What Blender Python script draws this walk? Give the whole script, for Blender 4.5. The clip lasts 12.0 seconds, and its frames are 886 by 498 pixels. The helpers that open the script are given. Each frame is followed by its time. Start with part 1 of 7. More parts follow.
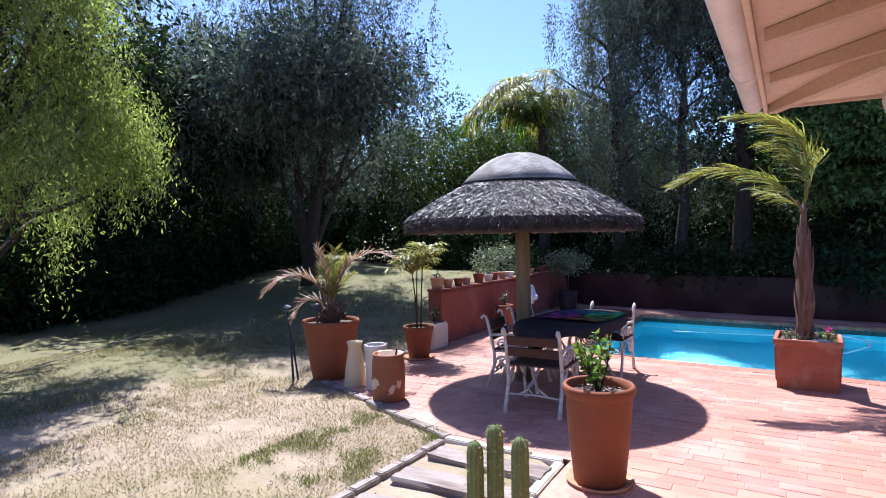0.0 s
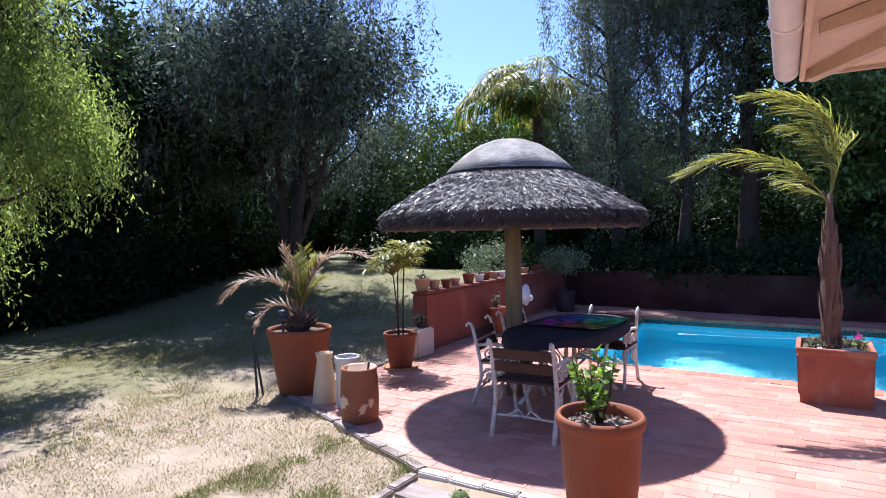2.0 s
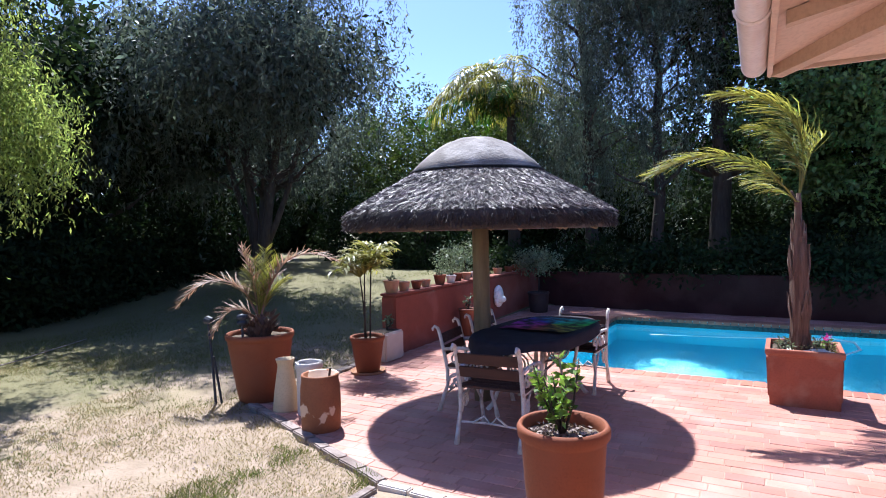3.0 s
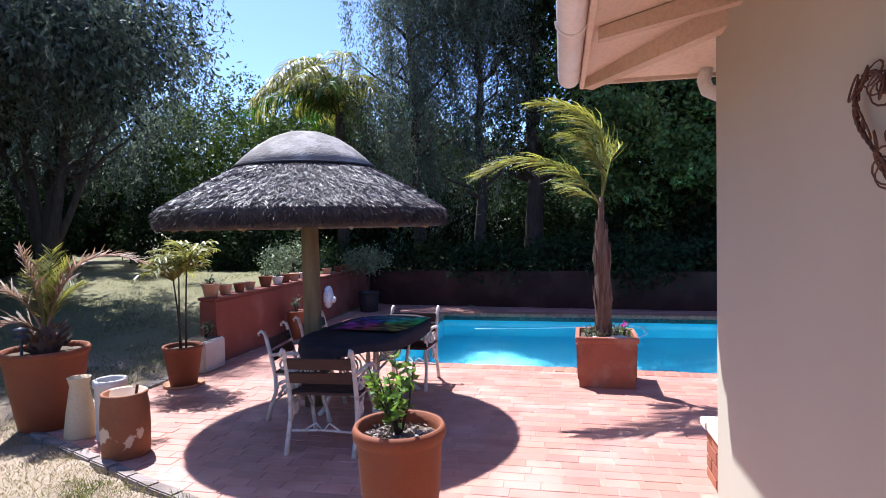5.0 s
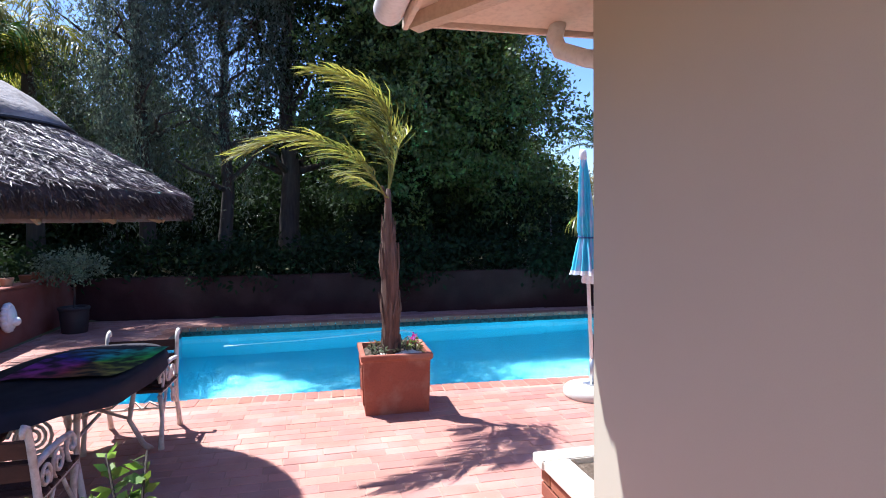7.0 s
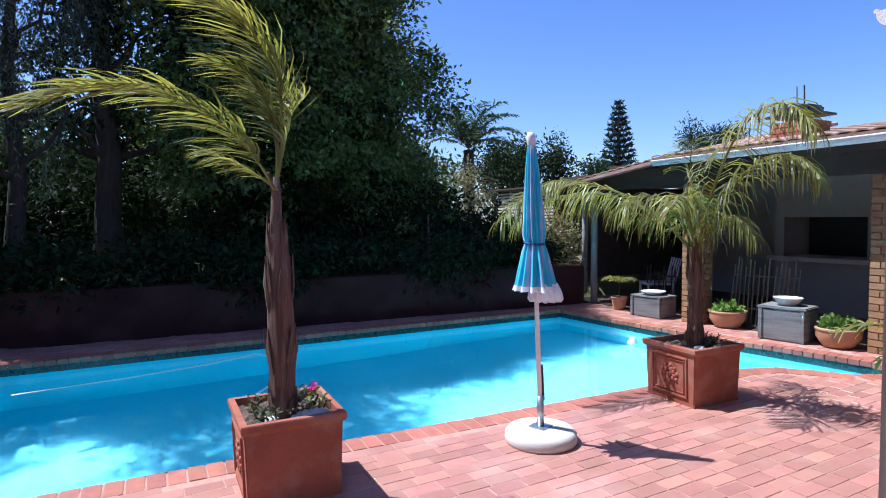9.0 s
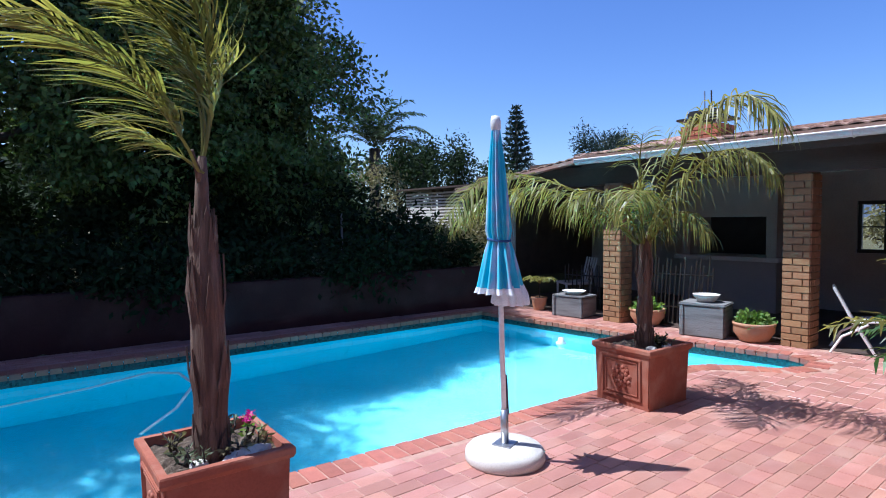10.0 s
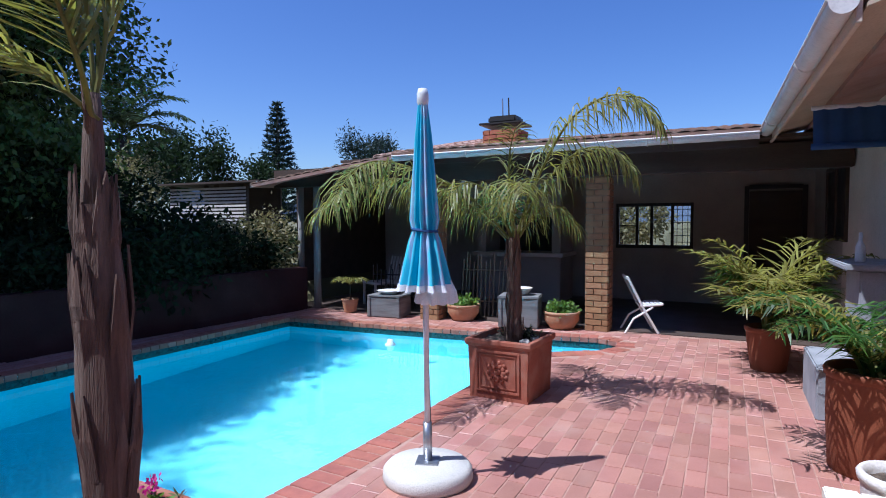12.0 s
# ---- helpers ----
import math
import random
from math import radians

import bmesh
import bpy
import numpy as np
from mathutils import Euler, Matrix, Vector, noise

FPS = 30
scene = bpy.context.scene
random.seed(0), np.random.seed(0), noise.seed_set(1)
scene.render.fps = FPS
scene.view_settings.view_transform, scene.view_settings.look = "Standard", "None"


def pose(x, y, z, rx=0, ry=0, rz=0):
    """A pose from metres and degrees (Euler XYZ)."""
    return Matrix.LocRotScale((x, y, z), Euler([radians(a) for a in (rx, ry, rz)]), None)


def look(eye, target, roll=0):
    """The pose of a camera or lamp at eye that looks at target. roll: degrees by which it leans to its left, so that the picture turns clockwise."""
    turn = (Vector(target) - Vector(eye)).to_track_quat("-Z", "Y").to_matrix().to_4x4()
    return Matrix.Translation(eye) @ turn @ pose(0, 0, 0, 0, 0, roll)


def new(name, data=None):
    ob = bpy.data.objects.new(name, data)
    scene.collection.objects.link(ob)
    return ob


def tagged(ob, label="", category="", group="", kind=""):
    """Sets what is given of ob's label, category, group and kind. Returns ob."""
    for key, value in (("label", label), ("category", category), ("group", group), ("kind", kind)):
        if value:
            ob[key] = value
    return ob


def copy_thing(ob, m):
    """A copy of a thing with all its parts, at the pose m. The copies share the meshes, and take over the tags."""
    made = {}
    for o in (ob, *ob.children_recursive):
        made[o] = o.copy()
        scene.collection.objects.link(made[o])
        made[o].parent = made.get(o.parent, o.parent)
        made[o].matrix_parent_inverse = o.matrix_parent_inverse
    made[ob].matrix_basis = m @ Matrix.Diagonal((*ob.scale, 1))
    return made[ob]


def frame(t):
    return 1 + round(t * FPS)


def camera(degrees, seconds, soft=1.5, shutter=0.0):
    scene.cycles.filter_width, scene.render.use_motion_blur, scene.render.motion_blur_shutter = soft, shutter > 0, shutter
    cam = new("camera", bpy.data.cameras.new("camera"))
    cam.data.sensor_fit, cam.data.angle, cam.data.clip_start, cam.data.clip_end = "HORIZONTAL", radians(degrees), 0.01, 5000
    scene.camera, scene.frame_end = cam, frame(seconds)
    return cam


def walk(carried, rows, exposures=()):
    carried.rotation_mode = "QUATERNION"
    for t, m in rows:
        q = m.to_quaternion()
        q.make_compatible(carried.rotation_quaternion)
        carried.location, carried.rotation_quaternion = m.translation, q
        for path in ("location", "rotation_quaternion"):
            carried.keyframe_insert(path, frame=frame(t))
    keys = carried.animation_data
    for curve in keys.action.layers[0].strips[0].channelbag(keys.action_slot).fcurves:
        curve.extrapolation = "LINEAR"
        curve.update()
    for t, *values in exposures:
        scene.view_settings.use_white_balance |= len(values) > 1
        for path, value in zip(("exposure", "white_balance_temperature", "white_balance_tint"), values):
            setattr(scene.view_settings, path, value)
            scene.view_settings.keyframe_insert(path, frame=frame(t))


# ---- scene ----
cam = camera(74.8, 12.0, soft=1.0)
PATH = [
    (0, 0.111, -0.220, 1.589, 30.74, -1.25, 0.87),
    (0.5, 0.046, -0.023, 1.590, 31.03, -1.35, 0.98),
    (1, 0.012, 0.213, 1.594, 31.12, -1.45, 1.03),
    (1.5, -0.033, 0.347, 1.591, 30.90, -1.46, 1.15),
    (2, -0.096, 0.465, 1.584, 30.54, -1.50, 1.19),
    (2.5, -0.091, 0.581, 1.591, 29.50, -1.54, 1.23),
    (4.5, -0.046, 0.761, 1.560, 19.02, -1.71, 1.28),
    (5, -0.138, 0.745, 1.579, 11.56, -1.92, 1.17),
    (5.5, -0.262, 0.892, 1.572, 3.55, -1.95, 1.02),
    (6, -0.373, 1.150, 1.584, -1.91, -2.16, 0.90),
    (6.5, -0.434, 1.451, 1.580, -7.42, -2.20, 0.75),
    (7, -0.430, 1.817, 1.568, -13.28, -2.43, 0.69),
    (9, -0.530, 3.275, 1.624, -28.75, -3.03, 0.61),
    (9.5, -0.561, 3.573, 1.609, -33.77, -3.13, 0.48),
    (10, -0.584, 3.927, 1.572, -39.11, -2.88, 0.50),
    (10.5, -0.654, 4.269, 1.531, -44.57, -3.02, 0.34),
    (11, -0.707, 4.590, 1.503, -50.82, -3.06, 0.14),
    (11.5, -0.762, 4.819, 1.506, -57.39, -2.99, 0.12),
    (12, -0.843, 5.019, 1.491, -63.61, -2.71, 0.20),
]
walk(cam, [(t, pose(x, y, z, 90 + pitch, roll, yaw)) for t, x, y, z, yaw, pitch, roll in PATH], exposures=[(0.0, 1.36, 5600, 11), (7.2, 1.40, 5620, 11), (8.8, 0.92, 5350, 12), (10.5, 0.66, 5220, 11), (12.0, 0.41, 5110, 12)])

# ---------------------------------------------------------------- light
SUN = Vector((-0.346, 0.322, 0.881)).normalized()
world = bpy.data.worlds.new("sky")
scene.world = world
world.use_nodes = True
wn = world.node_tree.nodes
sky = wn.new("ShaderNodeTexSky")
sky.sky_type, sky.sun_disc = "NISHITA", False
sky.sun_elevation, sky.sun_rotation = math.asin(SUN.z), math.atan2(SUN.x, SUN.y)
sky.air_density, sky.dust_density, sky.ozone_density = 1.0, 0.9, 3.0
sky_colour = wn.new("ShaderNodeHueSaturation")
sky_colour.inputs["Saturation"].default_value, sky_colour.inputs["Hue"].default_value = 1.18, 0.515
world.node_tree.links.new(sky.outputs[0], sky_colour.inputs["Color"])
world.node_tree.links.new(sky_colour.outputs[0], wn["Background"].inputs[0])
wn["Background"].inputs[1].default_value = 0.097
sun = new("sun", bpy.data.lights.new("sun", "SUN"))
sun.data.energy, sun.data.angle, sun.data.color = 5.0, radians(0.55), (1.0, 0.95, 0.87)
sun.matrix_world = look(SUN * 50, (0, 0, 0))

# ---------------------------------------------------------------- materials


def material(name, a, b, scale=6.0, rough=0.75, bump=0.15, fine=90.0, metal=0.0, stain=None, stain_scale=1.3,
             stain_amount=0.5, per_object=0.0, per_island=0.0, stretch=(1, 1, 1), translucent=0.0, spec=0.4, speckle=0.45, edge=0.16, start=0.5):
    """Two tones mixed by coarse and fine noise at world size, an optional stain, a little relief."""
    m = bpy.data.materials.new(name)
    m.use_nodes = True
    nt = m.node_tree
    N, L = nt.nodes, nt.links
    bsdf = N["Principled BSDF"]
    geo = N.new("ShaderNodeNewGeometry")
    mapping = N.new("ShaderNodeMapping")
    mapping.inputs["Scale"].default_value = stretch
    L.new(geo.outputs["Position"], mapping.inputs[0])

    def noise_at(s, detail=4.0):
        n = N.new("ShaderNodeTexNoise")
        n.inputs["Scale"].default_value, n.inputs["Detail"].default_value = s, detail
        L.new(mapping.outputs[0], n.inputs["Vector"])
        return n.outputs["Fac"]

    def mixed(fac, x, y):
        n = N.new("ShaderNodeMix")
        n.data_type = "RGBA"
        for k, v in ((0, fac), (6, x), (7, y)):
            if isinstance(v, (tuple, list)):
                n.inputs[k].default_value = (*v, 1) if len(v) == 3 else v
            elif isinstance(v, (int, float)):
                n.inputs[k].default_value = v
            else:
                L.new(v, n.inputs[k])
        return n.outputs[2]

    def ramp(fac, lo, hi):
        n = N.new("ShaderNodeMapRange")
        n.inputs[1].default_value, n.inputs[2].default_value = lo, hi
        L.new(fac, n.inputs[0])
        return n.outputs[0]

    coarse, grain = noise_at(scale), noise_at(fine, 3.0)
    colour = mixed(ramp(coarse, 0.32, 0.68), a, b)
    dark = tuple(0.55 * v for v in a)
    half = N.new("ShaderNodeMath")
    half.operation, half.inputs[1].default_value = "MULTIPLY", speckle
    L.new(ramp(grain, 0.45, 0.8), half.inputs[0])
    colour = mixed(half.outputs[0], colour, dark)
    if stain:
        s = N.new("ShaderNodeMath")
        s.operation, s.inputs[1].default_value = "MULTIPLY", stain_amount
        L.new(ramp(noise_at(stain_scale, 7.0), start, start + edge), s.inputs[0])
        colour = mixed(s.outputs[0], colour, stain)
    for amount, kind in ((per_object, "o"), (per_island, "i")):
        if amount:
            src = N.new("ShaderNodeObjectInfo").outputs["Random"] if kind == "o" else geo.outputs["Random Per Island"]
            hsv = N.new("ShaderNodeHueSaturation")
            r = N.new("ShaderNodeMapRange")
            r.inputs[3].default_value, r.inputs[4].default_value = 1 - amount, 1 + amount
            L.new(src, r.inputs[0])
            L.new(r.outputs[0], hsv.inputs["Value"])
            h = N.new("ShaderNodeMapRange")
            h.inputs[3].default_value, h.inputs[4].default_value = 0.5 - 0.035 * amount, 0.5 + 0.035 * amount
            w = N.new("ShaderNodeMath")
            w.operation, w.inputs[1].default_value = "MULTIPLY", 7.31
            f = N.new("ShaderNodeMath")
            f.operation = "FRACT"
            L.new(src, w.inputs[0])
            L.new(w.outputs[0], f.inputs[0])
            L.new(f.outputs[0], h.inputs[0])
            L.new(h.outputs[0], hsv.inputs["Hue"])
            L.new(colour, hsv.inputs["Color"])
            colour = hsv.outputs[0]
    L.new(colour, bsdf.inputs["Base Color"])
    rr = N.new("ShaderNodeMapRange")
    rr.inputs[3].default_value, rr.inputs[4].default_value = max(0.02, rough - 0.12), min(1.0, rough + 0.12)
    L.new(coarse, rr.inputs[0])
    L.new(rr.outputs[0], bsdf.inputs["Roughness"])
    bsdf.inputs["Metallic"].default_value = metal
    bsdf.inputs["Specular IOR Level"].default_value = spec
    if bump:
        add = N.new("ShaderNodeMath")
        add.operation = "ADD"
        L.new(coarse, add.inputs[0])
        L.new(grain, add.inputs[1])
        bp = N.new("ShaderNodeBump")
        bp.inputs["Strength"].default_value, bp.inputs["Distance"].default_value = bump, 0.01
        L.new(add.outputs[0], bp.inputs["Height"])
        L.new(bp.outputs[0], bsdf.inputs["Normal"])
    if translucent:
        tr = N.new("ShaderNodeBsdfTranslucent")
        warm = mixed(1.0, colour, colour)
        gain = N.new("ShaderNodeHueSaturation")
        gain.inputs["Saturation"].default_value, gain.inputs["Value"].default_value = 1.15, 1.5
        L.new(warm, gain.inputs["Color"])
        L.new(gain.outputs[0], tr.inputs["Color"])
        mx = N.new("ShaderNodeMixShader")
        mx.inputs[0].default_value = translucent
        L.new(bsdf.outputs[0], mx.inputs[1])
        L.new(tr.outputs[0], mx.inputs[2])
        L.new(mx.outputs[0], N["Material Output"].inputs["Surface"])
    return m


PAVER = material("clay_paver", (0.395, 0.190, 0.142), (0.33, 0.152, 0.114), 3.5, 0.44, 0.2, 130, stain=(0.52, 0.36, 0.30), stain_scale=1.6, stain_amount=0.28, per_object=0.16, per_island=0.16, spec=0.65)
COPING = material("coping_brick", (0.37, 0.135, 0.085), (0.29, 0.105, 0.07), 10, 0.55, 0.25, 130, per_object=0.16, per_island=0.16, spec=0.6)
MORTAR = material("sandy_joint", (0.46, 0.275, 0.21), (0.36, 0.205, 0.155), 14, 0.95, 0.4, 150)
FACE_BRICK = material("face_brick", (0.33, 0.18, 0.085), (0.27, 0.14, 0.066), 12, 0.85, 0.3, 140, per_object=0.16)
RED_BRICK = material("red_brick", (0.33, 0.12, 0.06), (0.27, 0.09, 0.05), 12, 0.85, 0.35, 140, per_object=0.25)
WALL_JOINT = material("wall_mortar", (0.28, 0.20, 0.13), (0.22, 0.15, 0.10), 15, 0.95, 0.3, 120)
PLASTER = material("beige_plaster", (0.448, 0.408, 0.322), (0.428, 0.388, 0.302), 1.1, 0.88, 0.02, 220, stain=(0.41, 0.355, 0.285), stain_scale=0.7, stain_amount=0.5, speckle=0.06)
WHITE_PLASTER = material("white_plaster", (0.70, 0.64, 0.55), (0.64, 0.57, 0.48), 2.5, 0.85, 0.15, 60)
# Darker plaster: the shade under the verandah roof is put into its colour.
SHADED_PLASTER = material("shaded_verandah_plaster", (0.46, 0.41, 0.35), (0.40, 0.35, 0.30), 2.5, 0.9, 0.15, 60)
EAVE_PAINT = material("eave_paint", (0.62, 0.49, 0.38), (0.55, 0.43, 0.33), 3, 0.7, 0.1, 40, stretch=(1, 1, 4))
BEAM_PAINT = material("rafter_paint", (0.53, 0.40, 0.29), (0.46, 0.35, 0.25), 3, 0.7, 0.15, 60)
GUTTER = material("white_gutter", (0.74, 0.70, 0.67), (0.66, 0.62, 0.59), 4, 0.45, 0.05, 50, stain=(0.5, 0.42, 0.36), stain_scale=3, stain_amount=0.4)
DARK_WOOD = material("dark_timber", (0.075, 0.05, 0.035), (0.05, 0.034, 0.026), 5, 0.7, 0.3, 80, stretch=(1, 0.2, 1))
POST_WOOD = material("gum_pole", (0.24, 0.19, 0.11), (0.15, 0.115, 0.07), 6, 0.8, 0.4, 70, stretch=(3, 3, 0.4))
GREY_POLE = material("grey_pole", (0.32, 0.30, 0.28), (0.24, 0.22, 0.2), 6, 0.75, 0.2, 60, stretch=(3, 3, 0.4))
RED_WALL = material("red_wall_paint", (0.235, 0.062, 0.038), (0.18, 0.048, 0.031), 2.2, 0.8, 0.25, 50, stain=(0.30, 0.13, 0.1), stain_scale=2.0, stain_amount=0.4)
BROWN_WALL = material("brown_wall_paint", (0.057, 0.023, 0.021), (0.041, 0.017, 0.016), 2.0, 0.88, 0.3, 40, stain=(0.095, 0.045, 0.038), stain_scale=1.5, spec=0.08)
TERRACOTTA = material("terracotta", (0.20, 0.056, 0.021), (0.16, 0.043, 0.016), 4, 0.75, 0.15, 90, stain=(0.24, 0.10, 0.055), stain_scale=4, stain_amount=0.25)
TERRA_LIGHT = material("pale_terracotta", (0.47, 0.24, 0.13), (0.40, 0.19, 0.10), 5, 0.8, 0.15, 90, stain=(0.5, 0.36, 0.26), stain_scale=5)
PLANTER_RED = material("red_planter", (0.33, 0.10, 0.055), (0.25, 0.075, 0.045), 4, 0.8, 0.3, 70, stain=(0.36, 0.19, 0.13), stain_scale=5, stain_amount=0.5)
RUST_POT = material("rusty_glaze", (0.27, 0.10, 0.042), (0.21, 0.075, 0.034), 4, 0.75, 0.2, 80, stain=(0.62, 0.45, 0.33), stain_scale=4.2, stain_amount=0.9, edge=0.025, start=0.57)
CREAM = material("cream_clay", (0.60, 0.47, 0.30), (0.53, 0.40, 0.25), 4, 0.75, 0.1, 80)
WHITE_CLAY = material("white_clay", (0.66, 0.61, 0.56), (0.58, 0.52, 0.47), 5, 0.8, 0.2, 80, stain=(0.42, 0.35, 0.29), stain_scale=4, stain_amount=0.4)
CONCRETE = material("pale_concrete", (0.60, 0.56, 0.50), (0.52, 0.48, 0.43), 6, 0.85, 0.3, 110)
GREY_STONE = material("grey_cement", (0.33, 0.33, 0.35), (0.26, 0.26, 0.28), 5, 0.85, 0.25, 90, stain=(0.2, 0.2, 0.2), stain_scale=3)
WEATHERED_BOX = material("weathered_grey_wood", (0.21, 0.205, 0.20), (0.15, 0.145, 0.14), 5, 0.85, 0.5, 70, stretch=(0.4, 0.4, 4), stain=(0.10, 0.095, 0.09), stain_scale=5)
CAP_CEMENT = material("cap_cement", (0.35, 0.315, 0.29), (0.25, 0.225, 0.205), 7, 0.95, 0.9, 42, stain=(0.13, 0.11, 0.10), stain_scale=3.4, stain_amount=0.8, edge=0.12, start=0.48, speckle=0.7)
THATCH = material("thatch_reed", (0.055, 0.043, 0.040), (0.030, 0.024, 0.023), 9, 0.75, 0.6, 120)
STRAW = material("straw", (0.175, 0.138, 0.142), (0.06, 0.047, 0.05), 5, 0.45, 0, 60, per_island=0.9, spec=0.5)
SOIL = material("potting_soil", (0.11, 0.075, 0.05), (0.065, 0.045, 0.03), 30, 0.95, 0.9, 160, stain=(0.25, 0.19, 0.14), stain_scale=28)
IRON = material("white_painted_iron", (0.66, 0.62, 0.58), (0.55, 0.50, 0.46), 14, 0.5, 0.2, 110, stain=(0.24, 0.13, 0.08), stain_scale=16, stain_amount=0.5)
SLAT = material("reddish_slat", (0.075, 0.03, 0.02), (0.05, 0.021, 0.015), 7, 0.6, 0.3, 90, stretch=(1, 4, 4))
CLOTH_DARK = material("dark_cloth", (0.025, 0.02, 0.028), (0.018, 0.015, 0.02), 9, 0.9, 0.3, 200)
TRUNK_PALM = material("palm_trunk", (0.165, 0.095, 0.066), (0.075, 0.043, 0.032), 9, 0.9, 0.9, 60, stretch=(4, 4, 0.35), stain=(0.24, 0.17, 0.13), stain_scale=6, stain_amount=0.5)
BARK = material("bark", (0.065, 0.05, 0.04), (0.036, 0.028, 0.023), 7, 0.95, 0.8, 50, stretch=(3, 3, 0.6))
SLEEPER = material("weathered_sleeper", (0.33, 0.27, 0.245), (0.24, 0.19, 0.17), 5, 0.9, 0.7, 70, stain=(0.12, 0.085, 0.07), stain_scale=4, stain_amount=0.7, stretch=(0.5, 3, 3))
POOL_PAINT = material("pool_paint", (0.235, 0.68, 0.81), (0.205, 0.64, 0.78), 1.5, 0.8, 0, 20)
RUBBER = material("black_rubber", (0.03, 0.035, 0.05), (0.02, 0.025, 0.035), 6, 0.5, 0.1, 80)
CHROME = material("grey_metal", (0.48, 0.49, 0.52), (0.42, 0.43, 0.46), 5, 0.35, 0.05, 90, metal=0.85)
POLE_WHITE = material("pole_white", (0.72, 0.71, 0.73), (0.66, 0.65, 0.67), 5, 0.4, 0, 60)
WHITE_FRINGE = material("white_fringe", (0.82, 0.81, 0.82), (0.74, 0.73, 0.75), 9, 0.9, 0.3, 120, translucent=0.25)
WHITE_PAINT = material("white_paint", (0.78, 0.77, 0.75), (0.70, 0.69, 0.67), 8, 0.5, 0.05, 90)
BLUE_CLOTH = material("blue_blind", (0.03, 0.085, 0.22), (0.025, 0.07, 0.19), 8, 0.85, 0.2, 160)
RUST_WIRE = material("rusty_wire", (0.115, 0.05, 0.03), (0.07, 0.03, 0.02), 20, 0.7, 0.3, 120)
CACTUS = material("cactus_skin", (0.13, 0.17, 0.055), (0.10, 0.13, 0.04), 12, 0.6, 0.2, 120)
SPINE = material("cactus_spine", (0.55, 0.47, 0.26), (0.45, 0.36, 0.18), 12, 0.6, 0, 60)
ROOF_TILE = material("roof_tile", (0.37, 0.225, 0.16), (0.28, 0.165, 0.12), 5, 0.85, 0.3, 80, stain=(0.42, 0.33, 0.27), stain_scale=2, per_object=0.2, per_island=0.3)
PINK_FLOWER = material("pink_petal", (0.62, 0.05, 0.28), (0.5, 0.03, 0.2), 20, 0.6, 0, 60, translucent=0.3)
DARK_GLAZE = material("dark_glazed_clay", (0.045, 0.03, 0.028), (0.03, 0.021, 0.02), 5, 0.6, 0.15, 80)
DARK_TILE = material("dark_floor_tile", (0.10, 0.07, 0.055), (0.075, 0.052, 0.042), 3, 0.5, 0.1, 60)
FRAME_DARK = material("dark_window_frame", (0.03, 0.026, 0.024), (0.02, 0.018, 0.017), 6, 0.5, 0.05, 60)
# Blue-grey carries the haze of distance as surface colour.
HILL = material("far_hill_haze_tint", (0.22, 0.27, 0.38), (0.18, 0.23, 0.34), 0.02, 1.0, 0, 0.3)


def leaf_material(name, a, b, translucent=0.35, rough=0.5, spread=0.45, spec=0.35):
    return material(name, a, b, 1.2, rough, 0, 8, per_island=spread, translucent=translucent, spec=spec)


LEAF_PEPPER = leaf_material("pepper_leaf", (0.245, 0.285, 0.09), (0.165, 0.21, 0.064), 0.62)
LEAF_WEEP = leaf_material("weeping_leaf", (0.110, 0.130, 0.092), (0.074, 0.092, 0.070), 0.42, 0.55, 0.5, 0.3)
LEAF_GREEN = leaf_material("broad_leaf", (0.100, 0.140, 0.032), (0.056, 0.090, 0.022), 0.2)
# Near-black: shade inside crowns and under the trees is put into this colour.
LEAF_DARK = leaf_material("hedge_and_shade_leaf", (0.025, 0.040, 0.015), (0.017, 0.029, 0.011), 0.2, 0.8, 0.45, 0.12)
LEAF_CONIFER = leaf_material("conifer_leaf", (0.022, 0.042, 0.03), (0.015, 0.03, 0.022), 0.1)
LEAF_GREY = leaf_material("grey_shrub_leaf", (0.15, 0.175, 0.10), (0.10, 0.13, 0.075), 0.3)
LEAF_POT = leaf_material("pot_plant_leaf", (0.17, 0.26, 0.06), (0.11, 0.19, 0.04), 0.4)
LEAF_OLIVE = leaf_material("dry_shrub_leaf", (0.23, 0.195, 0.09), (0.15, 0.145, 0.065), 0.3)
FROND = leaf_material("palm_leaflet", (0.25, 0.235, 0.065), (0.165, 0.175, 0.045), 0.45, 0.4)
FROND_DEEP = leaf_material("deep_palm_leaflet", (0.055, 0.12, 0.022), (0.035, 0.085, 0.018), 0.35, 0.4)
FROND_DRY = leaf_material("dry_palm_leaflet", (0.34, 0.225, 0.155), (0.24, 0.155, 0.11), 0.3, 0.55)
FROND_FAR = leaf_material("far_palm_leaflet", (0.05, 0.085, 0.03), (0.035, 0.06, 0.025), 0.2, 0.5)
GRASS = leaf_material("grass_blade", (0.22, 0.185, 0.085), (0.30, 0.235, 0.13), 0.3, 0.7, 0.4)
GRASS_GREEN = leaf_material("green_grass_blade", (0.105, 0.125, 0.036), (0.16, 0.155, 0.06), 0.35, 0.7, 0.4)


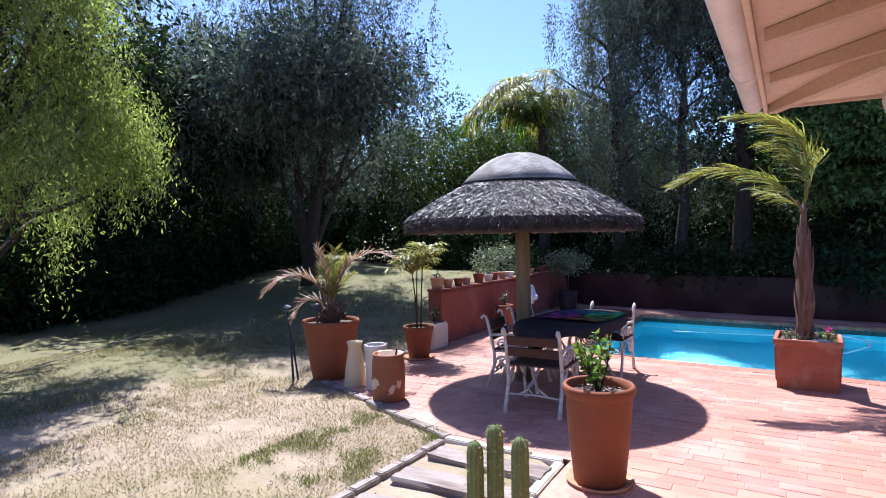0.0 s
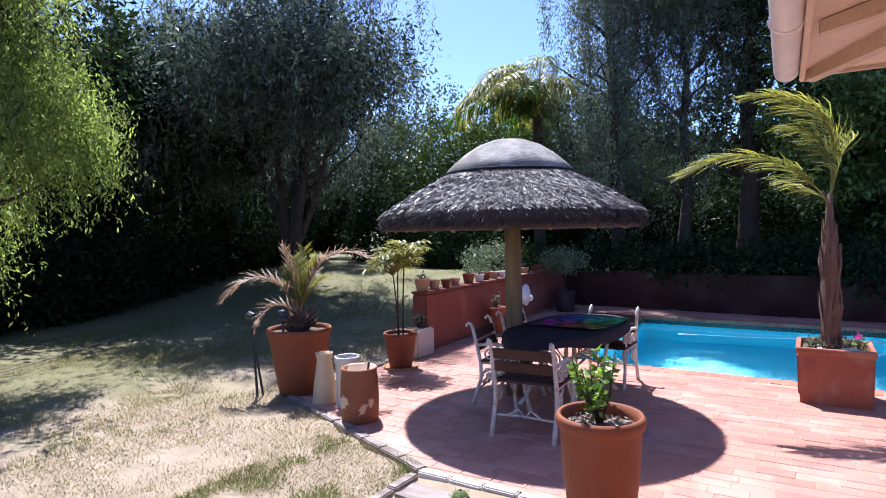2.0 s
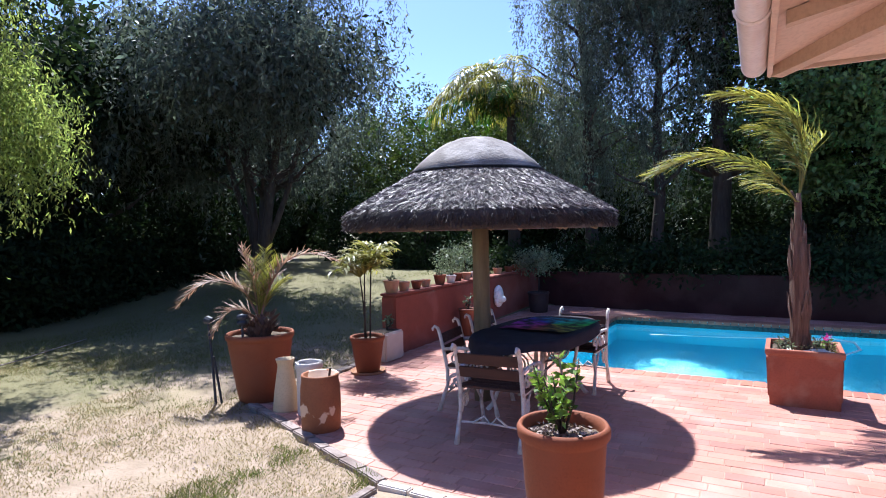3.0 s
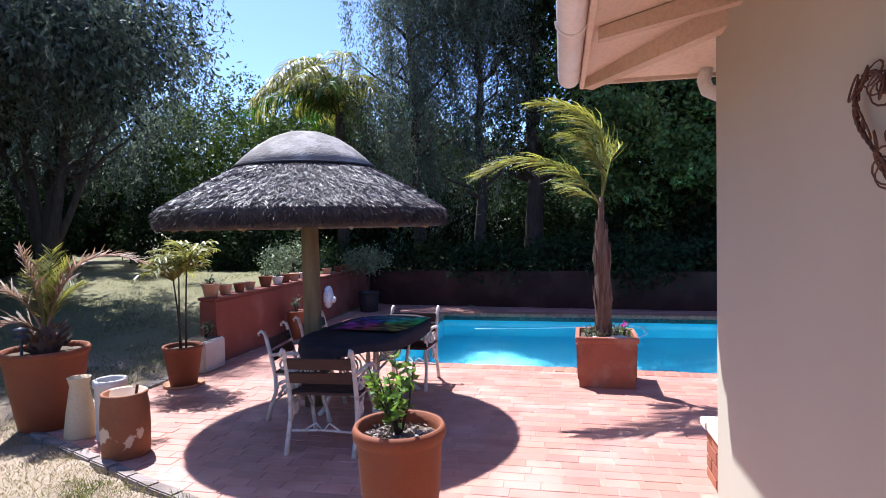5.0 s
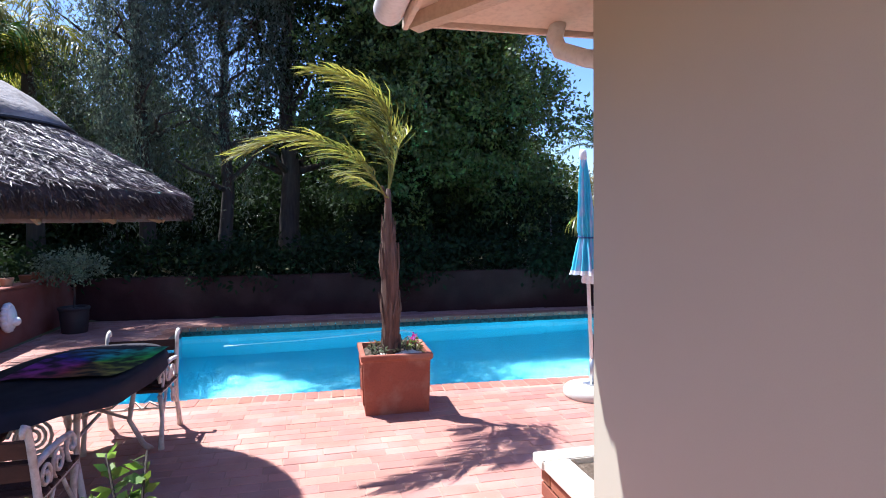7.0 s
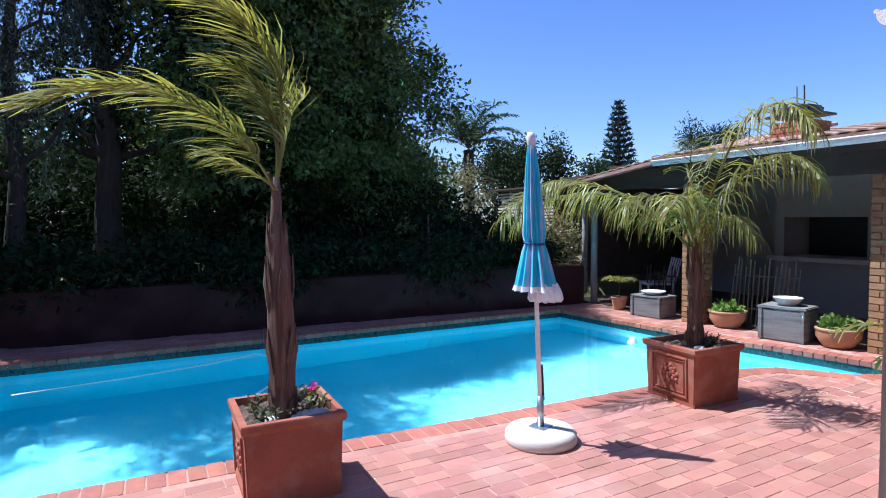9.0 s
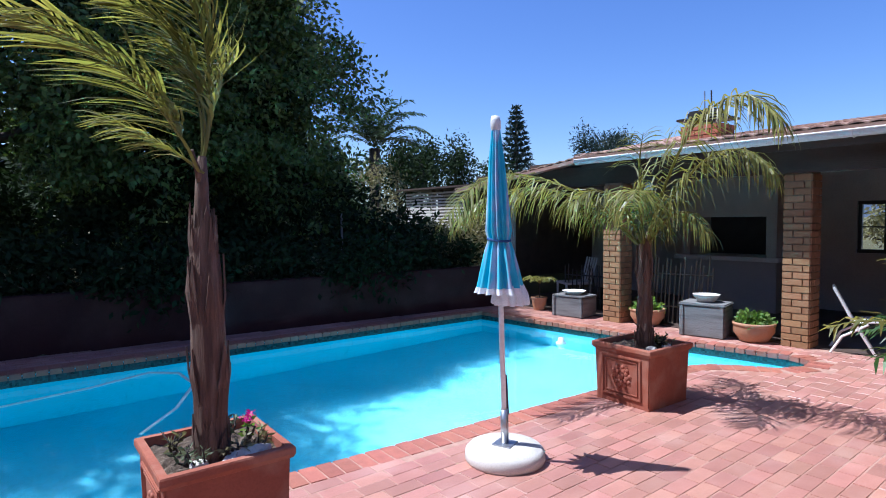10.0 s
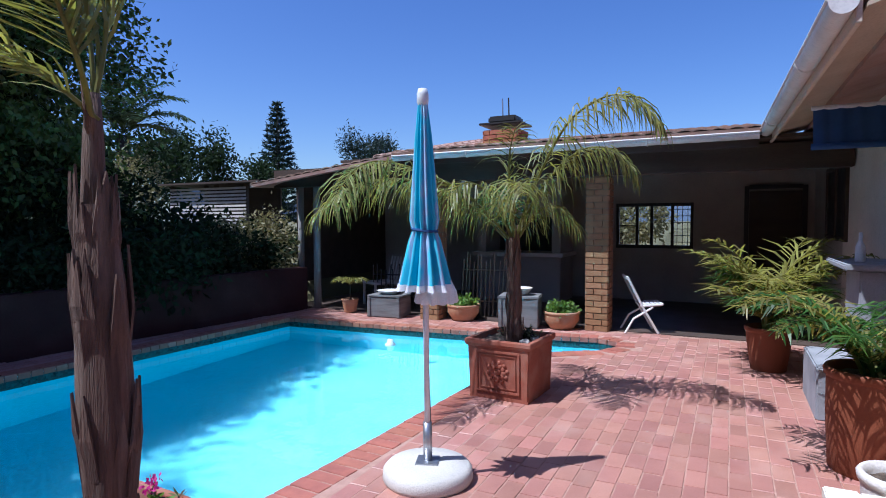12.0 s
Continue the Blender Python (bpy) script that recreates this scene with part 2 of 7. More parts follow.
def ground_material():
    """Sandy soil near the paving, thin low turf further off, in ragged patches."""
    m = material("lawn_soil", (0.31, 0.235, 0.17), (0.235, 0.175, 0.12), 4.5, 0.95, 0.6, 38, stain=(0.20, 0.165, 0.085), stain_scale=0.8, stain_amount=0.6, speckle=0.6)
    N, L = m.node_tree.nodes, m.node_tree.links
    geo, sep, patch = N.new("ShaderNodeNewGeometry"), N.new("ShaderNodeSeparateXYZ"), N.new("ShaderNodeTexNoise")
    L.new(geo.outputs["Position"], sep.inputs[0])
    L.new(geo.outputs["Position"], patch.inputs["Vector"])
    patch.inputs["Scale"].default_value, patch.inputs["Detail"].default_value = 2.2, 8.0
    turf = None
    for axis, lo, hi in ((0, -4.9, -7.4), (1, 6.0, 8.0)):
        r = N.new("ShaderNodeMapRange")
        r.inputs[1].default_value, r.inputs[2].default_value = lo, hi
        L.new(sep.outputs[axis], r.inputs[0])
        if turf is None:
            turf = r.outputs[0]
        else:
            most = N.new("ShaderNodeMath")
            most.operation = "MAXIMUM"
            L.new(turf, most.inputs[0])
            L.new(r.outputs[0], most.inputs[1])
            turf = most.outputs[0]
    spread = N.new("ShaderNodeMath")
    spread.operation = "MULTIPLY_ADD"
    spread.inputs[1].default_value = 0.9
    L.new(turf, spread.inputs[0])
    L.new(patch.outputs["Fac"], spread.inputs[2])
    cover = N.new("ShaderNodeMapRange")
    cover.inputs[1].default_value, cover.inputs[2].default_value, cover.inputs[4].default_value = 0.72, 1.02, 0.9
    L.new(spread.outputs[0], cover.inputs[0])
    mix = N.new("ShaderNodeMix")
    mix.data_type = "RGBA"
    bsdf = N["Principled BSDF"]
    L.new(cover.outputs[0], mix.inputs[0])
    L.new(bsdf.inputs["Base Color"].links[0].from_socket, mix.inputs[6])
    mix.inputs[7].default_value = (0.125, 0.115, 0.048, 1)
    L.new(mix.outputs[2], bsdf.inputs["Base Color"])
    return m


LAWN = ground_material()


def water_material():
    m = bpy.data.materials.new("pool_water")
    m.use_nodes = True
    N, L = m.node_tree.nodes, m.node_tree.links
    b = N["Principled BSDF"]
    b.inputs["Base Color"].default_value = (0.76, 0.94, 0.98, 1)
    b.inputs["Roughness"].default_value = 0.0
    b.inputs["IOR"].default_value = 1.33
    b.inputs["Transmission Weight"].default_value = 1.0
    geo = N.new("ShaderNodeNewGeometry")
    n = N.new("ShaderNodeTexNoise")
    n.inputs["Scale"].default_value, n.inputs["Detail"].default_value = 3.0, 3.0
    L.new(geo.outputs["Position"], n.inputs["Vector"])
    bp = N.new("ShaderNodeBump")
    bp.inputs["Strength"].default_value, bp.inputs["Distance"].default_value = 0.12, 0.03
    L.new(n.outputs["Fac"], bp.inputs["Height"])
    L.new(bp.outputs[0], b.inputs["Normal"])
    return m


WATER = water_material()


def mosaic_material():
    """Small dark green tiles at the waterline."""
    m = material("mosaic_tile", (0.03, 0.10, 0.10), (0.015, 0.045, 0.05), 22, 0.3, 0.1, 90)
    N, L = m.node_tree.nodes, m.node_tree.links
    b = N["Principled BSDF"]
    geo = N.new("ShaderNodeNewGeometry")
    v = N.new("ShaderNodeTexVoronoi")
    v.inputs["Scale"].default_value = 42
    v.distance = "CHEBYCHEV"
    v.inputs["Randomness"].default_value = 0.0
    L.new(geo.outputs["Position"], v.inputs["Vector"])
    r = N.new("ShaderNodeValToRGB")
    r.color_ramp.elements[0].color, r.color_ramp.elements[1].color = (0.006, 0.016, 0.018, 1), (0.035, 0.12, 0.115, 1)
    L.new(v.outputs["Color"], r.inputs[0])
    L.new(r.outputs[0], b.inputs["Base Color"])
    return m


MOSAIC = mosaic_material()


def glass_material():
    m = bpy.data.materials.new("window_glass")
    m.use_nodes = True
    b = m.node_tree.nodes["Principled BSDF"]
    b.inputs["Base Color"].default_value = (0.9, 0.95, 0.95, 1)
    b.inputs["Roughness"].default_value, b.inputs["IOR"].default_value = 0.02, 1.45
    b.inputs["Transmission Weight"].default_value = 1.0
    return m


GLASS = glass_material()


def rainbow_material():
    """Tie-dyed cloth: a hue that runs round the cloth's middle."""
    m = bpy.data.materials.new("rainbow_cloth")
    m.use_nodes = True
    N, L = m.node_tree.nodes, m.node_tree.links
    tc, sep, at = N.new("ShaderNodeTexCoord"), N.new("ShaderNodeSeparateXYZ"), N.new("ShaderNodeMath")
    at.operation = "ARCTAN2"
    L.new(tc.outputs["Object"], sep.inputs[0])
    L.new(sep.outputs[1], at.inputs[0])
    L.new(sep.outputs[0], at.inputs[1])
    r = N.new("ShaderNodeMapRange")
    r.inputs[1].default_value, r.inputs[2].default_value = -3.2, 3.2
    L.new(at.outputs[0], r.inputs[0])
    c = N.new("ShaderNodeCombineColor")
    c.mode = "HSV"
    c.inputs[1].default_value = 0.9
    blot, val = N.new("ShaderNodeTexNoise"), N.new("ShaderNodeMapRange")
    blot.inputs["Scale"].default_value = 9.0
    L.new(tc.outputs["Object"], blot.inputs["Vector"])
    val.inputs[1].default_value, val.inputs[2].default_value, val.inputs[3].default_value, val.inputs[4].default_value = 0.40, 0.68, 0.03, 0.5
    L.new(blot.outputs["Fac"], val.inputs[0])
    L.new(val.outputs[0], c.inputs[2])
    L.new(r.outputs[0], c.inputs[0])
    L.new(c.outputs[0], N["Principled BSDF"].inputs["Base Color"])
    N["Principled BSDF"].inputs["Roughness"].default_value = 0.9
    return m


RAINBOW = rainbow_material()


def umbrella_material():
    """Faded turquoise cloth with paler and mauve stripes round the pole."""
    m = bpy.data.materials.new("umbrella_cloth")
    m.use_nodes = True
    N, L = m.node_tree.nodes, m.node_tree.links
    tc = N.new("ShaderNodeTexCoord")
    sep, at = N.new("ShaderNodeSeparateXYZ"), N.new("ShaderNodeMath")
    at.operation = "ARCTAN2"
    L.new(tc.outputs["Object"], sep.inputs[0])
    L.new(sep.outputs[1], at.inputs[0])
    L.new(sep.outputs[0], at.inputs[1])
    mu = N.new("ShaderNodeMath")
    mu.operation, mu.inputs[1].default_value = "MULTIPLY", 11.0
    L.new(at.outputs[0], mu.inputs[0])
    sn = N.new("ShaderNodeMath")
    sn.operation = "SINE"
    L.new(mu.outputs[0], sn.inputs[0])
    n = N.new("ShaderNodeTexNoise")
    n.inputs["Scale"].default_value = 7
    L.new(tc.outputs["Object"], n.inputs["Vector"])
    ad = N.new("ShaderNodeMath")
    ad.operation = "MULTIPLY_ADD"
    ad.inputs[1].default_value, ad.inputs[2].default_value = 0.28, 0.0
    L.new(sn.outputs[0], ad.inputs[0])
    su = N.new("ShaderNodeMath")
    su.operation = "ADD"
    L.new(ad.outputs[0], su.inputs[0])
    L.new(n.outputs["Fac"], su.inputs[1])
    r = N.new("ShaderNodeValToRGB")
    e = r.color_ramp.elements
    e[0].position, e[0].color = 0.15, (0.05, 0.42, 0.58, 1)
    e[1].position, e[1].color = 0.9, (0.42, 0.66, 0.76, 1)
    k = e.new(0.52)
    k.color = (0.09, 0.50, 0.65, 1)
    k = e.new(0.74)
    k.color = (0.34, 0.42, 0.60, 1)
    L.new(su.outputs[0], r.inputs[0])
    L.new(r.outputs[0], N["Principled BSDF"].inputs["Base Color"])
    N["Principled BSDF"].inputs["Roughness"].default_value = 0.85
    return m


UMBRELLA = umbrella_material()

# ---------------------------------------------------------------- mesh helpers
rng = np.random.default_rng(7)


def raw(name, verts, faces, mat, parent=None, smooth=False, label="", uvless=True):
    """One mesh object from vertex and face lists."""
    me = bpy.data.meshes.new(name)
    me.from_pydata([tuple(v) for v in verts], [], faces)
    me.materials.append(mat)
    if smooth:
        me.polygons.foreach_set("use_smooth", [True] * len(me.polygons))
    me.update()
    ob = new(name, me)
    if parent is not None:
        ob.parent = parent
    if label:
        tagged(ob, label)
    return ob


def part(name, bm, mat, parent=None, label="", smooth=False):
    """Links a bmesh as one mesh object, under a thing or a part."""
    me = bpy.data.meshes.new(name)
    bmesh.ops.recalc_face_normals(bm, faces=bm.faces)
    bm.to_mesh(me)
    bm.free()
    me.materials.append(mat)
    if smooth:
        me.polygons.foreach_set("use_smooth", [True] * len(me.polygons))
    ob = new(name, me)
    if parent is not None:
        ob.parent = parent
    if label:
        tagged(ob, label)
    return ob


def thing(name, at, label, category, group="", turn=0.0, kind=""):
    """An Empty at a thing's base, to parent its parts."""
    e = new(name)
    e.matrix_world = pose(*at, 0, 0, turn)
    return tagged(e, label, category, group, kind)


def bm_box(c, s, bevel=0.0, turn=0.0, bm=None):
    bm = bm or bmesh.new()
    m = pose(*c, 0, 0, turn) @ Matrix.Diagonal((*s, 1))
    made = bmesh.ops.create_cube(bm, size=1.0, matrix=m)
    if bevel:
        edges = list({e for v in made["verts"] for e in v.link_edges})
        bmesh.ops.bevel(bm, geom=edges, offset=bevel, segments=2, affect="EDGES")
    return bm


def lathe(profile, seg=32, wobble=0.0, seed=1):
    """A turned shape from (radius, height) pairs."""
    r = np.random.default_rng(seed)
    off = 1 + wobble * r.standard_normal(seg)
    V, F = [], []
    for radius, z in profile:
        for k in range(seg):
            a = 2 * math.pi * k / seg
            V.append((radius * off[k] * math.cos(a), radius * off[k] * math.sin(a), z))
    for i in range(len(profile) - 1):
        for k in range(seg):
            F.append((i * seg + k, i * seg + (k + 1) % seg, (i + 1) * seg + (k + 1) % seg, (i + 1) * seg + k))
    return V, F


def tube(points, radii, seg=8):
    """A tapered tube along points."""
    P = [Vector(p) for p in points]
    if not isinstance(radii, (list, tuple, np.ndarray)):
        radii = [radii] * len(P)
    V, F = [], []
    side = None
    for i, p in enumerate(P):
        d = (P[min(i + 1, len(P) - 1)] - P[max(i - 1, 0)]).normalized()
        if side is None:
            side = d.cross(Vector((0.13, 0.31, 1.0)) if abs(d.z) < 0.9 else Vector((1, 0.2, 0))).normalized()
        side = (side - d * side.dot(d)).normalized()
        up = d.cross(side)
        for k in range(seg):
            a = 2 * math.pi * k / seg
            V.append(tuple(p + radii[i] * (math.cos(a) * side + math.sin(a) * up)))
    for i in range(len(P) - 1):
        for k in range(seg):
            F.append((i * seg + k, i * seg + (k + 1) % seg, (i + 1) * seg + (k + 1) % seg, (i + 1) * seg + k))
    F.append(tuple(range(seg))[::-1])
    F.append(tuple(range((len(P) - 1) * seg, len(P) * seg)))
    return V, F


def joined(*lists):
    V, F = [], []
    for v, f in lists:
        n = len(V)
        V += list(v)
        F += [tuple(i + n for i in q) for q in f]
    return V, F


def quads(name, corners, mat, parent=None, label=""):
    """Many loose quads from an array (n, 4, 3)."""
    c = np.asarray(corners, np.float32)
    n = len(c)
    me = bpy.data.meshes.new(name)
    me.vertices.add(4 * n)
    me.vertices.foreach_set("co", c.reshape(-1))
    me.loops.add(4 * n)
    me.loops.foreach_set("vertex_index", np.arange(4 * n, dtype=np.int32))
    me.polygons.add(n)
    me.polygons.foreach_set("loop_start", np.arange(0, 4 * n, 4, dtype=np.int32))
    me.update(calc_edges=True)
    me.materials.append(mat)
    ob = new(name, me)
    if parent is not None:
        ob.parent = parent
    if label:
        tagged(ob, label)
    return ob


def unit(v):
    return v / np.maximum(np.linalg.norm(v, axis=-1, keepdims=True), 1e-9)


def leaf_quads(pos, way, length, width, r=rng):
    """Diamond leaves at pos along way."""
    n = len(pos)
    way = unit(way)
    side = unit(np.cross(way, r.standard_normal((n, 3))))
    length, width = np.broadcast_to(length, n)[:, None], np.broadcast_to(width, n)[:, None]
    a, b = pos, pos + way * length
    mid = pos + way * length * 0.45
    return np.stack([a, mid + side * width / 2, b, mid - side * width / 2], 1)


def clump_points(blobs, clusters, per, sigma, r=rng, shell=0.55, bough=1, reach=0.3):
    """Points in clumps that fill the outer part of ellipsoids (cx, cy, cz, rx, ry, rz); the clumps gather on boughs."""
    blobs = np.array(blobs, float)
    vol = blobs[:, 3] * blobs[:, 4] * blobs[:, 5]
    heads = max(1, clusters // bough)
    clusters = heads * bough
    pick = r.choice(len(blobs), heads, p=vol ** 0.75 / (vol ** 0.75).sum())
    d = unit(r.standard_normal((heads, 3)))
    rad = shell + (1 - shell) * r.random((heads, 1))
    c = blobs[pick, :3] + d * rad * blobs[pick, 3:]
    if bough > 1:
        c = np.repeat(c, bough, 0) + r.standard_normal((clusters, 3)) * reach * np.repeat(0.55 + 0.7 * r.random((heads, 1)), bough, 0)
        d = np.repeat(d, bough, 0)
    p = np.repeat(c, per, 0) + r.standard_normal((clusters * per, 3)) * np.asarray(sigma)
    return p, np.repeat(d, per, 0)


def crown(name, blobs, clusters, per, sigma, length, mat, parent, ratio=0.42, hang=0.3, seed=1, shell=0.55, bough=1, reach=0.3):
    r = np.random.default_rng(seed)
    p, out = clump_points(blobs, clusters, per, sigma, r, shell, bough, reach)
    way = out * 0.5 + r.standard_normal(p.shape) * 0.8 + np.array([0, 0, -hang])
    ln = length * (0.6 + 0.8 * r.random(len(p)))
    return quads(name, leaf_quads(p, way, ln, ln * ratio, r), mat, parent)


def weeping_crown(name, blobs, strands, per, drop, length, mat, parent, ratio=0.3, seed=1, sway=0.12, tassel=7, bough=8, reach=(0.34, 0.34, 0.30), thick=(0.085, 0.085, 0.12), shell=0.45):
    """Hanging strands of narrow leaves, gathered into tassels on separate boughs."""
    r = np.random.default_rng(seed)
    s, out = clump_points(blobs, strands // tassel, tassel, thick, r, shell, bough, np.array(reach))
    n = len(s)
    fall = drop * np.repeat(0.3 + 0.9 * r.random((n // tassel, 1)), tassel, 0) * (0.55 + 0.6 * r.random((n, 1)))
    t = np.sort(r.random((n, per)), 1)
    lean = r.standard_normal((n, 1, 2)) * sway
    p = np.zeros((n, per, 3))
    p[..., :2] = s[:, None, :2] + lean * t[..., None] ** 1.5 + r.standard_normal((n, per, 2)) * 0.03
    p[..., 2] = s[:, None, 2] - fall * t
    p = p.reshape(-1, 3)
    way = r.standard_normal(p.shape) * 0.55 + np.array([0, 0, -0.85])
    ln = length * (0.6 + 0.8 * r.random(len(p)))
    return quads(name, leaf_quads(p, way, ln, ln * ratio, r), mat, parent)


def limbs(base, top, count, spread, r0, seed, name, parent, mat=BARK):
    """A tapered, slightly crooked trunk and its limbs, one mesh."""
    r = random.Random(seed)
    b, t = Vector(base), Vector(top)

    def bent(a, c, k, wob):
        pts = []
        for i in range(k + 1):
            f = i / k
            q = a.lerp(c, f)
            if 0 < i:
                q = q + Vector((r.uniform(-wob, wob), r.uniform(-wob, wob), 0))
            pts.append(q)
        return pts

    trunk = bent(b, t, 7, 0.07)
    rad = [r0 * (1.25 if i == 0 else 1 - 0.75 * i / 7) for i in range(8)]
    sets = [tube(trunk, rad, 9)]
    for _ in range(count):
        f = r.uniform(0.3, 0.95)
        a = trunk[min(7, int(f * 7))]
        ang = r.uniform(0, 2 * math.pi)
        reach = spread * r.uniform(0.5, 1.0)
        c = a + Vector((math.cos(ang) * reach, math.sin(ang) * reach, reach * r.uniform(0.3, 1.1)))
        pts = bent(a, c, 5, 0.12)
        q = r0 * 0.42 * (1.1 - f * 0.5)
        sets.append(tube(pts, [q * (1 - 0.85 * i / 5) for i in range(6)], 6))
    return raw(name, *joined(*sets), mat, parent, True)


def frond_arrays(azimuth, rise, length, droop, pairs, leaflet, r, width=0.022, hang=0.55, wind=(0, 0, 0)):
    """A pinnate frond from the origin: the rachis tube, and leaflet quads (two to a leaflet)."""
    ca, sa = math.cos(azimuth), math.sin(azimuth)
    pts, ang, p = [], rise, Vector((0, 0, 0))
    steps = 14
    for i in range(steps + 1):
        pts.append(p.copy())
        a = ang - droop * (i / steps) ** 1.35
        p = p + Vector((ca * math.cos(a), sa * math.cos(a), math.sin(a))) * (length / steps)
    rach = tube(pts, [0.012 * (1 - 0.85 * i / steps) + 0.0015 for i in range(steps + 1)], 5)
    rows = []
    for k in range(pairs):
        f = 0.12 + 0.88 * (k + 0.5 * r.random()) / pairs
        i = min(steps - 1, int(f * steps))
        q = pts[i].lerp(pts[i + 1], f * steps - i)
        d = (pts[i + 1] - pts[i]).normalized()
        flat = Vector((-sa, ca, 0))
        for sgn in (-1, 1):
            ll = leaflet * (0.45 + 0.75 * math.sin(math.pi * min(1, f * 0.9 + 0.1))) * r.uniform(0.75, 1.15)
            w = ((flat * sgn * 0.85 + d * 0.6 + Vector((r.uniform(-.25, .25), r.uniform(-.25, .25), r.uniform(-.15, .3) - 0.45 * max(0.0, hang - 0.6)))) + Vector(wind) * 0.4).normalized()
            m = q + w * ll * 0.5
            e = m + (w * 0.8 + Vector(wind) + Vector((r.uniform(-.2, .2), r.uniform(-.2, .2), -hang * r.uniform(0.5, 1.7)))).normalized() * ll * 0.5
            s = w.cross(Vector((0, 0, 1))).normalized() * width * 0.5 + Vector((0, 0, 1)) * width * 0.25 * r.uniform(-1, 1)
            rows.append([q - s * 0.5, q + s * 0.5, m + s, m - s])
            rows.append([m - s, m + s, e + s * 0.12, e - s * 0.12])
    return rach, np.array([[tuple(v) for v in row] for row in rows])


def frond(parent, at, azimuth, rise, length, droop, pairs, leaflet, mat, seed, **kw):
    """A palm frond: the stalk and its leaflets in one mesh."""
    r = random.Random(seed)
    (V, F), Q = frond_arrays(radians(azimuth), radians(rise), length, radians(droop), pairs, leaflet, r, **kw)
    n = len(V)
    V = V + [tuple(v) for v in Q.reshape(-1, 3)]
    F = F + [tuple(range(n + 4 * i, n + 4 * i + 4)) for i in range(len(Q))]
    V = [(v[0] + at[0], v[1] + at[1], v[2] + at[2]) for v in V]
    return raw("frond", V, F, mat, parent)


def curve_through(ctrl, steps):
    """A smooth line through control points."""
    P = [Vector(p) for p in ctrl]
    P = [P[0] * 2 - P[1], *P, P[-1] * 2 - P[-2]]
    out = []
    for k in range(steps + 1):
        u = (len(P) - 3) * k / steps
        i = min(int(u), len(P) - 4)
        f = u - i
        a, b, c, d = P[i:i + 4]
        out.append(0.5 * (2 * b + (c - a) * f + (2 * a - 5 * b + 4 * c - d) * f * f + (3 * b - a - 3 * c + d) * f ** 3))
    return out


def arched_frond(parent, ctrl, pairs, leaflet, mat, seed, width=0.014, hang=0.6, wind=(0, 0, 0), bare=0.14, stalk=0.013, splay=0.75):
    """A pinnate frond along a curve: a tapered stalk, and narrow leaflets that leave it forwards and then droop or blow over."""
    r = random.Random(seed)
    steps = 22
    pts = curve_through(ctrl, steps)
    V, F = tube(pts, [stalk * (1 - 0.88 * i / steps) + 0.0012 for i in range(steps + 1)], 6)
    wind = Vector(wind)
    up = Vector((0, 0, 1))
    for k in range(pairs):
        f = bare + (0.985 - bare) * (k + 0.6 * r.random()) / pairs
        i = min(steps - 1, int(f * steps))
        q = pts[i].lerp(pts[i + 1], f * steps - i)
        d = (pts[i + 1] - pts[i]).normalized()
        flat = d.cross(up)
        flat = flat.normalized() if flat.length > 0.15 else Vector((0.8, 0.6, 0))
        lift = flat.cross(d)
        for sgn in (-1, 1):
            ll = leaflet * (0.5 + 0.62 * math.sin(math.pi * min(1.0, 0.16 + f * 0.80))) * r.uniform(0.7, 1.12)
            w = (flat * sgn * splay + d * r.uniform(0.45, 0.8) + lift * r.uniform(-0.1, 0.5) + wind * 0.35).normalized()
            pos, rows = q, []
            side = w.cross(up)
            side = (side.normalized() if side.length > 0.05 else flat) + up * r.uniform(-0.7, 0.7)
            side = side.normalized() * width * 0.5
            bend = hang * r.uniform(0.55, 1.35)
            for j, fat in enumerate((0.55, 1.0, 0.8, 0.1)):
                rows.append((pos - side * fat, pos + side * fat))
                w = (w + (wind * 0.45 - up * bend * 0.62) * (0.5 + 0.5 * j)).normalized()
                pos = pos + w * ll / 3
            n = len(V)
            V += [tuple(v) for row in rows for v in row]
            F += [(n + 2 * j, n + 2 * j + 1, n + 2 * j + 3, n + 2 * j + 2) for j in range(3)]
    return raw("frond", V, F, mat, parent)


# ---------------------------------------------------------------- plan


def smooth_step(a, b, v):
    f = np.clip((v - a) / (b - a), 0, 1)
    return f * f * (3 - 2 * f)


def back_line(x):
    """The line of the retaining wall behind the pool."""
    return 12.30 - 0.10 * x


def pool_outline():
    """The pool's inner edge, counter-clockwise from the near left corner."""
    return [(-2.45, 7.42), (0.0, 7.33), (2.0, 7.20), (4.0, 7.10), (5.1, 7.05), (5.45, 6.92), (5.68, 6.62), (5.86, 6.34), (6.15, 6.20),
            (6.45, 6.24), (6.56, 6.5), (6.45, 7.3), (6.32, 8.2), (6.22, 9.3), (6.12, 11.15), (2.0, 11.32), (-2.35, 11.45)]


POOL = pool_outline()


def inside(poly, x, y):
    hit = False
    for (x0, y0), (x1, y1) in zip(poly, poly[1:] + poly[:1]):
        if (y0 > y) != (y1 > y) and x < (x1 - x0) * (y - y0) / (y1 - y0) + x0:
            hit = not hit
    return hit


def edge_distance(poly, x, y):
    best = 9e9
    for (x0, y0), (x1, y1) in zip(poly, poly[1:] + poly[:1]):
        dx, dy = x1 - x0, y1 - y0
        f = max(0.0, min(1.0, ((x - x0) * dx + (y - y0) * dy) / (dx * dx + dy * dy)))
        best = min(best, math.hypot(x - x0 - f * dx, y - y0 - f * dy))
    return best


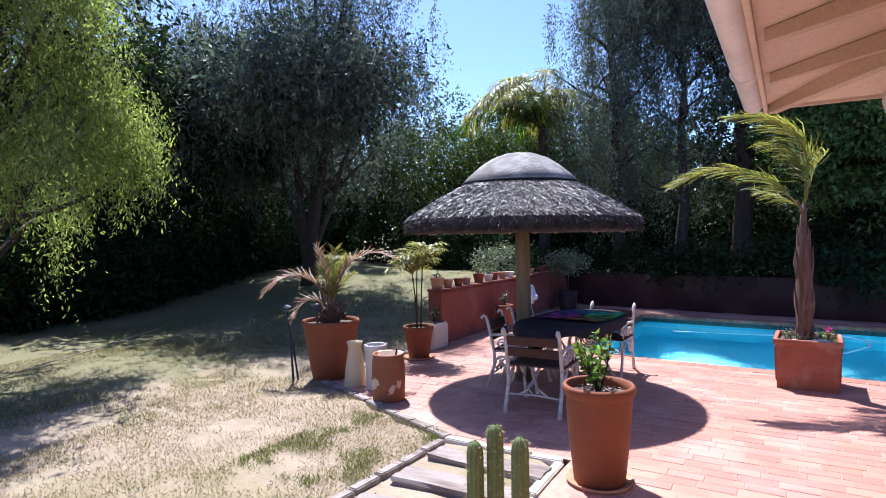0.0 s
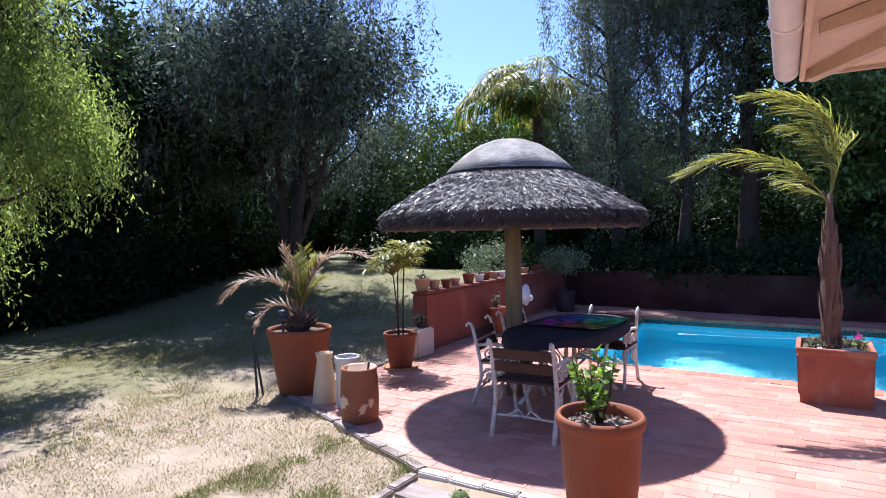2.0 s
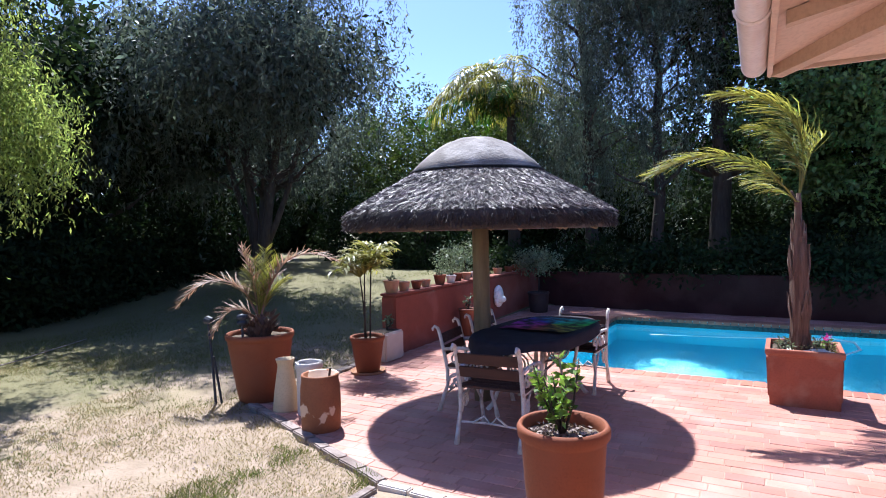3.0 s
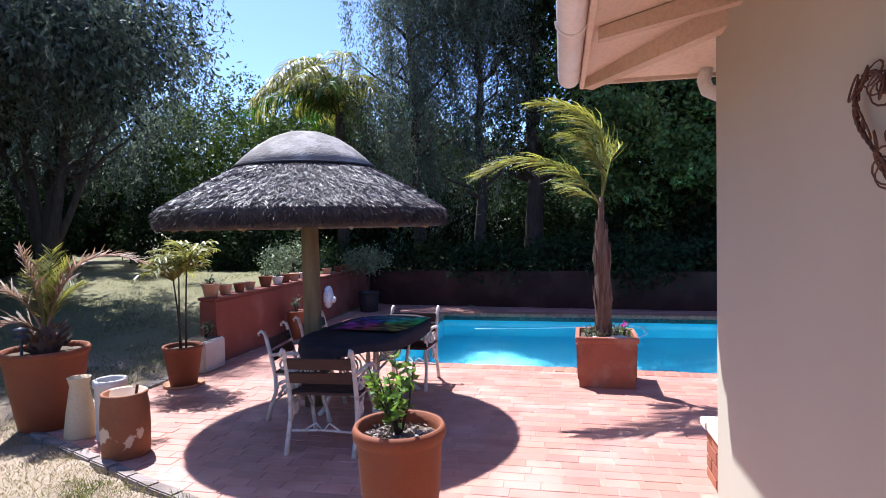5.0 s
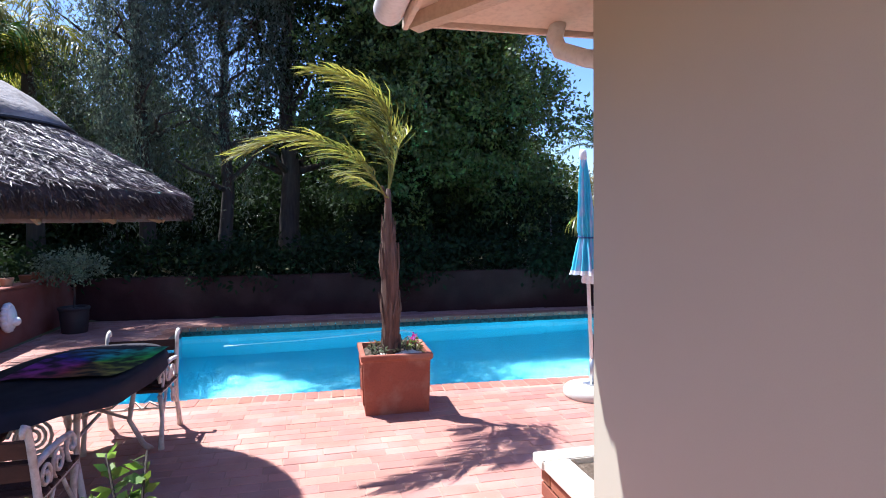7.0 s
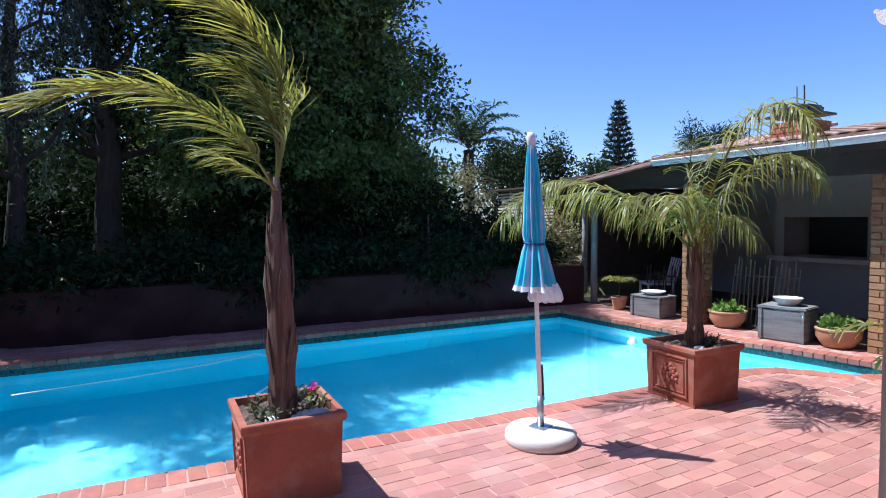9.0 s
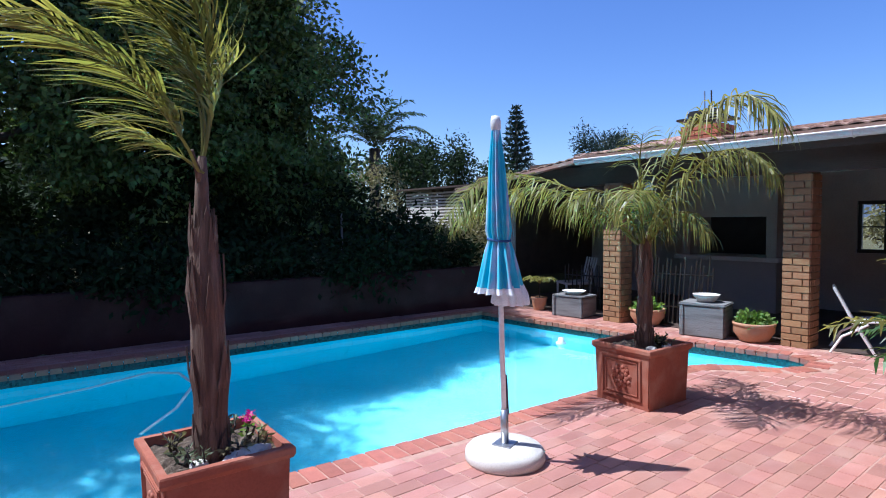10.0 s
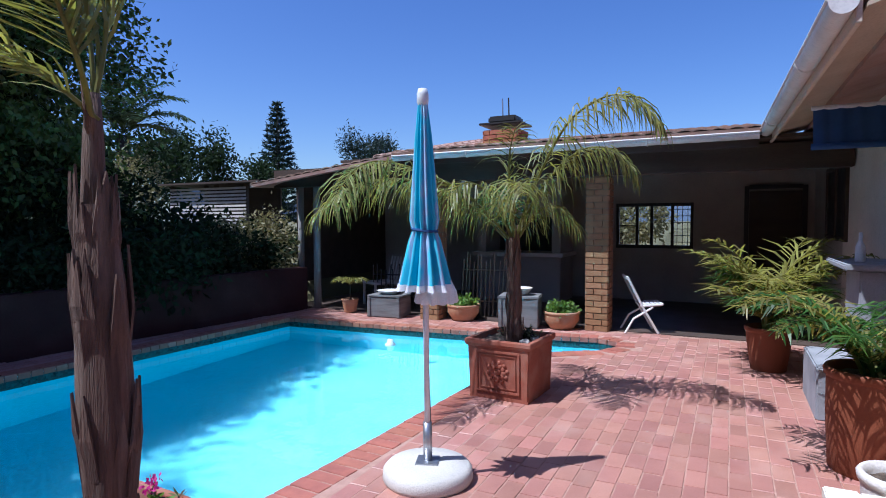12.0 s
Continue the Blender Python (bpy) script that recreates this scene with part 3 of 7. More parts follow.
def paved(x, y):
    """Whether the brick paving covers a place (the pool left aside)."""
    if x > 0.6 and y < 3.78:
        return False
    if x < -4.30 or y > back_line(x) - 0.1 or x > 7.2:
        return False
    if x < -2.2:
        return y > 3.72 + (-2.2 - x) * 0.43
    if x < -1.2:
        return y > 3.70
    return y > -5


def lawn_height(x, y):
    x, y = np.asarray(x, float), np.asarray(y, float)
    side = smooth_step(4.34, 4.46, -x) * smooth_step(5.6, 12.0, y)
    back = smooth_step(0.05, 0.16, y - (12.30 - 0.10 * x)) * (x > -4.6)
    far = smooth_step(12.0, 13.5, y) * ((x < -4.5) | (y > 12.4 - 0.10 * x))
    z = 0.70 * np.maximum(np.maximum(side, back), far) + 0.22 * smooth_step(6.5, 15, -x)
    return z


# ---------------------------------------------------------------- ground
fine = np.arange(-13, 12.01, 0.2)
xs = np.r_[-900, -300, -120, -60, -40, -30, -24, -20, -17, -15, fine, 13, 15, 18, 22, 28, 40, 60, 120, 300, 900]
ys = np.r_[-900, -300, -100, -40, -20, -12, -9, np.arange(-7, 16.01, 0.2), 17, 19, 22, 26, 32, 40, 60, 120, 300, 900]
V, F, index = [], [], {}


def ground_vertex(i, j):
    if (i, j) not in index:
        x, y = xs[i], ys[j]
        z = float(lawn_height(x, y))
        if abs(x) < 14 and abs(y) < 17:
            z += 0.025 * noise.noise((x * 0.9, y * 0.9, 0)) + 0.012 * noise.noise((x * 4, y * 4, 3))
        if paved(x, y) or (x > 0.5 and y < 12.2 and x < 13) or (x > -1.25 and y < 3.9 and x < 2):
            z = -0.07
        elif -2.6 < x < -1.1 and y < 3.8 or (-5 < x < -1.2 and y < 5.2):
            z -= 0.015
        index[i, j] = len(V)
        V.append((x, y, z))
    return index[i, j]


for i in range(len(xs) - 1):
    for j in range(len(ys) - 1):
        cx, cy = (xs[i] + xs[i + 1]) / 2, (ys[j] + ys[j + 1]) / 2
        if -2.75 < cx < 6.8 and 6.0 < cy < 11.7:
            continue
        F.append((ground_vertex(i, j), ground_vertex(i + 1, j), ground_vertex(i + 1, j + 1), ground_vertex(i, j + 1)))
ground = tagged(raw("ground", V, F, LAWN, None, True), "dry sandy lawn with patches of thin green grass", "ground", kind="structure")


def ring(poly, grow):
    """The outline moved outwards by grow."""
    out, n = [], len(poly)
    for k in range(n):
        p, a, b = Vector(poly[k]), Vector(poly[k - 1]), Vector(poly[(k + 1) % n])
        d1, d2 = (p - a).normalized(), (b - p).normalized()
        n1, n2 = Vector((d1.y, -d1.x)), Vector((d2.y, -d2.x))
        m = (n1 + n2).normalized()
        out.append(tuple(p + m * grow / max(0.4, m.dot(n1))))
    return out


# the pool: shell, waterline tiles, water
pool_bottom = [(x, y, -1.15 - 0.5 * float(smooth_step(5.5, -1.0, x))) for x, y in POOL]
n = len(POOL)
V = [(x, y, -0.02) for x, y in POOL] + pool_bottom
F = [(k, (k + 1) % n, n + (k + 1) % n, n + k) for k in range(n)] + [tuple(range(n, 2 * n))]
pool = tagged(raw("pool", V, F, POOL_PAINT), "swimming pool shell painted pale turquoise", "swimming pool", kind="structure")
inner = ring(POOL, -0.006)
V = [(x, y, -0.03) for x, y in inner] + [(x, y, -0.20) for x, y in inner]
band = raw("waterline_tile_band", V, [(k, (k + 1) % n, n + (k + 1) % n, n + k) for k in range(n)], MOSAIC, pool, label="dark green mosaic tiles at the waterline")
water = tagged(raw("water", [(x, y, -0.115) for x, y in POOL], [tuple(range(n))], WATER), "clear turquoise pool water with faint ripples", "water", kind="structure")
water.visible_shadow = False

# bed under the paving, with the pool's hole
outer = ring(POOL, 0.5)
V = [(x, y, 0.001) for x, y in POOL] + [(x, y, 0.001) for x, y in outer]
F = [(k, (k + 1) % n, n + (k + 1) % n, n + k) for k in range(n)]
pavement = tagged(raw("pavement", V, F, MORTAR), "red clay brick paving around the pool", "paving", kind="structure")
cells_v, cells_f = [], []
step = 0.1
for i in range(int((7.6 + 4.4) / step)):
    for j in range(int((13.0 + 5.0) / step)):
        x, y = -4.4 + (i + 0.5) * step, -5.0 + (j + 0.5) * step
        if not paved(x, y) or inside(POOL, x, y) or edge_distance(POOL, x, y) < 0.10:
            continue
        k = len(cells_v)
        cells_v += [(x - step / 2, y - step / 2, 0.0025), (x + step / 2, y - step / 2, 0.0025), (x + step / 2, y + step / 2, 0.0025), (x - step / 2, y + step / 2, 0.0025)]
        cells_f.append((k, k + 1, k + 2, k + 3))
raw("sand_bed", cells_v, cells_f, MORTAR, pavement)

# ---------------------------------------------------------------- walls of the garden


def wall_run(name, a, b, z0, z1, thick, mat, label, top=None):
    """A straight plastered wall with softened edges and, if asked, a coping."""
    a, b = Vector(a), Vector(b)
    mid, turn = (a + b) / 2, math.degrees(math.atan2(b.y - a.y, b.x - a.x))
    w = part(name, bm_box((mid.x, mid.y, (z0 + z1) / 2), ((b - a).length, thick, z1 - z0), 0.015, turn), mat)
    tagged(w, label, "wall", kind="structure")
    if top:
        part("coping", bm_box((mid.x, mid.y, z1 + 0.02), ((b - a).length + 0.02, thick + 0.03, 0.036), 0.01, turn), top, w)
    return w


wall_run("wall_garden", (-4.36, 7.02), (-4.36, back_line(-4.36) + 0.05), -0.1, 0.77, 0.22, RED_WALL, "low red-painted retaining wall with flower pots on top", RED_WALL)
wall_run("wall_back", (-4.24, back_line(-4.36) + 0.02), (7.0, back_line(7.0)), -0.1, 0.72, 0.22, BROWN_WALL, "low brown retaining wall behind the pool")

# ---------------------------------------------------------------- the house
tagged(part("wall_west", bm_box((0.72, -1.61, 1.3), (0.24, 10.78, 2.75), 0.012), PLASTER), "plain beige plastered house wall", "wall", kind="structure")
tagged(part("wall_north", bm_box((4.3, 3.66, 1.3), (6.9, 0.236, 2.74)), WHITE_PLASTER), "pale plastered house wall under the eave", "wall", kind="structure")
# same wall run as wall_north, continued in the plaster darkened for shade
tagged(part("wall_verandah_side", bm_box((9.2, 3.66, 1.25), (2.9, 0.236, 2.6)), SHADED_PLASTER), "plain verandah side wall in shade", "wall", kind="structure")
tagged(part("wall_south", bm_box((5.6, -6.9, 1.3), (10.0, 0.24, 2.75)), PLASTER), "plain back wall of the house", "wall", kind="structure")

EAVE_Z, SLOPE = 2.42, 0.27


def roof_slab(name, corners, thick, mat, label):
    """A sloping slab from its four lower corners."""
    c = [Vector(p) for p in corners]
    up = Vector((0, 0, thick))
    V = c + [p + up for p in c]
    return tagged(raw(name, V, [(3, 2, 1, 0), (4, 5, 6, 7), (0, 1, 5, 4), (1, 2, 6, 5), (2, 3, 7, 6), (3, 0, 4, 7)], mat), label, "roof", kind="structure")


def hip(d):
    return EAVE_Z + SLOPE * d


roof_slab("soffit_west", [(0.0, 4.22, hip(0)), (3.5, 0.72, hip(3.5)), (3.5, -7.2, hip(3.5)), (0.0, -7.2, hip(0))], 0.05, EAVE_PAINT, "boarded eave soffit painted beige")
roof_slab("soffit_corner", [(0.0, 4.222, hip(0)), (1.22, 4.222, hip(0)), (1.22, 3.0, hip(1.222)), (0.0, 4.22, hip(0))], 0.05, EAVE_PAINT, "boarded eave soffit at the hip painted beige")
roof_slab("soffit_north", [(2.4, 4.48, 2.46), (7.2, 4.60, 2.46), (7.2, 3.0, 2.46 + 0.27 * 1.6), (2.4, 3.0, 2.46 + 0.27 * 1.6)], 0.02, BEAM_PAINT, "eave soffit over the poolside wall")
E0, E1 = hip(0) + 0.075, hip(3.65) + 0.075
roof_slab("roof_house_west", [(-0.06, 4.27, E0), (-0.06, -7.3, E0), (3.6, -7.3, E1), (3.6, 0.61, E1)], 0.04, ROOF_TILE, "clay tiled slope of the house roof")
roof_slab("roof_house_north", [(-0.06, 4.272, E0), (3.6, 0.612, E1), (10.6, 0.612, E1), (10.6, 4.272, E0)], 0.04, ROOF_TILE, "clay tiled slope of the house roof above the pool")
roof_slab("roof_house_top", [(3.6, 0.61, E1), (3.6, -7.3, E1), (10.6, -7.3, E1), (10.6, 0.61, E1)], 0.04, ROOF_TILE, "top of the house roof")
roof_slab("roof_eave_north", [(2.42, 4.53, 2.486), (2.42, 3.9, 2.69), (7.0, 3.9, 2.69), (7.0, 4.64, 2.486)], 0.02, ROOF_TILE, "tiled eave over the poolside wall")

for k in range(13):
    y = 3.35 - 0.78 * k
    r = raw("rafter", [(0.03, y - 0.03, hip(0.03) - 0.055), (0.03, y + 0.03, hip(0.03) - 0.055), (0.03, y + 0.03, hip(0.03) - 0.004), (0.03, y - 0.03, hip(0.03) - 0.004),
                       (1.0, y - 0.03, hip(1.0) - 0.13), (1.0, y + 0.03, hip(1.0) - 0.13), (1.0, y + 0.03, hip(1.0) - 0.004), (1.0, y - 0.03, hip(1.0) - 0.004)],
            [(0, 1, 2, 3), (7, 6, 5, 4), (0, 4, 5, 1), (1, 5, 6, 2), (2, 6, 7, 3), (3, 7, 4, 0)], BEAM_PAINT)
    tagged(r, "beige painted roof rafter under the eave", "rafter", "eave rafters", "structure")
d = Vector((1, -1, 0)).normalized() * 0.035
s = Vector((d.y, -d.x, 0))
p0, p1 = Vector((0.02, 4.20, hip(0.02))), Vector((0.95, 3.27, hip(0.95)))
q = Vector((1, 1, 0)).normalized() * 0.035
V = [p0 - q - Vector((0, 0, .06)), p0 + q - Vector((0, 0, .06)), p0 + q, p0 - q, p1 - q - Vector((0, 0, .16)), p1 + q - Vector((0, 0, .16)), p1 + q, p1 - q]
tagged(raw("hip_rafter", V, [(0, 1, 2, 3), (7, 6, 5, 4), (0, 4, 5, 1), (1, 5, 6, 2), (2, 6, 7, 3), (3, 7, 4, 0)], BEAM_PAINT), "beige painted hip rafter at the eave corner", "rafter", kind="structure")
tagged(part("fascia_west", bm_box((-0.012, -1.5, 2.44), (0.024, 11.46, 0.13), 0.004), EAVE_PAINT), "painted fascia board behind the gutter", "trim", kind="structure")
tagged(part("fascia_corner", bm_box((0.60, 4.245, 2.45), (1.24, 0.026, 0.10), 0.004), EAVE_PAINT), "painted fascia board at the eave corner", "trim", kind="structure")
tagged(part("fascia_north", bm_box((4.7, 4.56, 2.48), (4.56, 0.026, 0.17), 0.004, 1.3), EAVE_PAINT), "painted fascia board over the poolside wall", "trim", kind="structure")


def gutter_run(name, a, b, radius, label):
    """A half-round gutter with a rolled front lip and closed ends."""
    a, b = Vector(a), Vector(b)
    along = (b - a).normalized()
    out = along.cross(Vector((0, 0, 1))).normalized()
    prof = []
    for k in range(13):
        t = math.pi * k / 12
        prof.append((math.cos(t) * radius, -math.sin(t) * radius))
    prof = [(prof[0][0], 0.012), *prof, (prof[-1][0], 0.012)]
    back = [(x * 0.94, z * 0.94 + (0.006 if z > 0 else 0)) for x, z in prof][::-1]
    loop = prof + back
    V = [tuple(e + out * x + Vector((0, 0, z))) for e in (a, b) for x, z in loop]
    m = len(loop)
    F = [(k, (k + 1) % m, m + (k + 1) % m, m + k) for k in range(m)]
    cap = len(V)
    for e in (a, b):
        V += [tuple(e + out * x + Vector((0, 0, z))) for x, z in prof]
    F += [tuple(range(cap, cap + len(prof))), tuple(range(cap + len(prof), cap + 2 * len(prof)))]
    g = tagged(raw(name, V, F, GUTTER, None, True), label, "gutter", kind="structure")
    for e in (a, b):
        lip = tube([e + out * radius + Vector((0, 0, 0.012)), e + out * radius + Vector((0, 0, 0.013)) + (b - a) * (0.5 if e == a else -0.5)], 0.011, 8)
        raw("gutter_lip", *lip, GUTTER, g)
    count = max(2, int((b - a).length / 1.8))
    for k in range(count):
        c = a + (b - a) * ((k + 0.5) / count)
        arc = [c + out * math.cos(t) * (radius + 0.004) + Vector((0, 0, -math.sin(t) * (radius + 0.004))) for t in np.linspace(0, math.pi, 9)]
        raw("gutter_bracket", *tube(arc, 0.008, 6), GUTTER, g)
    return g


gutter_run("gutter_west", (-0.085, -7.2, 2.44), (-0.085, 4.20, 2.44), 0.062, "white half-round gutter along the house eave")
gutter_run("gutter_north", (7.0, 4.685, 2.50), (2.40, 4.572, 2.50), 0.062, "white half-round gutter over the poolside wall")
gutter_run("gutter_verandah", (6.55, 9.5, 2.44), (6.55, 4.75, 2.46), 0.06, "white half-round gutter along the verandah roof")
down = tagged(new("downpipe"), "white gutter outlet and elbow at the eave", "downpipe", kind="structure")
raw("pipe", *tube([(0.66, 4.20, 2.44), (0.64, 4.195, 2.37), (0.65, 4.16, 2.31), (0.70, 4.02, 2.24), (0.76, 3.88, 2.19), (0.80, 3.84, 2.12), (0.82, 3.83, 2.0), (0.82, 3.83, 0.05)], 0.037, 12), GUTTER, down, True)

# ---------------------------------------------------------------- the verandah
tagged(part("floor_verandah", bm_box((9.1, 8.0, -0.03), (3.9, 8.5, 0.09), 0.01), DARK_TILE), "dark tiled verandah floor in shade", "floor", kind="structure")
W0, W1, H0, H1 = 5.62, 6.98, 0.98, 1.82
back = tagged(part("wall_verandah_back", bm_box((10.6, (3.55 + W0) / 2, 1.25), (0.22, W0 - 3.55, 2.7)), SHADED_PLASTER), "verandah back wall with a window", "wall", kind="structure")
part("wall_panel", bm_box((10.6, (W1 + 12.4) / 2, 1.25), (0.22, 12.4 - W1, 2.7)), SHADED_PLASTER, back)
part("wall_panel", bm_box((10.6, (W0 + W1) / 2, H0 / 2 - 0.05), (0.216, W1 - W0, H0 + 0.1)), SHADED_PLASTER, back)
part("wall_panel", bm_box((10.6, (W0 + W1) / 2, (H1 + 2.6) / 2), (0.216, W1 - W0, 2.6 - H1)), SHADED_PLASTER, back)
# added infill; its dark timber colour stands for the darkness at this end
tagged(part("wall_verandah_end", bm_box((9.1, 12.2, 1.12), (2.9, 0.16, 2.2)), DARK_WOOD), "dark infill wall added at the lean-to's end in place of shade", "wall", kind="structure")
win = tagged(new("window_1"), "dark framed window seen through the shaded verandah", "window", kind="structure")
for z in (H0 + 0.03, H1 - 0.03):
    part("window_frame", bm_box((10.6, (W0 + W1) / 2, z), (0.09, W1 - W0, 0.06), 0.004), FRAME_DARK, win)
for y in (W0 + 0.03, W0 + 0.36, W0 + 0.72, W0 + 0.98, W1 - 0.03):
    part("window_frame", bm_box((10.6, y, (H0 + H1) / 2), (0.085, 0.05, H1 - H0 - 0.12), 0.004), FRAME_DARK, win)
part("window_bar", bm_box((10.6, W0 + 1.16, (H0 + H1) / 2), (0.03, 0.32, 0.02)), FRAME_DARK, win)
for k in range(3):
    part("window_bar", bm_box((10.6, W0 + 0.10 + 0.09 * k, (H0 + H1) / 2), (0.012, 0.012, H1 - H0 - 0.12)), WHITE_PAINT, win)
for k in range(6):
    part("window_bar", bm_box((10.602, W0 + 0.19, H0 + 0.12 + 0.12 * k), (0.012, 0.29, 0.012)), WHITE_PAINT, win)
g = part("pane", bm_box((10.6, (W0 + W1) / 2, (H0 + H1) / 2), (0.008, W1 - W0 - 0.1, H1 - H0 - 0.1)), GLASS, win)
g.visible_shadow = False
door = tagged(new("door_1"), "dark panelled wooden door in the verandah wall", "door", kind="structure")
leaf = part("door_leaf", bm_box((10.46, 4.35, 1.0), (0.05, 0.78, 1.98), 0.004), DARK_WOOD, door)
for y, h in ((3.92, 2.08), (4.78, 2.08)):
    part("door_frame", bm_box((10.45, y, 1.04), (0.09, 0.07, h), 0.004), FRAME_DARK, door)
part("door_frame", bm_box((10.45, 4.35, 2.06), (0.09, 0.79, 0.07), 0.004), FRAME_DARK, door)
for z in (0.55, 1.45):
    part("door_panel", bm_box((10.425, 4.35, z), (0.03, 0.5, 0.62), 0.012), DARK_WOOD, leaf)
tagged(part("beam_verandah", bm_box((7.05, 8.0, 2.24), (0.16, 8.4, 0.3), 0.006), DARK_WOOD), "dark timber beam along the verandah front", "beam", kind="structure")
tagged(part("fascia_verandah", bm_box((6.63, 7.1, 2.40), (0.03, 4.7, 0.16), 0.004), DARK_WOOD), "dark timber fascia under the verandah gutter", "trim", kind="structure")
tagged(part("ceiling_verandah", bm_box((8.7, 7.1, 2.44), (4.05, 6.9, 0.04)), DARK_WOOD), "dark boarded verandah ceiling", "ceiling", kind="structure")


def tiled_roof(name, a, b, c, d, courses, per, label):
    """A tiled slope: a at one end of the eave, b at the other, c and d at the ridge above b and a."""
    a, b, c, d = (Vector(p) for p in (a, b, c, d))
    up = (b - a).cross(d - a).normalized()
    if up.z < 0:
        up = -up
    root = tagged(raw(name, [a, b, c, d, a - up * 0.05, b - up * 0.05, c - up * 0.05, d - up * 0.05],
                      [(0, 1, 2, 3), (4, 7, 6, 5), (0, 4, 5, 1), (1, 5, 6, 2), (2, 6, 7, 3), (3, 7, 4, 0)], ROOF_TILE), label, "roof", kind="structure")
    V, F = [], []
    for i in range(courses):
        lo, hi = i / courses, min(1.0, (i + 1.25) / courses)
        for k in range(per):
            for seg in range(4):
                u0, u1 = (k + seg / 4) / per, (k + (seg + 1) / 4) / per
                h0, h1 = (0.02 * math.sin(math.pi * s / 4) for s in (seg, seg + 1))
                pts = []
                for u, v, h in ((u0, lo, h0 + 0.018), (u1, lo, h1 + 0.018), (u1, hi, h1 + 0.006), (u0, hi, h0 + 0.006)):
                    e, f = a.lerp(b, u), d.lerp(c, u)
                    pts.append(e.lerp(f, v) + up * h)
                n0 = len(V)
                V += pts + [pts[0] - up * 0.018, pts[1] - up * 0.018]
                F += [(n0, n0 + 1, n0 + 2, n0 + 3), (n0 + 4, n0 + 5, n0 + 1, n0)]
    raw("roof_tile", V, F, ROOF_TILE, root, False)["kind"] = "stuff"
    return root


tiled_roof("roof_verandah", (6.5, 9.5, 2.50), (6.5, 4.7, 2.52), (11.5, 4.7, 3.27), (11.5, 9.5, 3.25), 16, 26, "weathered clay tiled verandah roof")
tiled_roof("roof_lean_to", (6.5, 12.3, 2.12), (6.5, 9.5, 2.46), (11.5, 9.5, 3.20), (11.5, 12.3, 2.35), 16, 15, "weathered clay tiled lean-to roof")
tiled_roof("roof_hip", (8.6, 11.2, 2.74), (8.6, 8.9, 2.84), (11.4, 9.4, 3.36), (11.4, 10.6, 3.31), 8, 12, "low hipped clay tiled roof behind")

chim = thing("chimney", (8.6, 8.5, 2.63), "red brick chimney with a dark metal cowl", "chimney")
CHIM = chim
part("core", bm_box((0, 0, 0.12), (0.5, 0.6, 0.56)), WALL_JOINT, chim)
part("cowl", bm_box((0, 0, 0.50), (0.62, 0.74, 0.035), 0.008), FRAME_DARK, chim)
part("cowl_top", bm_box((0, 0, 0.58), (0.4, 0.5, 0.12), 0.03), FRAME_DARK, chim)
for y in (0.05, -0.06):
    raw("aerial_rod", *tube([(0, y, 0.6), (0, y + 0.01, 0.96)], 0.012, 6), CHROME if y > 0 else FRAME_DARK, chim)

fire = thing("fireplace", (9.85, 8.55, 0.0), "built-in plastered fireplace with a dark opening and shelf", "fireplace")
part("base", bm_box((0, 0, 0.42), (0.9, 1.6, 0.84), 0.01), SHADED_PLASTER, fire)
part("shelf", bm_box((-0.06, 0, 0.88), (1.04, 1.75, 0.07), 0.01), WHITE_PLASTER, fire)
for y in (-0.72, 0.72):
    part("cheek", bm_box((0, y, 1.25), (0.9, 0.16, 0.68)), SHADED_PLASTER, fire)
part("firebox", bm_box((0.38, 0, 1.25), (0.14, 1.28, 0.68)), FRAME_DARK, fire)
part("hood", bm_box((0, 0, 1.99), (0.9, 1.6, 0.82), 0.01), SHADED_PLASTER, fire)


def brick_pillar(at, size, height, mat, label, rows_from=0.0):
    """A square pillar of single bricks in running bond over a mortar core."""
    w, dth = size
    p = tagged(part("brick_pillar", bm_box((0, 0, height / 2), (w - 0.02, dth - 0.02, height)), WALL_JOINT), label, "pillar", "verandah pillars", "structure")
    p.location = at
    course, gap = 0.083, 0.011
    mesh_cache = {}
    for k in range(int(height / course)):
        z = (k + 0.5) * course
        for side in range(4):
            run, depth = (w, dth) if side % 2 == 0 else (dth, w)
            long = 0.222
            start = -run / 2 if (k + side) % 2 == 0 else -run / 2 - long / 2
            x = start
            while x < run / 2 - 0.02:
                x0, x1 = max(x, -run / 2), min(x + long, run / 2)
                if x1 - x0 > 0.03:
                    ln = round(x1 - x0 - gap, 3)
                    if ln not in mesh_cache:
                        bm = bm_box((0, 0, 0), (ln, 0.022, course - gap), 0.003)
                        me = bpy.data.meshes.new("brick")
                        bm.to_mesh(me)
                        bm.free()
                        me.materials.append(mat)
                        mesh_cache[ln] = me
                    b = new("brick", mesh_cache[ln])
                    b.parent = p
                    b.matrix_basis = pose(0, 0, 0, 0, 0, 90 * side) @ pose((x0 + x1) / 2, -depth / 2 + 0.004, z)
                x += long
    return p


# timber pole carrying the lean-to
post = thing("verandah_post", (7.17, 11.43, 0.0), "weathered grey pole carrying the lean-to roof", "post")
raw("pole", *tube([(0, 0, 0), (0, 0, 1.1), (0.01, 0, 2.3)], [0.065, 0.06, 0.055], 12), GREY_POLE, post, True)
post = thing("verandah_post", (7.55, 12.1, 0.0), "weathered grey pole at the shaded lean-to end", "post")
raw("pole", *tube([(0, 0, 0), (0, 0, 1.1), (0.01, 0, 2.25)], [0.06, 0.055, 0.055], 12), GREY_POLE, post, True)

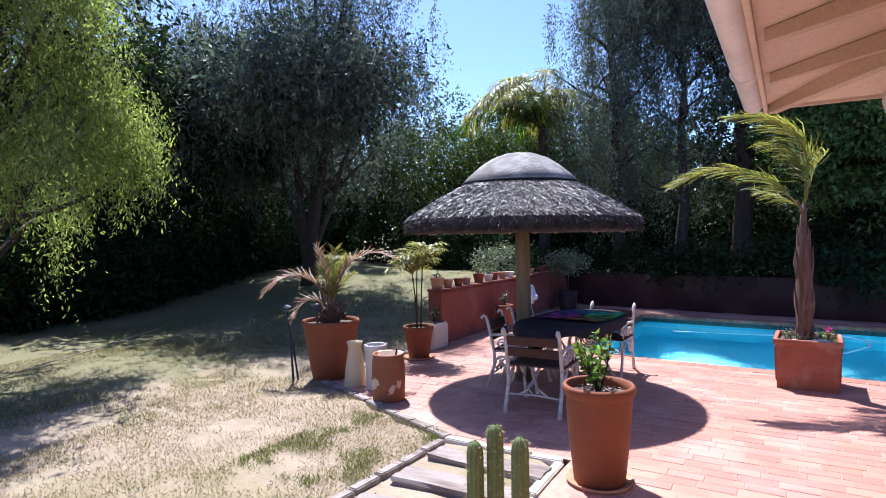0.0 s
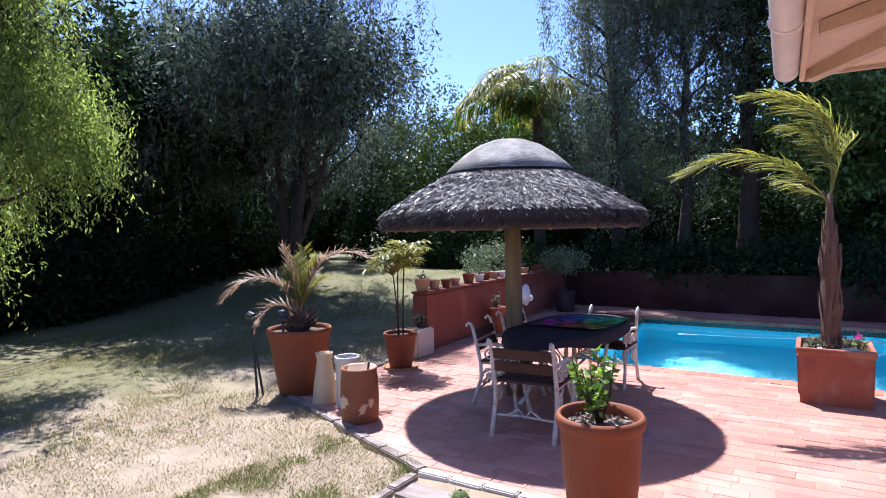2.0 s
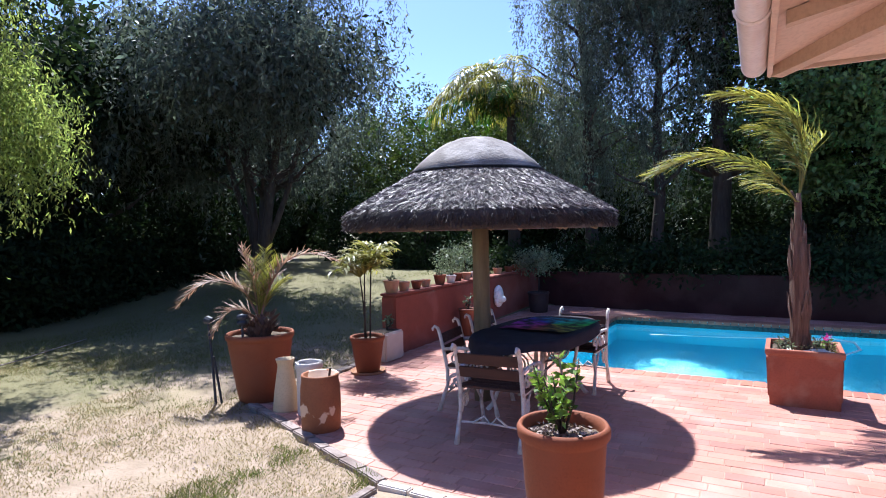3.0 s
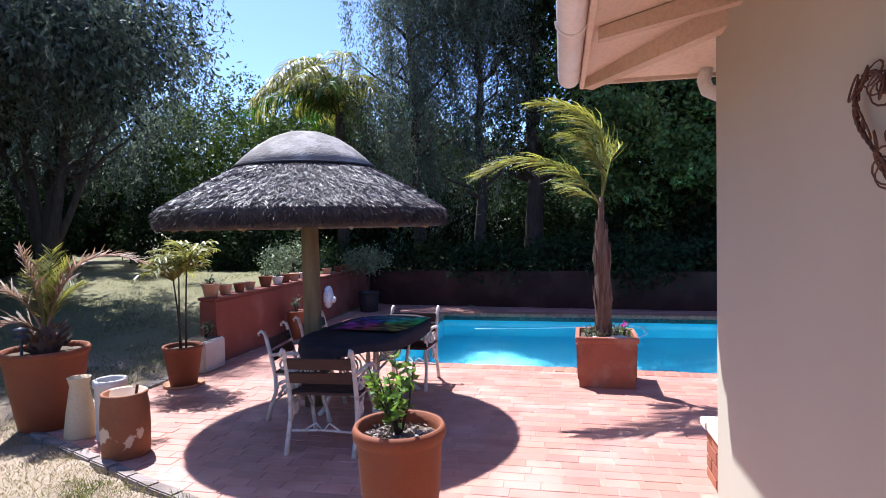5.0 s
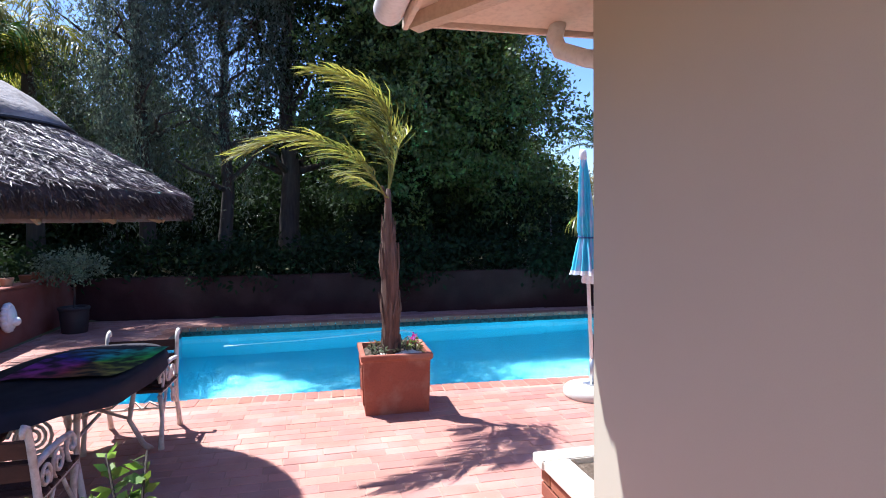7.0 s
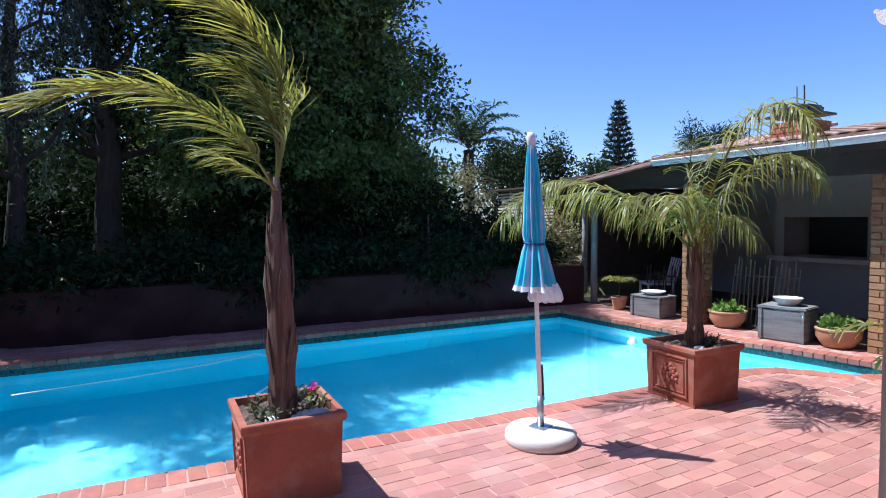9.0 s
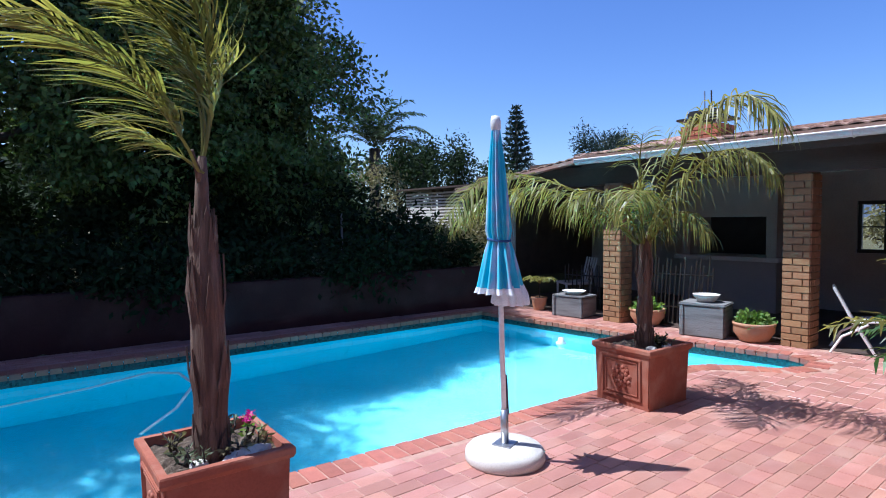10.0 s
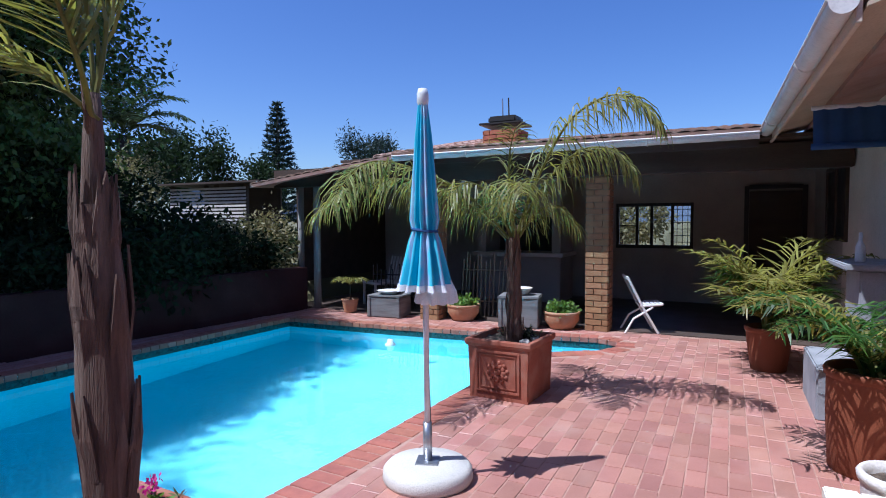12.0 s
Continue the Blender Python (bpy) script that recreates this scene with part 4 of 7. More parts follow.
# ---------------------------------------------------------------- thatched shade
SH = 0.85
lapa = thing("thatched_shade", (-2.40, 5.66, 0.0), "round thatched garden shade on one wooden pole with a cement cap", "garden shade")
raw("pole", *tube([(0.03, -0.02, 0), (0.03, -0.01, 0.9), (0.02, 0, 2.1)], [0.085, 0.08, 0.075], 14), POST_WOOD, lapa, True)
prof = [(0.0, 2.10), (0.66, 1.98), (1.36, 1.62), (1.41, 1.615), (1.455, 1.66), (1.46, 1.74), (1.40, 1.80), (1.10, 1.955), (0.80, 2.10), (0.60, 2.20), (0.0, 2.3)]
prof = [(a * SH, b) for a, b in prof]
reed = raw("thatch", *lathe(prof, 64, 0.006, 3), THATCH, lapa, True, "dark grey reed thatch")
r = np.random.default_rng(11)
K = 36000
th = r.random(K) * 2 * math.pi
rad = 0.62 + 0.84 * np.sqrt(r.random(K))
zz = np.interp(rad, [0.55, 0.8, 1.1, 1.4, 1.47], [2.215, 2.105, 1.96, 1.805, 1.75]) + 0.006
out = np.stack([np.cos(th), np.sin(th), np.zeros(K)], 1)
tan = np.stack([-np.sin(th), np.cos(th), np.zeros(K)], 1)
P = out * rad[:, None] * SH + np.array([0, 0, 1.0]) * zz[:, None]
way = out * 0.88 + np.array([0, 0, -0.45]) + tan * r.standard_normal((K, 1)) * 0.45 + np.array([0, 0, 1.0]) * (0.02 + 0.10 * r.random((K, 1)))
quads("straw", leaf_quads(P - unit(way) * 0.05, way, 0.05 + 0.06 * r.random(K), 0.0055, r), STRAW, reed, "split grey straw ends")
K = 9000
th = r.random(K) * 2 * math.pi
out = np.stack([np.cos(th), np.sin(th), np.zeros(K)], 1)
P = out * (1.43 + 0.03 * r.random((K, 1))) * SH + np.array([0, 0, 1.0]) * (1.66 + 0.10 * r.random((K, 1)))
way = out * 0.5 + np.array([0, 0, -0.8]) + r.standard_normal((K, 3)) * 0.25
quads("straw_fringe", leaf_quads(P, way, 0.03 + 0.045 * r.random(K), 0.007, r), THATCH, reed)
cap = raw("cap", *lathe([(0.615, 2.150), (0.62, 2.165), (0.54, 2.245), (0.43, 2.338), (0.31, 2.415), (0.17, 2.468), (0.08, 2.482), (0.0, 2.485)], 48, 0.004, 5), CAP_CEMENT, lapa, True, "weathered grey cement cap")
ringpts = [(0.625 * math.cos(a), 0.625 * math.sin(a), 2.152) for a in np.linspace(0, 2 * math.pi, 41)]
raw("cap_rim", *tube(ringpts, 0.011, 6), FRAME_DARK, cap)
for k in range(12):
    a = 2 * math.pi * k / 12
    raw("rafter_pole", *tube([(0.05 * math.cos(a), 0.05 * math.sin(a), 2.07), (1.13 * math.cos(a), 1.13 * math.sin(a), 1.62)], 0.025, 7), POST_WOOD, lapa)

# ---------------------------------------------------------------- table and chairs


def spiral(c, r0, r1, turns, start, flip=1, n=22):
    """A flat scroll in the x-z plane."""
    return [(c[0] + (r0 + (r1 - r0) * i / n) * math.cos(start + flip * 2 * math.pi * turns * i / n), c[1], c[2] + (r0 + (r1 - r0) * i / n) * math.sin(start + flip * 2 * math.pi * turns * i / n)) for i in range(n + 1)]


def iron_chair():
    """A cast iron armchair with wooden slats. It faces +x; its back is at -x."""
    c = thing("garden_chair", (0, 0, 0), "white scrolled iron armchair with red-brown wooden slats", "chair", "chairs round the table")
    for y in (-0.25, 0.25):
        leg_front = [(0.24, y, 0), (0.225, y, 0.08), (0.19, y, 0.2), (0.2, y, 0.3), (0.225, y, 0.385)]
        raw("front_leg", *tube(leg_front, [0.022, 0.017, 0.015, 0.016, 0.018], 8), IRON, c, True)
        leg_back = [(-0.30, y, 0), (-0.27, y, 0.1), (-0.215, y, 0.25), (-0.215, y, 0.39), (-0.25, y, 0.56), (-0.285, y, 0.70), (-0.30, y, 0.745), (-0.33, y, 0.76), (-0.35, y, 0.74), (-0.345, y, 0.72)]
        raw("back_leg", *tube(leg_back, [0.022, 0.018, 0.016, 0.017, 0.017, 0.016, 0.015, 0.014, 0.012, 0.01], 8), IRON, c, True)
        arm = [(-0.25, y, 0.56), (-0.1, y, 0.575), (0.08, y, 0.57), (0.19, y, 0.555), (0.235, y, 0.52), (0.225, y, 0.48), (0.19, y, 0.475), (0.18, y, 0.5)]
        raw("arm_rest", *tube(arm, [0.015, 0.016, 0.016, 0.015, 0.013, 0.011, 0.01, 0.008], 8), IRON, c, True)
        sets = [tube(spiral((0.02, y, 0.485), 0.015, 0.075, 1.6, 0.4), 0.009, 6), tube(spiral((-0.13, y, 0.475), 0.015, 0.062, 1.5, 2.2, -1), 0.009, 6),
                tube([(0.22, y, 0.40), (0.15, y, 0.43), (0.12, y, 0.5), (0.16, y, 0.56)], 0.01, 6), tube([(-0.21, y, 0.40), (0.22, y, 0.40)], 0.013, 6)]
        raw("arm_scroll", *joined(*sets), IRON, c, True)
        sets = [tube(spiral((-0.13, y, 0.29), 0.012, 0.07, 1.4, 0.8), 0.009, 6), tube([(-0.2, y, 0.22), (-0.1, y, 0.33), (-0.05, y, 0.39)], 0.01, 6),
                tube([(-0.21, y, 0.3), (-0.08, y, 0.36)], 0.008, 6)]
        raw("leg_bracket", *joined(*sets), IRON, c, True)
        raw("front_bracket", *tube([(0.19, y, 0.22), (0.1, y, 0.33), (0.06, y, 0.39)], 0.01, 6), IRON, c, True)
    raw("stretcher", *joined(tube([(-0.24, -0.25, 0.16), (-0.235, 0, 0.17), (-0.24, 0.25, 0.16)], 0.009, 6), tube([(-0.24, -0.14, 0.16), (-0.23, -0.05, 0.22), (-0.23, 0, 0.16), (-0.23, 0.05, 0.22), (-0.24, 0.14, 0.16)], 0.009, 6)), IRON, c, True)
    for k in range(5):
        part("seat_slat", bm_box((-0.17 + 0.093 * k, 0, 0.42), (0.075, 0.54, 0.02), 0.004), SLAT, c)
    for k in range(2):
        z = 0.545 + 0.105 * k
        bm = bm_box((0, 0, 0), (0.018, 0.52, 0.085), 0.004)
        bmesh.ops.transform(bm, matrix=pose(-0.225 - 0.02 - 0.026 * k, 0, z, 0, -14, 0), verts=bm.verts)
        part("back_slat", bm, SLAT, c)
    return c


chair = iron_chair()
chair.matrix_basis = pose(-1.83, 4.80, 0, 0, 0, 92)
for x, y, a in ((-2.31, 5.44, 6), (-1.70, 6.44, -92), (-2.33, 6.16, -3)):
    copy_thing(chair, pose(x, y, 0, 0, 0, a))

table = thing("garden_table", (-1.87, 5.80, 0.0), "oval garden table on scrolled white iron legs", "table", turn=84)


def oval_top(a, b, z0, z1, seg=56, power=2.5):
    V, F = [], []
    for z, g in ((z0, 0.985), (z0 + 0.006, 1.0), (z1 - 0.006, 1.0), (z1, 0.985)):
        for k in range(seg):
            t = 2 * math.pi * k / seg
            c, s = math.cos(t), math.sin(t)
            V.append((a * g * math.copysign(abs(c) ** (2 / power), c), b * g * math.copysign(abs(s) ** (2 / power), s), z))
    for i in range(3):
        F += [(i * seg + k, i * seg + (k + 1) % seg, (i + 1) * seg + (k + 1) % seg, (i + 1) * seg + k) for k in range(seg)]
    return V, F + [tuple(range(seg))[::-1], tuple(range(3 * seg, 4 * seg))]


raw("tabletop", *oval_top(0.84, 0.43, 0.655, 0.685), SLAT, table)
for x in (-0.42, 0.42):
    for y in (-0.24, 0.24):
        leg = [(x * 1.12, y * 1.2, 0), (x * 1.02, y * 1.05, 0.06), (x * 0.86, y * 0.8, 0.25), (x * 0.95, y * 0.9, 0.45), (x, y, 0.655)]
        raw("leg", *tube(leg, [0.024, 0.018, 0.016, 0.016, 0.02], 8), IRON, table, True)
    s = [tube([(p[0] * 0.2 + x, p[2] - 0.4, 0.42 + p[0] * 0.9) for p in spiral((0, 0, 0.4), 0.02, 0.13, 1.7, k)], 0.009, 6) for k in (0.3, 3.4)]
    raw("leg_scroll", *joined(*s, tube([(x * 0.9, -0.2, 0.25), (x * 0.85, 0, 0.33), (x * 0.9, 0.2, 0.25)], 0.011, 6)), IRON, table, True)
raw("stretcher", *tube([(-0.37, 0, 0.3), (0, 0, 0.24), (0.37, 0, 0.3)], 0.012, 7), IRON, table, True)


def draped_cloth(a, b, z, drop, seg=72, seed=3, power=2.5):
    """A cloth laid on a table, its rim hanging in soft folds."""
    rr = random.Random(seed)
    ph = [rr.uniform(0, 6.28) for _ in range(3)]
    V, F = [(0, 0, z)], []
    rows = ((0.35, 0), (0.7, 0), (0.95, 0), (1.0, -0.006), (1.02, -0.4), (1.035, -0.75), (1.045, -1.0))
    for f, dz in rows:
        for k in range(seg):
            t = 2 * math.pi * k / seg
            c, s = math.cos(t), math.sin(t)
            fold = 0.02 * math.sin(9 * t + ph[0]) + 0.012 * math.sin(17 * t + ph[1])
            g = f + (fold * -dz if dz < -0.1 else 0)
            h = z + (dz * drop * (1 + 0.25 * math.sin(4 * t + ph[2])) if dz < -0.1 else dz) + 0.003 * math.sin(5 * t + f * 9)
            V.append((a * g * math.copysign(abs(c) ** (2 / power), c), b * g * math.copysign(abs(s) ** (2 / power), s), h))
    F += [(0, 1 + k, 1 + (k + 1) % seg) for k in range(seg)]
    for i in range(len(rows) - 1):
        o = 1 + i * seg
        F += [(o + k, o + seg + k, o + seg + (k + 1) % seg, o + (k + 1) % seg) for k in range(seg)]
    return V, F


cloth = tagged(raw("tablecloth", *draped_cloth(0.85, 0.45, 0.694, 0.085), CLOTH_DARK, None, True), "dark tablecloth hanging over the oval garden table", "tablecloth")
cloth.matrix_world = pose(-1.87, 5.80, 0, 0, 0, 84)
V, F = [], []
for i in range(15):
    for j in range(11):
        x, y = -0.41 + 0.82 * i / 14, -0.32 + 0.64 * j / 10
        V.append((x + 0.02 * math.sin(j), y, 0.006 * math.sin(7 * x + 3 * y) + 0.008 * math.sin(5 * y - 4 * x) + 0.012))
F = [(i * 11 + j, (i + 1) * 11 + j, (i + 1) * 11 + j + 1, i * 11 + j + 1) for i in range(14) for j in range(10)]
rain = tagged(raw("rainbow_cloth", V, F, RAINBOW, None, True), "rainbow tie-dyed cloth lying on the dark tablecloth", "cloth")
rain.matrix_world = pose(-1.79, 5.94, 0.70, 0, 0, 80)

# ---------------------------------------------------------------- pots


def pot(name, at, h, r_top, r_base, mat, label, category="plant pot", rim=0.035, soil=0.05, group="", wall=0.022, seg=36, belly=0.0, turn=0.0):
    t = thing(name, at, label, category, group, turn)
    mid = (r_top + r_base) / 2 + belly
    prof = [(0.0, 0.0), (r_base * 0.95, 0.0), (r_base, 0.012), (mid, h * 0.5), (r_top - rim * 0.35, h - rim * 1.6), (r_top - rim * 0.3, h - rim * 1.35), (r_top, h - rim * 1.2), (r_top + 0.004, h - rim * 0.4),
            (r_top - 0.006, h), (r_top - wall, h - 0.003), (r_top - wall - 0.006, h - rim), (r_top - wall - 0.012, h - soil - 0.02)]
    raw("body", *lathe(prof, seg, 0.002, int(100 * h)), mat, t, True)
    if soil is not None:
        V, F = lathe([(r_top - wall - 0.004, h - soil), (r_top * 0.6, h - soil + 0.012), (r_top * 0.25, h - soil + 0.008), (0.0, h - soil + 0.015)], seg)
        rr = random.Random(int(1000 * h))
        raw("soil", [(x, y, z + rr.uniform(-.006, .006)) for x, y, z in V], F, SOIL, t, True)
    return t


def leafy_plant(parent, base, height, spread, stems, leaves, size, mat, seed, ratio=0.5):
    """A few thin stems with leaves towards the top."""
    rr = random.Random(seed)
    sets, rows = [], []
    r = np.random.default_rng(seed)
    for k in range(stems):
        a = rr.uniform(0, 6.28)
        tip = (base[0] + math.cos(a) * spread * rr.uniform(0.3, 1), base[1] + math.sin(a) * spread * rr.uniform(0.3, 1), base[2] + height * rr.uniform(0.6, 1.0))
        mid = tuple(base[i] * 0.5 + tip[i] * 0.5 + rr.uniform(-.03, .03) for i in range(3))
        sets.append(tube([base, mid, tip], [0.009, 0.006, 0.003], 5))
        n = leaves // stems
        f = 0.35 + 0.65 * r.random((n, 1))
        p = np.where(f < 0.5, np.array(base) + (np.array(mid) - base) * f * 2, np.array(mid) + (np.array(tip) - mid) * (f - 0.5) * 2)
        way = r.standard_normal((n, 3)) * np.array([1, 1, 0.55]) + np.array([math.cos(a) * .5, math.sin(a) * .5, 0.25])
        ln = size * (0.6 + 0.8 * r.random(n))
        rows.append(leaf_quads(p, way, ln, ln * ratio, r))
    raw("stem", *joined(*sets), BARK, parent, True)
    quads("leaves", np.concatenate(rows), mat, parent)


p = pot("plant_pot", (-0.93, 3.45, 0.0), 0.635, 0.225, 0.16, TERRACOTTA, "large terracotta pot with a leafy green bush on the paving", soil=0.07, rim=0.05)
leafy_plant(p, (0.0, 0.0, 0.56), 0.40, 0.19, 9, 330, 0.047, LEAF_POT, 4, 0.5)
r2 = np.random.default_rng(15)
a, q = r2.random(260) * 6.283, 0.17 * np.sqrt(r2.random(260))
quads("mulch", leaf_quads(np.stack([q * np.cos(a), q * np.sin(a), 0.578 + 0.012 * r2.random(260)], 1), r2.standard_normal((260, 3)) * np.array([1, 1, 0.25]), 0.032, 0.018, r2), SLEEPER, p)
raw("saucer", *lathe([(0.0, 0.0), (0.2, 0.0), (0.215, 0.03), (0.205, 0.03), (0.19, 0.012), (0, 0.012)], 32), TERRA_LIGHT, p, True)

big = pot("plant_pot", (-4.385, 4.80, 0.0), 0.66, 0.325, 0.215, TERRACOTTA, "very large terracotta pot with a drying palm at the lawn's edge", soil=0.05, rim=0.045)
raw("palm_base", *lathe([(0.03, 0.58), (0.10, 0.61), (0.13, 0.68), (0.10, 0.76), (0.05, 0.82), (0.0, 0.84)], 14, 0.08, 2), TRUNK_PALM, big, True)
r2 = np.random.default_rng(5)
a = r2.random(90) * 6.283
P = np.stack([0.1 * np.cos(a), 0.1 * np.sin(a), 0.62 + 0.2 * r2.random(90)], 1)
quads("leaf_stub", leaf_quads(P, np.stack([np.cos(a), np.sin(a), 0.5 + 0.6 * r2.random(90)], 1), 0.13, 0.035, r2), TRUNK_PALM, big)
for k, (reach, side, ctrl, m) in enumerate((
        (0.92, 0.39, ((0.0, 0.78), (0.12, 1.12), (0.30, 1.36), (0.55, 1.42), (0.80, 1.34)), FROND_DRY), (-0.86, -0.51, ((0.0, 0.78), (0.16, 1.08), (0.40, 1.18), (0.62, 1.10), (0.80, 0.92)), FROND_DRY),
        (-0.75, -0.66, ((0.0, 0.74), (0.14, 0.88), (0.30, 0.86), (0.44, 0.66)), FROND_DRY), (-0.2, 0.98, ((0.0, 0.78), (0.05, 1.15), (0.14, 1.48)), FROND), (0.5, -0.86, ((0.0, 0.78), (0.05, 1.1), (0.13, 1.40)), FROND),
        (-0.8, 0.6, ((0.0, 0.78), (0.08, 1.1), (0.20, 1.36)), FROND), (0.9, 0.43, ((0.0, 0.78), (0.08, 1.12), (0.22, 1.38)), FROND), (-0.5, -0.86, ((0.0, 0.78), (0.06, 1.18), (0.16, 1.50)), FROND_DRY), (0.2, 0.98, ((0.0, 0.78), (0.12, 1.02), (0.30, 1.16)), FROND))):
    arched_frond(big, [(reach * h, side * h, z) for h, z in ctrl], 44, 0.19, m, 40 + k, width=0.011, hang=0.16, bare=0.18, stalk=0.011, splay=0.6)
# low lamp standing in the big pot
raw("lamp_stem", *tube([(0.02, -0.24, 0.6), (0.02, -0.24, 0.78)], 0.012, 7), RUBBER, big)
raw("lamp_head", *[[(x + 0.02, y - 0.24, z) for x, y, z in v] if i == 0 else v for i, v in enumerate(lathe([(0.0, 0.76), (0.05, 0.77), (0.05, 0.80), (0.03, 0.81), (0.055, 0.83), (0.05, 0.86), (0.0, 0.87)], 14))], RUBBER, big, True)

vase = thing("tall_vase", (-3.885, 4.61, 0.0), "tall cream clay vase with a narrow waist", "vase")
raw("body", *lathe([(0, 0), (0.115, 0), (0.12, 0.02), (0.10, 0.2), (0.075, 0.36), (0.068, 0.41), (0.083, 0.47), (0.086, 0.475), (0.078, 0.475), (0.06, 0.41), (0.058, 0.3)], 28), CREAM, vase, True)
pipe = thing("clay_pipe_pot", (-3.61, 4.62, 0.0), "upright white clay pipe used as a pot", "plant pot")
raw("body", *lathe([(0, 0), (0.105, 0), (0.11, 0.01), (0.11, 0.40), (0.123, 0.42), (0.123, 0.465), (0.11, 0.47), (0.097, 0.465), (0.092, 0.3)], 30), WHITE_CLAY, pipe, True)
stub = thing("clay_pipe_pot", (-3.245, 4.34, 0.0), "squat rust-coloured clay pot with flaking cream glaze", "plant pot")
raw("body", *lathe([(0, 0), (0.15, 0), (0.158, 0.015), (0.165, 0.2), (0.16, 0.36), (0.15, 0.42), (0.155, 0.45), (0.148, 0.462), (0.132, 0.455), (0.125, 0.36), (0.0, 0.35)], 34, 0.006), RUST_POT, stub, True)
raw("stick", *tube([(0.05, 0.03, 0.33), (0.07, 0.05, 0.5)], 0.01, 6), BARK, stub)

tri_pot = pot("plant_pot", (-4.04, 6.10, 0.0), 0.43, 0.20, 0.13, TERRACOTTA, "terracotta pot with thin palm canes on a saucer", soil=0.05)
raw("saucer", *lathe([(0.0, 0.0), (0.19, 0.0), (0.205, 0.035), (0.195, 0.035), (0.18, 0.014), (0, 0.014)], 30), TERRA_LIGHT, tri_pot, True)
for k, (tx, ty, h) in enumerate(((-0.10, 0.02, 1.22), (0.06, 0.03, 1.50), (0.02, -0.05, 1.3))):
    raw("cane", *tube([(tx * 0.3, ty, 0.37), (tx * 0.6, ty, 0.37 + h * 0.35), (tx, ty, 0.37 + h * 0.62)], [0.011, 0.009, 0.007], 7), BARK, tri_pot, True)
    for j in range(8):
        frond(tri_pot, (tx, ty, 0.35 + h * 0.62), 45 * j + 17 * k, 66 - 16 * (j % 3), 0.40, 75, 13, 0.17, FROND, 90 + 10 * k + j, width=0.02, hang=0.5)

trough = thing("stone_trough", (-4.28, 6.77, 0.0), "pale concrete trough planter against the wall's end", "planter")
part("body", bm_box((0, 0, 0.18), (0.36, 0.42, 0.36), 0.02), CONCRETE, trough)
part("soil", bm_box((0, 0, 0.362), (0.28, 0.34, 0.01)), SOIL, trough)
leafy_plant(trough, (0.02, 0.05, 0.36), 0.2, 0.14, 5, 60, 0.06, LEAF_GREY, 8)

lamp = thing("garden_lamp", (-4.72, 4.50, 0.0), "thin dark stake with a small lamp head in the lawn", "garden lamp")
raw("stake", *tube([(0.03, 0, -0.02), (0, 0, 0.4), (-0.06, 0.01, 0.78)], [0.014, 0.013, 0.011], 7), RUBBER, lamp)
raw("brace", *tube([(0.08, 0.03, -0.02), (0.02, 0, 0.45)], 0.012, 7), RUBBER, lamp)
raw("head", *tube([(-0.10, 0.01, 0.78), (-0.06, 0.01, 0.80), (0.0, 0.01, 0.79)], [0.03, 0.04, 0.03], 8), RUBBER, lamp)

# small pots along the garden wall
sizes = ((7.14, .11, .17, TERRA_LIGHT), (7.42, .085, .13, TERRA_LIGHT), (7.72, .08, .12, TERRACOTTA), (8.05, .08, .11, TERRA_LIGHT), (8.45, .10, .15, TERRACOTTA), (8.78, .085, .12, WHITE_CLAY), (9.1, .08, .13, TERRACOTTA), (9.38, .08, .12, TERRA_LIGHT),
         (9.68, .075, .11, WHITE_CLAY), (10.75, .09, .11, TERRA_LIGHT), (11.25, .085, .11, TERRACOTTA), (11.6, .09, .12, TERRACOTTA))
for k, (y, rad, h, m) in enumerate(sizes):
    q = pot("small_pot", (-4.36 + 0.02 * (k % 3 - 1), y, 0.808), h, rad, rad * 0.7, m, "small clay pot standing on the red garden wall", "flower pot", rim=0.014, soil=0.02, group="pots on the garden wall", wall=0.01, seg=18)
    if k in (0, 4, 5, 9):
        leafy_plant(q, (0, 0, h - 0.02), 0.10, 0.05, 4, 26, 0.04, LEAF_GREY, 60 + k)
ledge = pot("plant_pot", (-4.02, 8.72, 0.0), 0.42, 0.15, 0.11, TERRACOTTA, "terracotta pot with a small cutting below the garden wall", soil=0.04)
leafy_plant(ledge, (0, 0, 0.38), 0.28, 0.07, 5, 60, 0.05, LEAF_GREY, 21)
dark = pot("plant_pot", (-3.86, 11.55, 0.0), 0.40, 0.21, 0.17, DARK_GLAZE, "dark brown pot with a bushy grey-green standard shrub", soil=0.04)
raw("stem", *tube([(0, 0, 0.36), (0.01, 0.02, 0.62), (0.0, 0.0, 0.82)], 0.014, 7), BARK, dark)
crown("leaves", [(0, 0, 1.0, 0.46, 0.46, 0.24), (-0.3, 0.1, 0.98, 0.25, 0.25, 0.15)], 90, 26, 0.06, 0.055, LEAF_GREY, dark, 0.45, seed=31)
shrub = thing("shrub", (-4.9, 10.5, 0.58), "loose pale grey-green shrub behind the garden wall", "shrub")
raw("stem", *joined(*[tube([(0, 0, -0.05), (math.cos(k) * 0.15, math.sin(k) * 0.15, 0.3), (math.cos(k) * 0.35, math.sin(k) * 0.35, 0.72)], [0.015, 0.01, 0.004], 6) for k in range(7)]), BARK, shrub)
crown("leaves", [(0, 0, 0.45, 0.5, 0.5, 0.35), (0.1, -0.75, 0.55, 0.28, 0.28, 0.22)], 110, 24, 0.07, 0.05, LEAF_GREY, shrub, 0.45, seed=32)


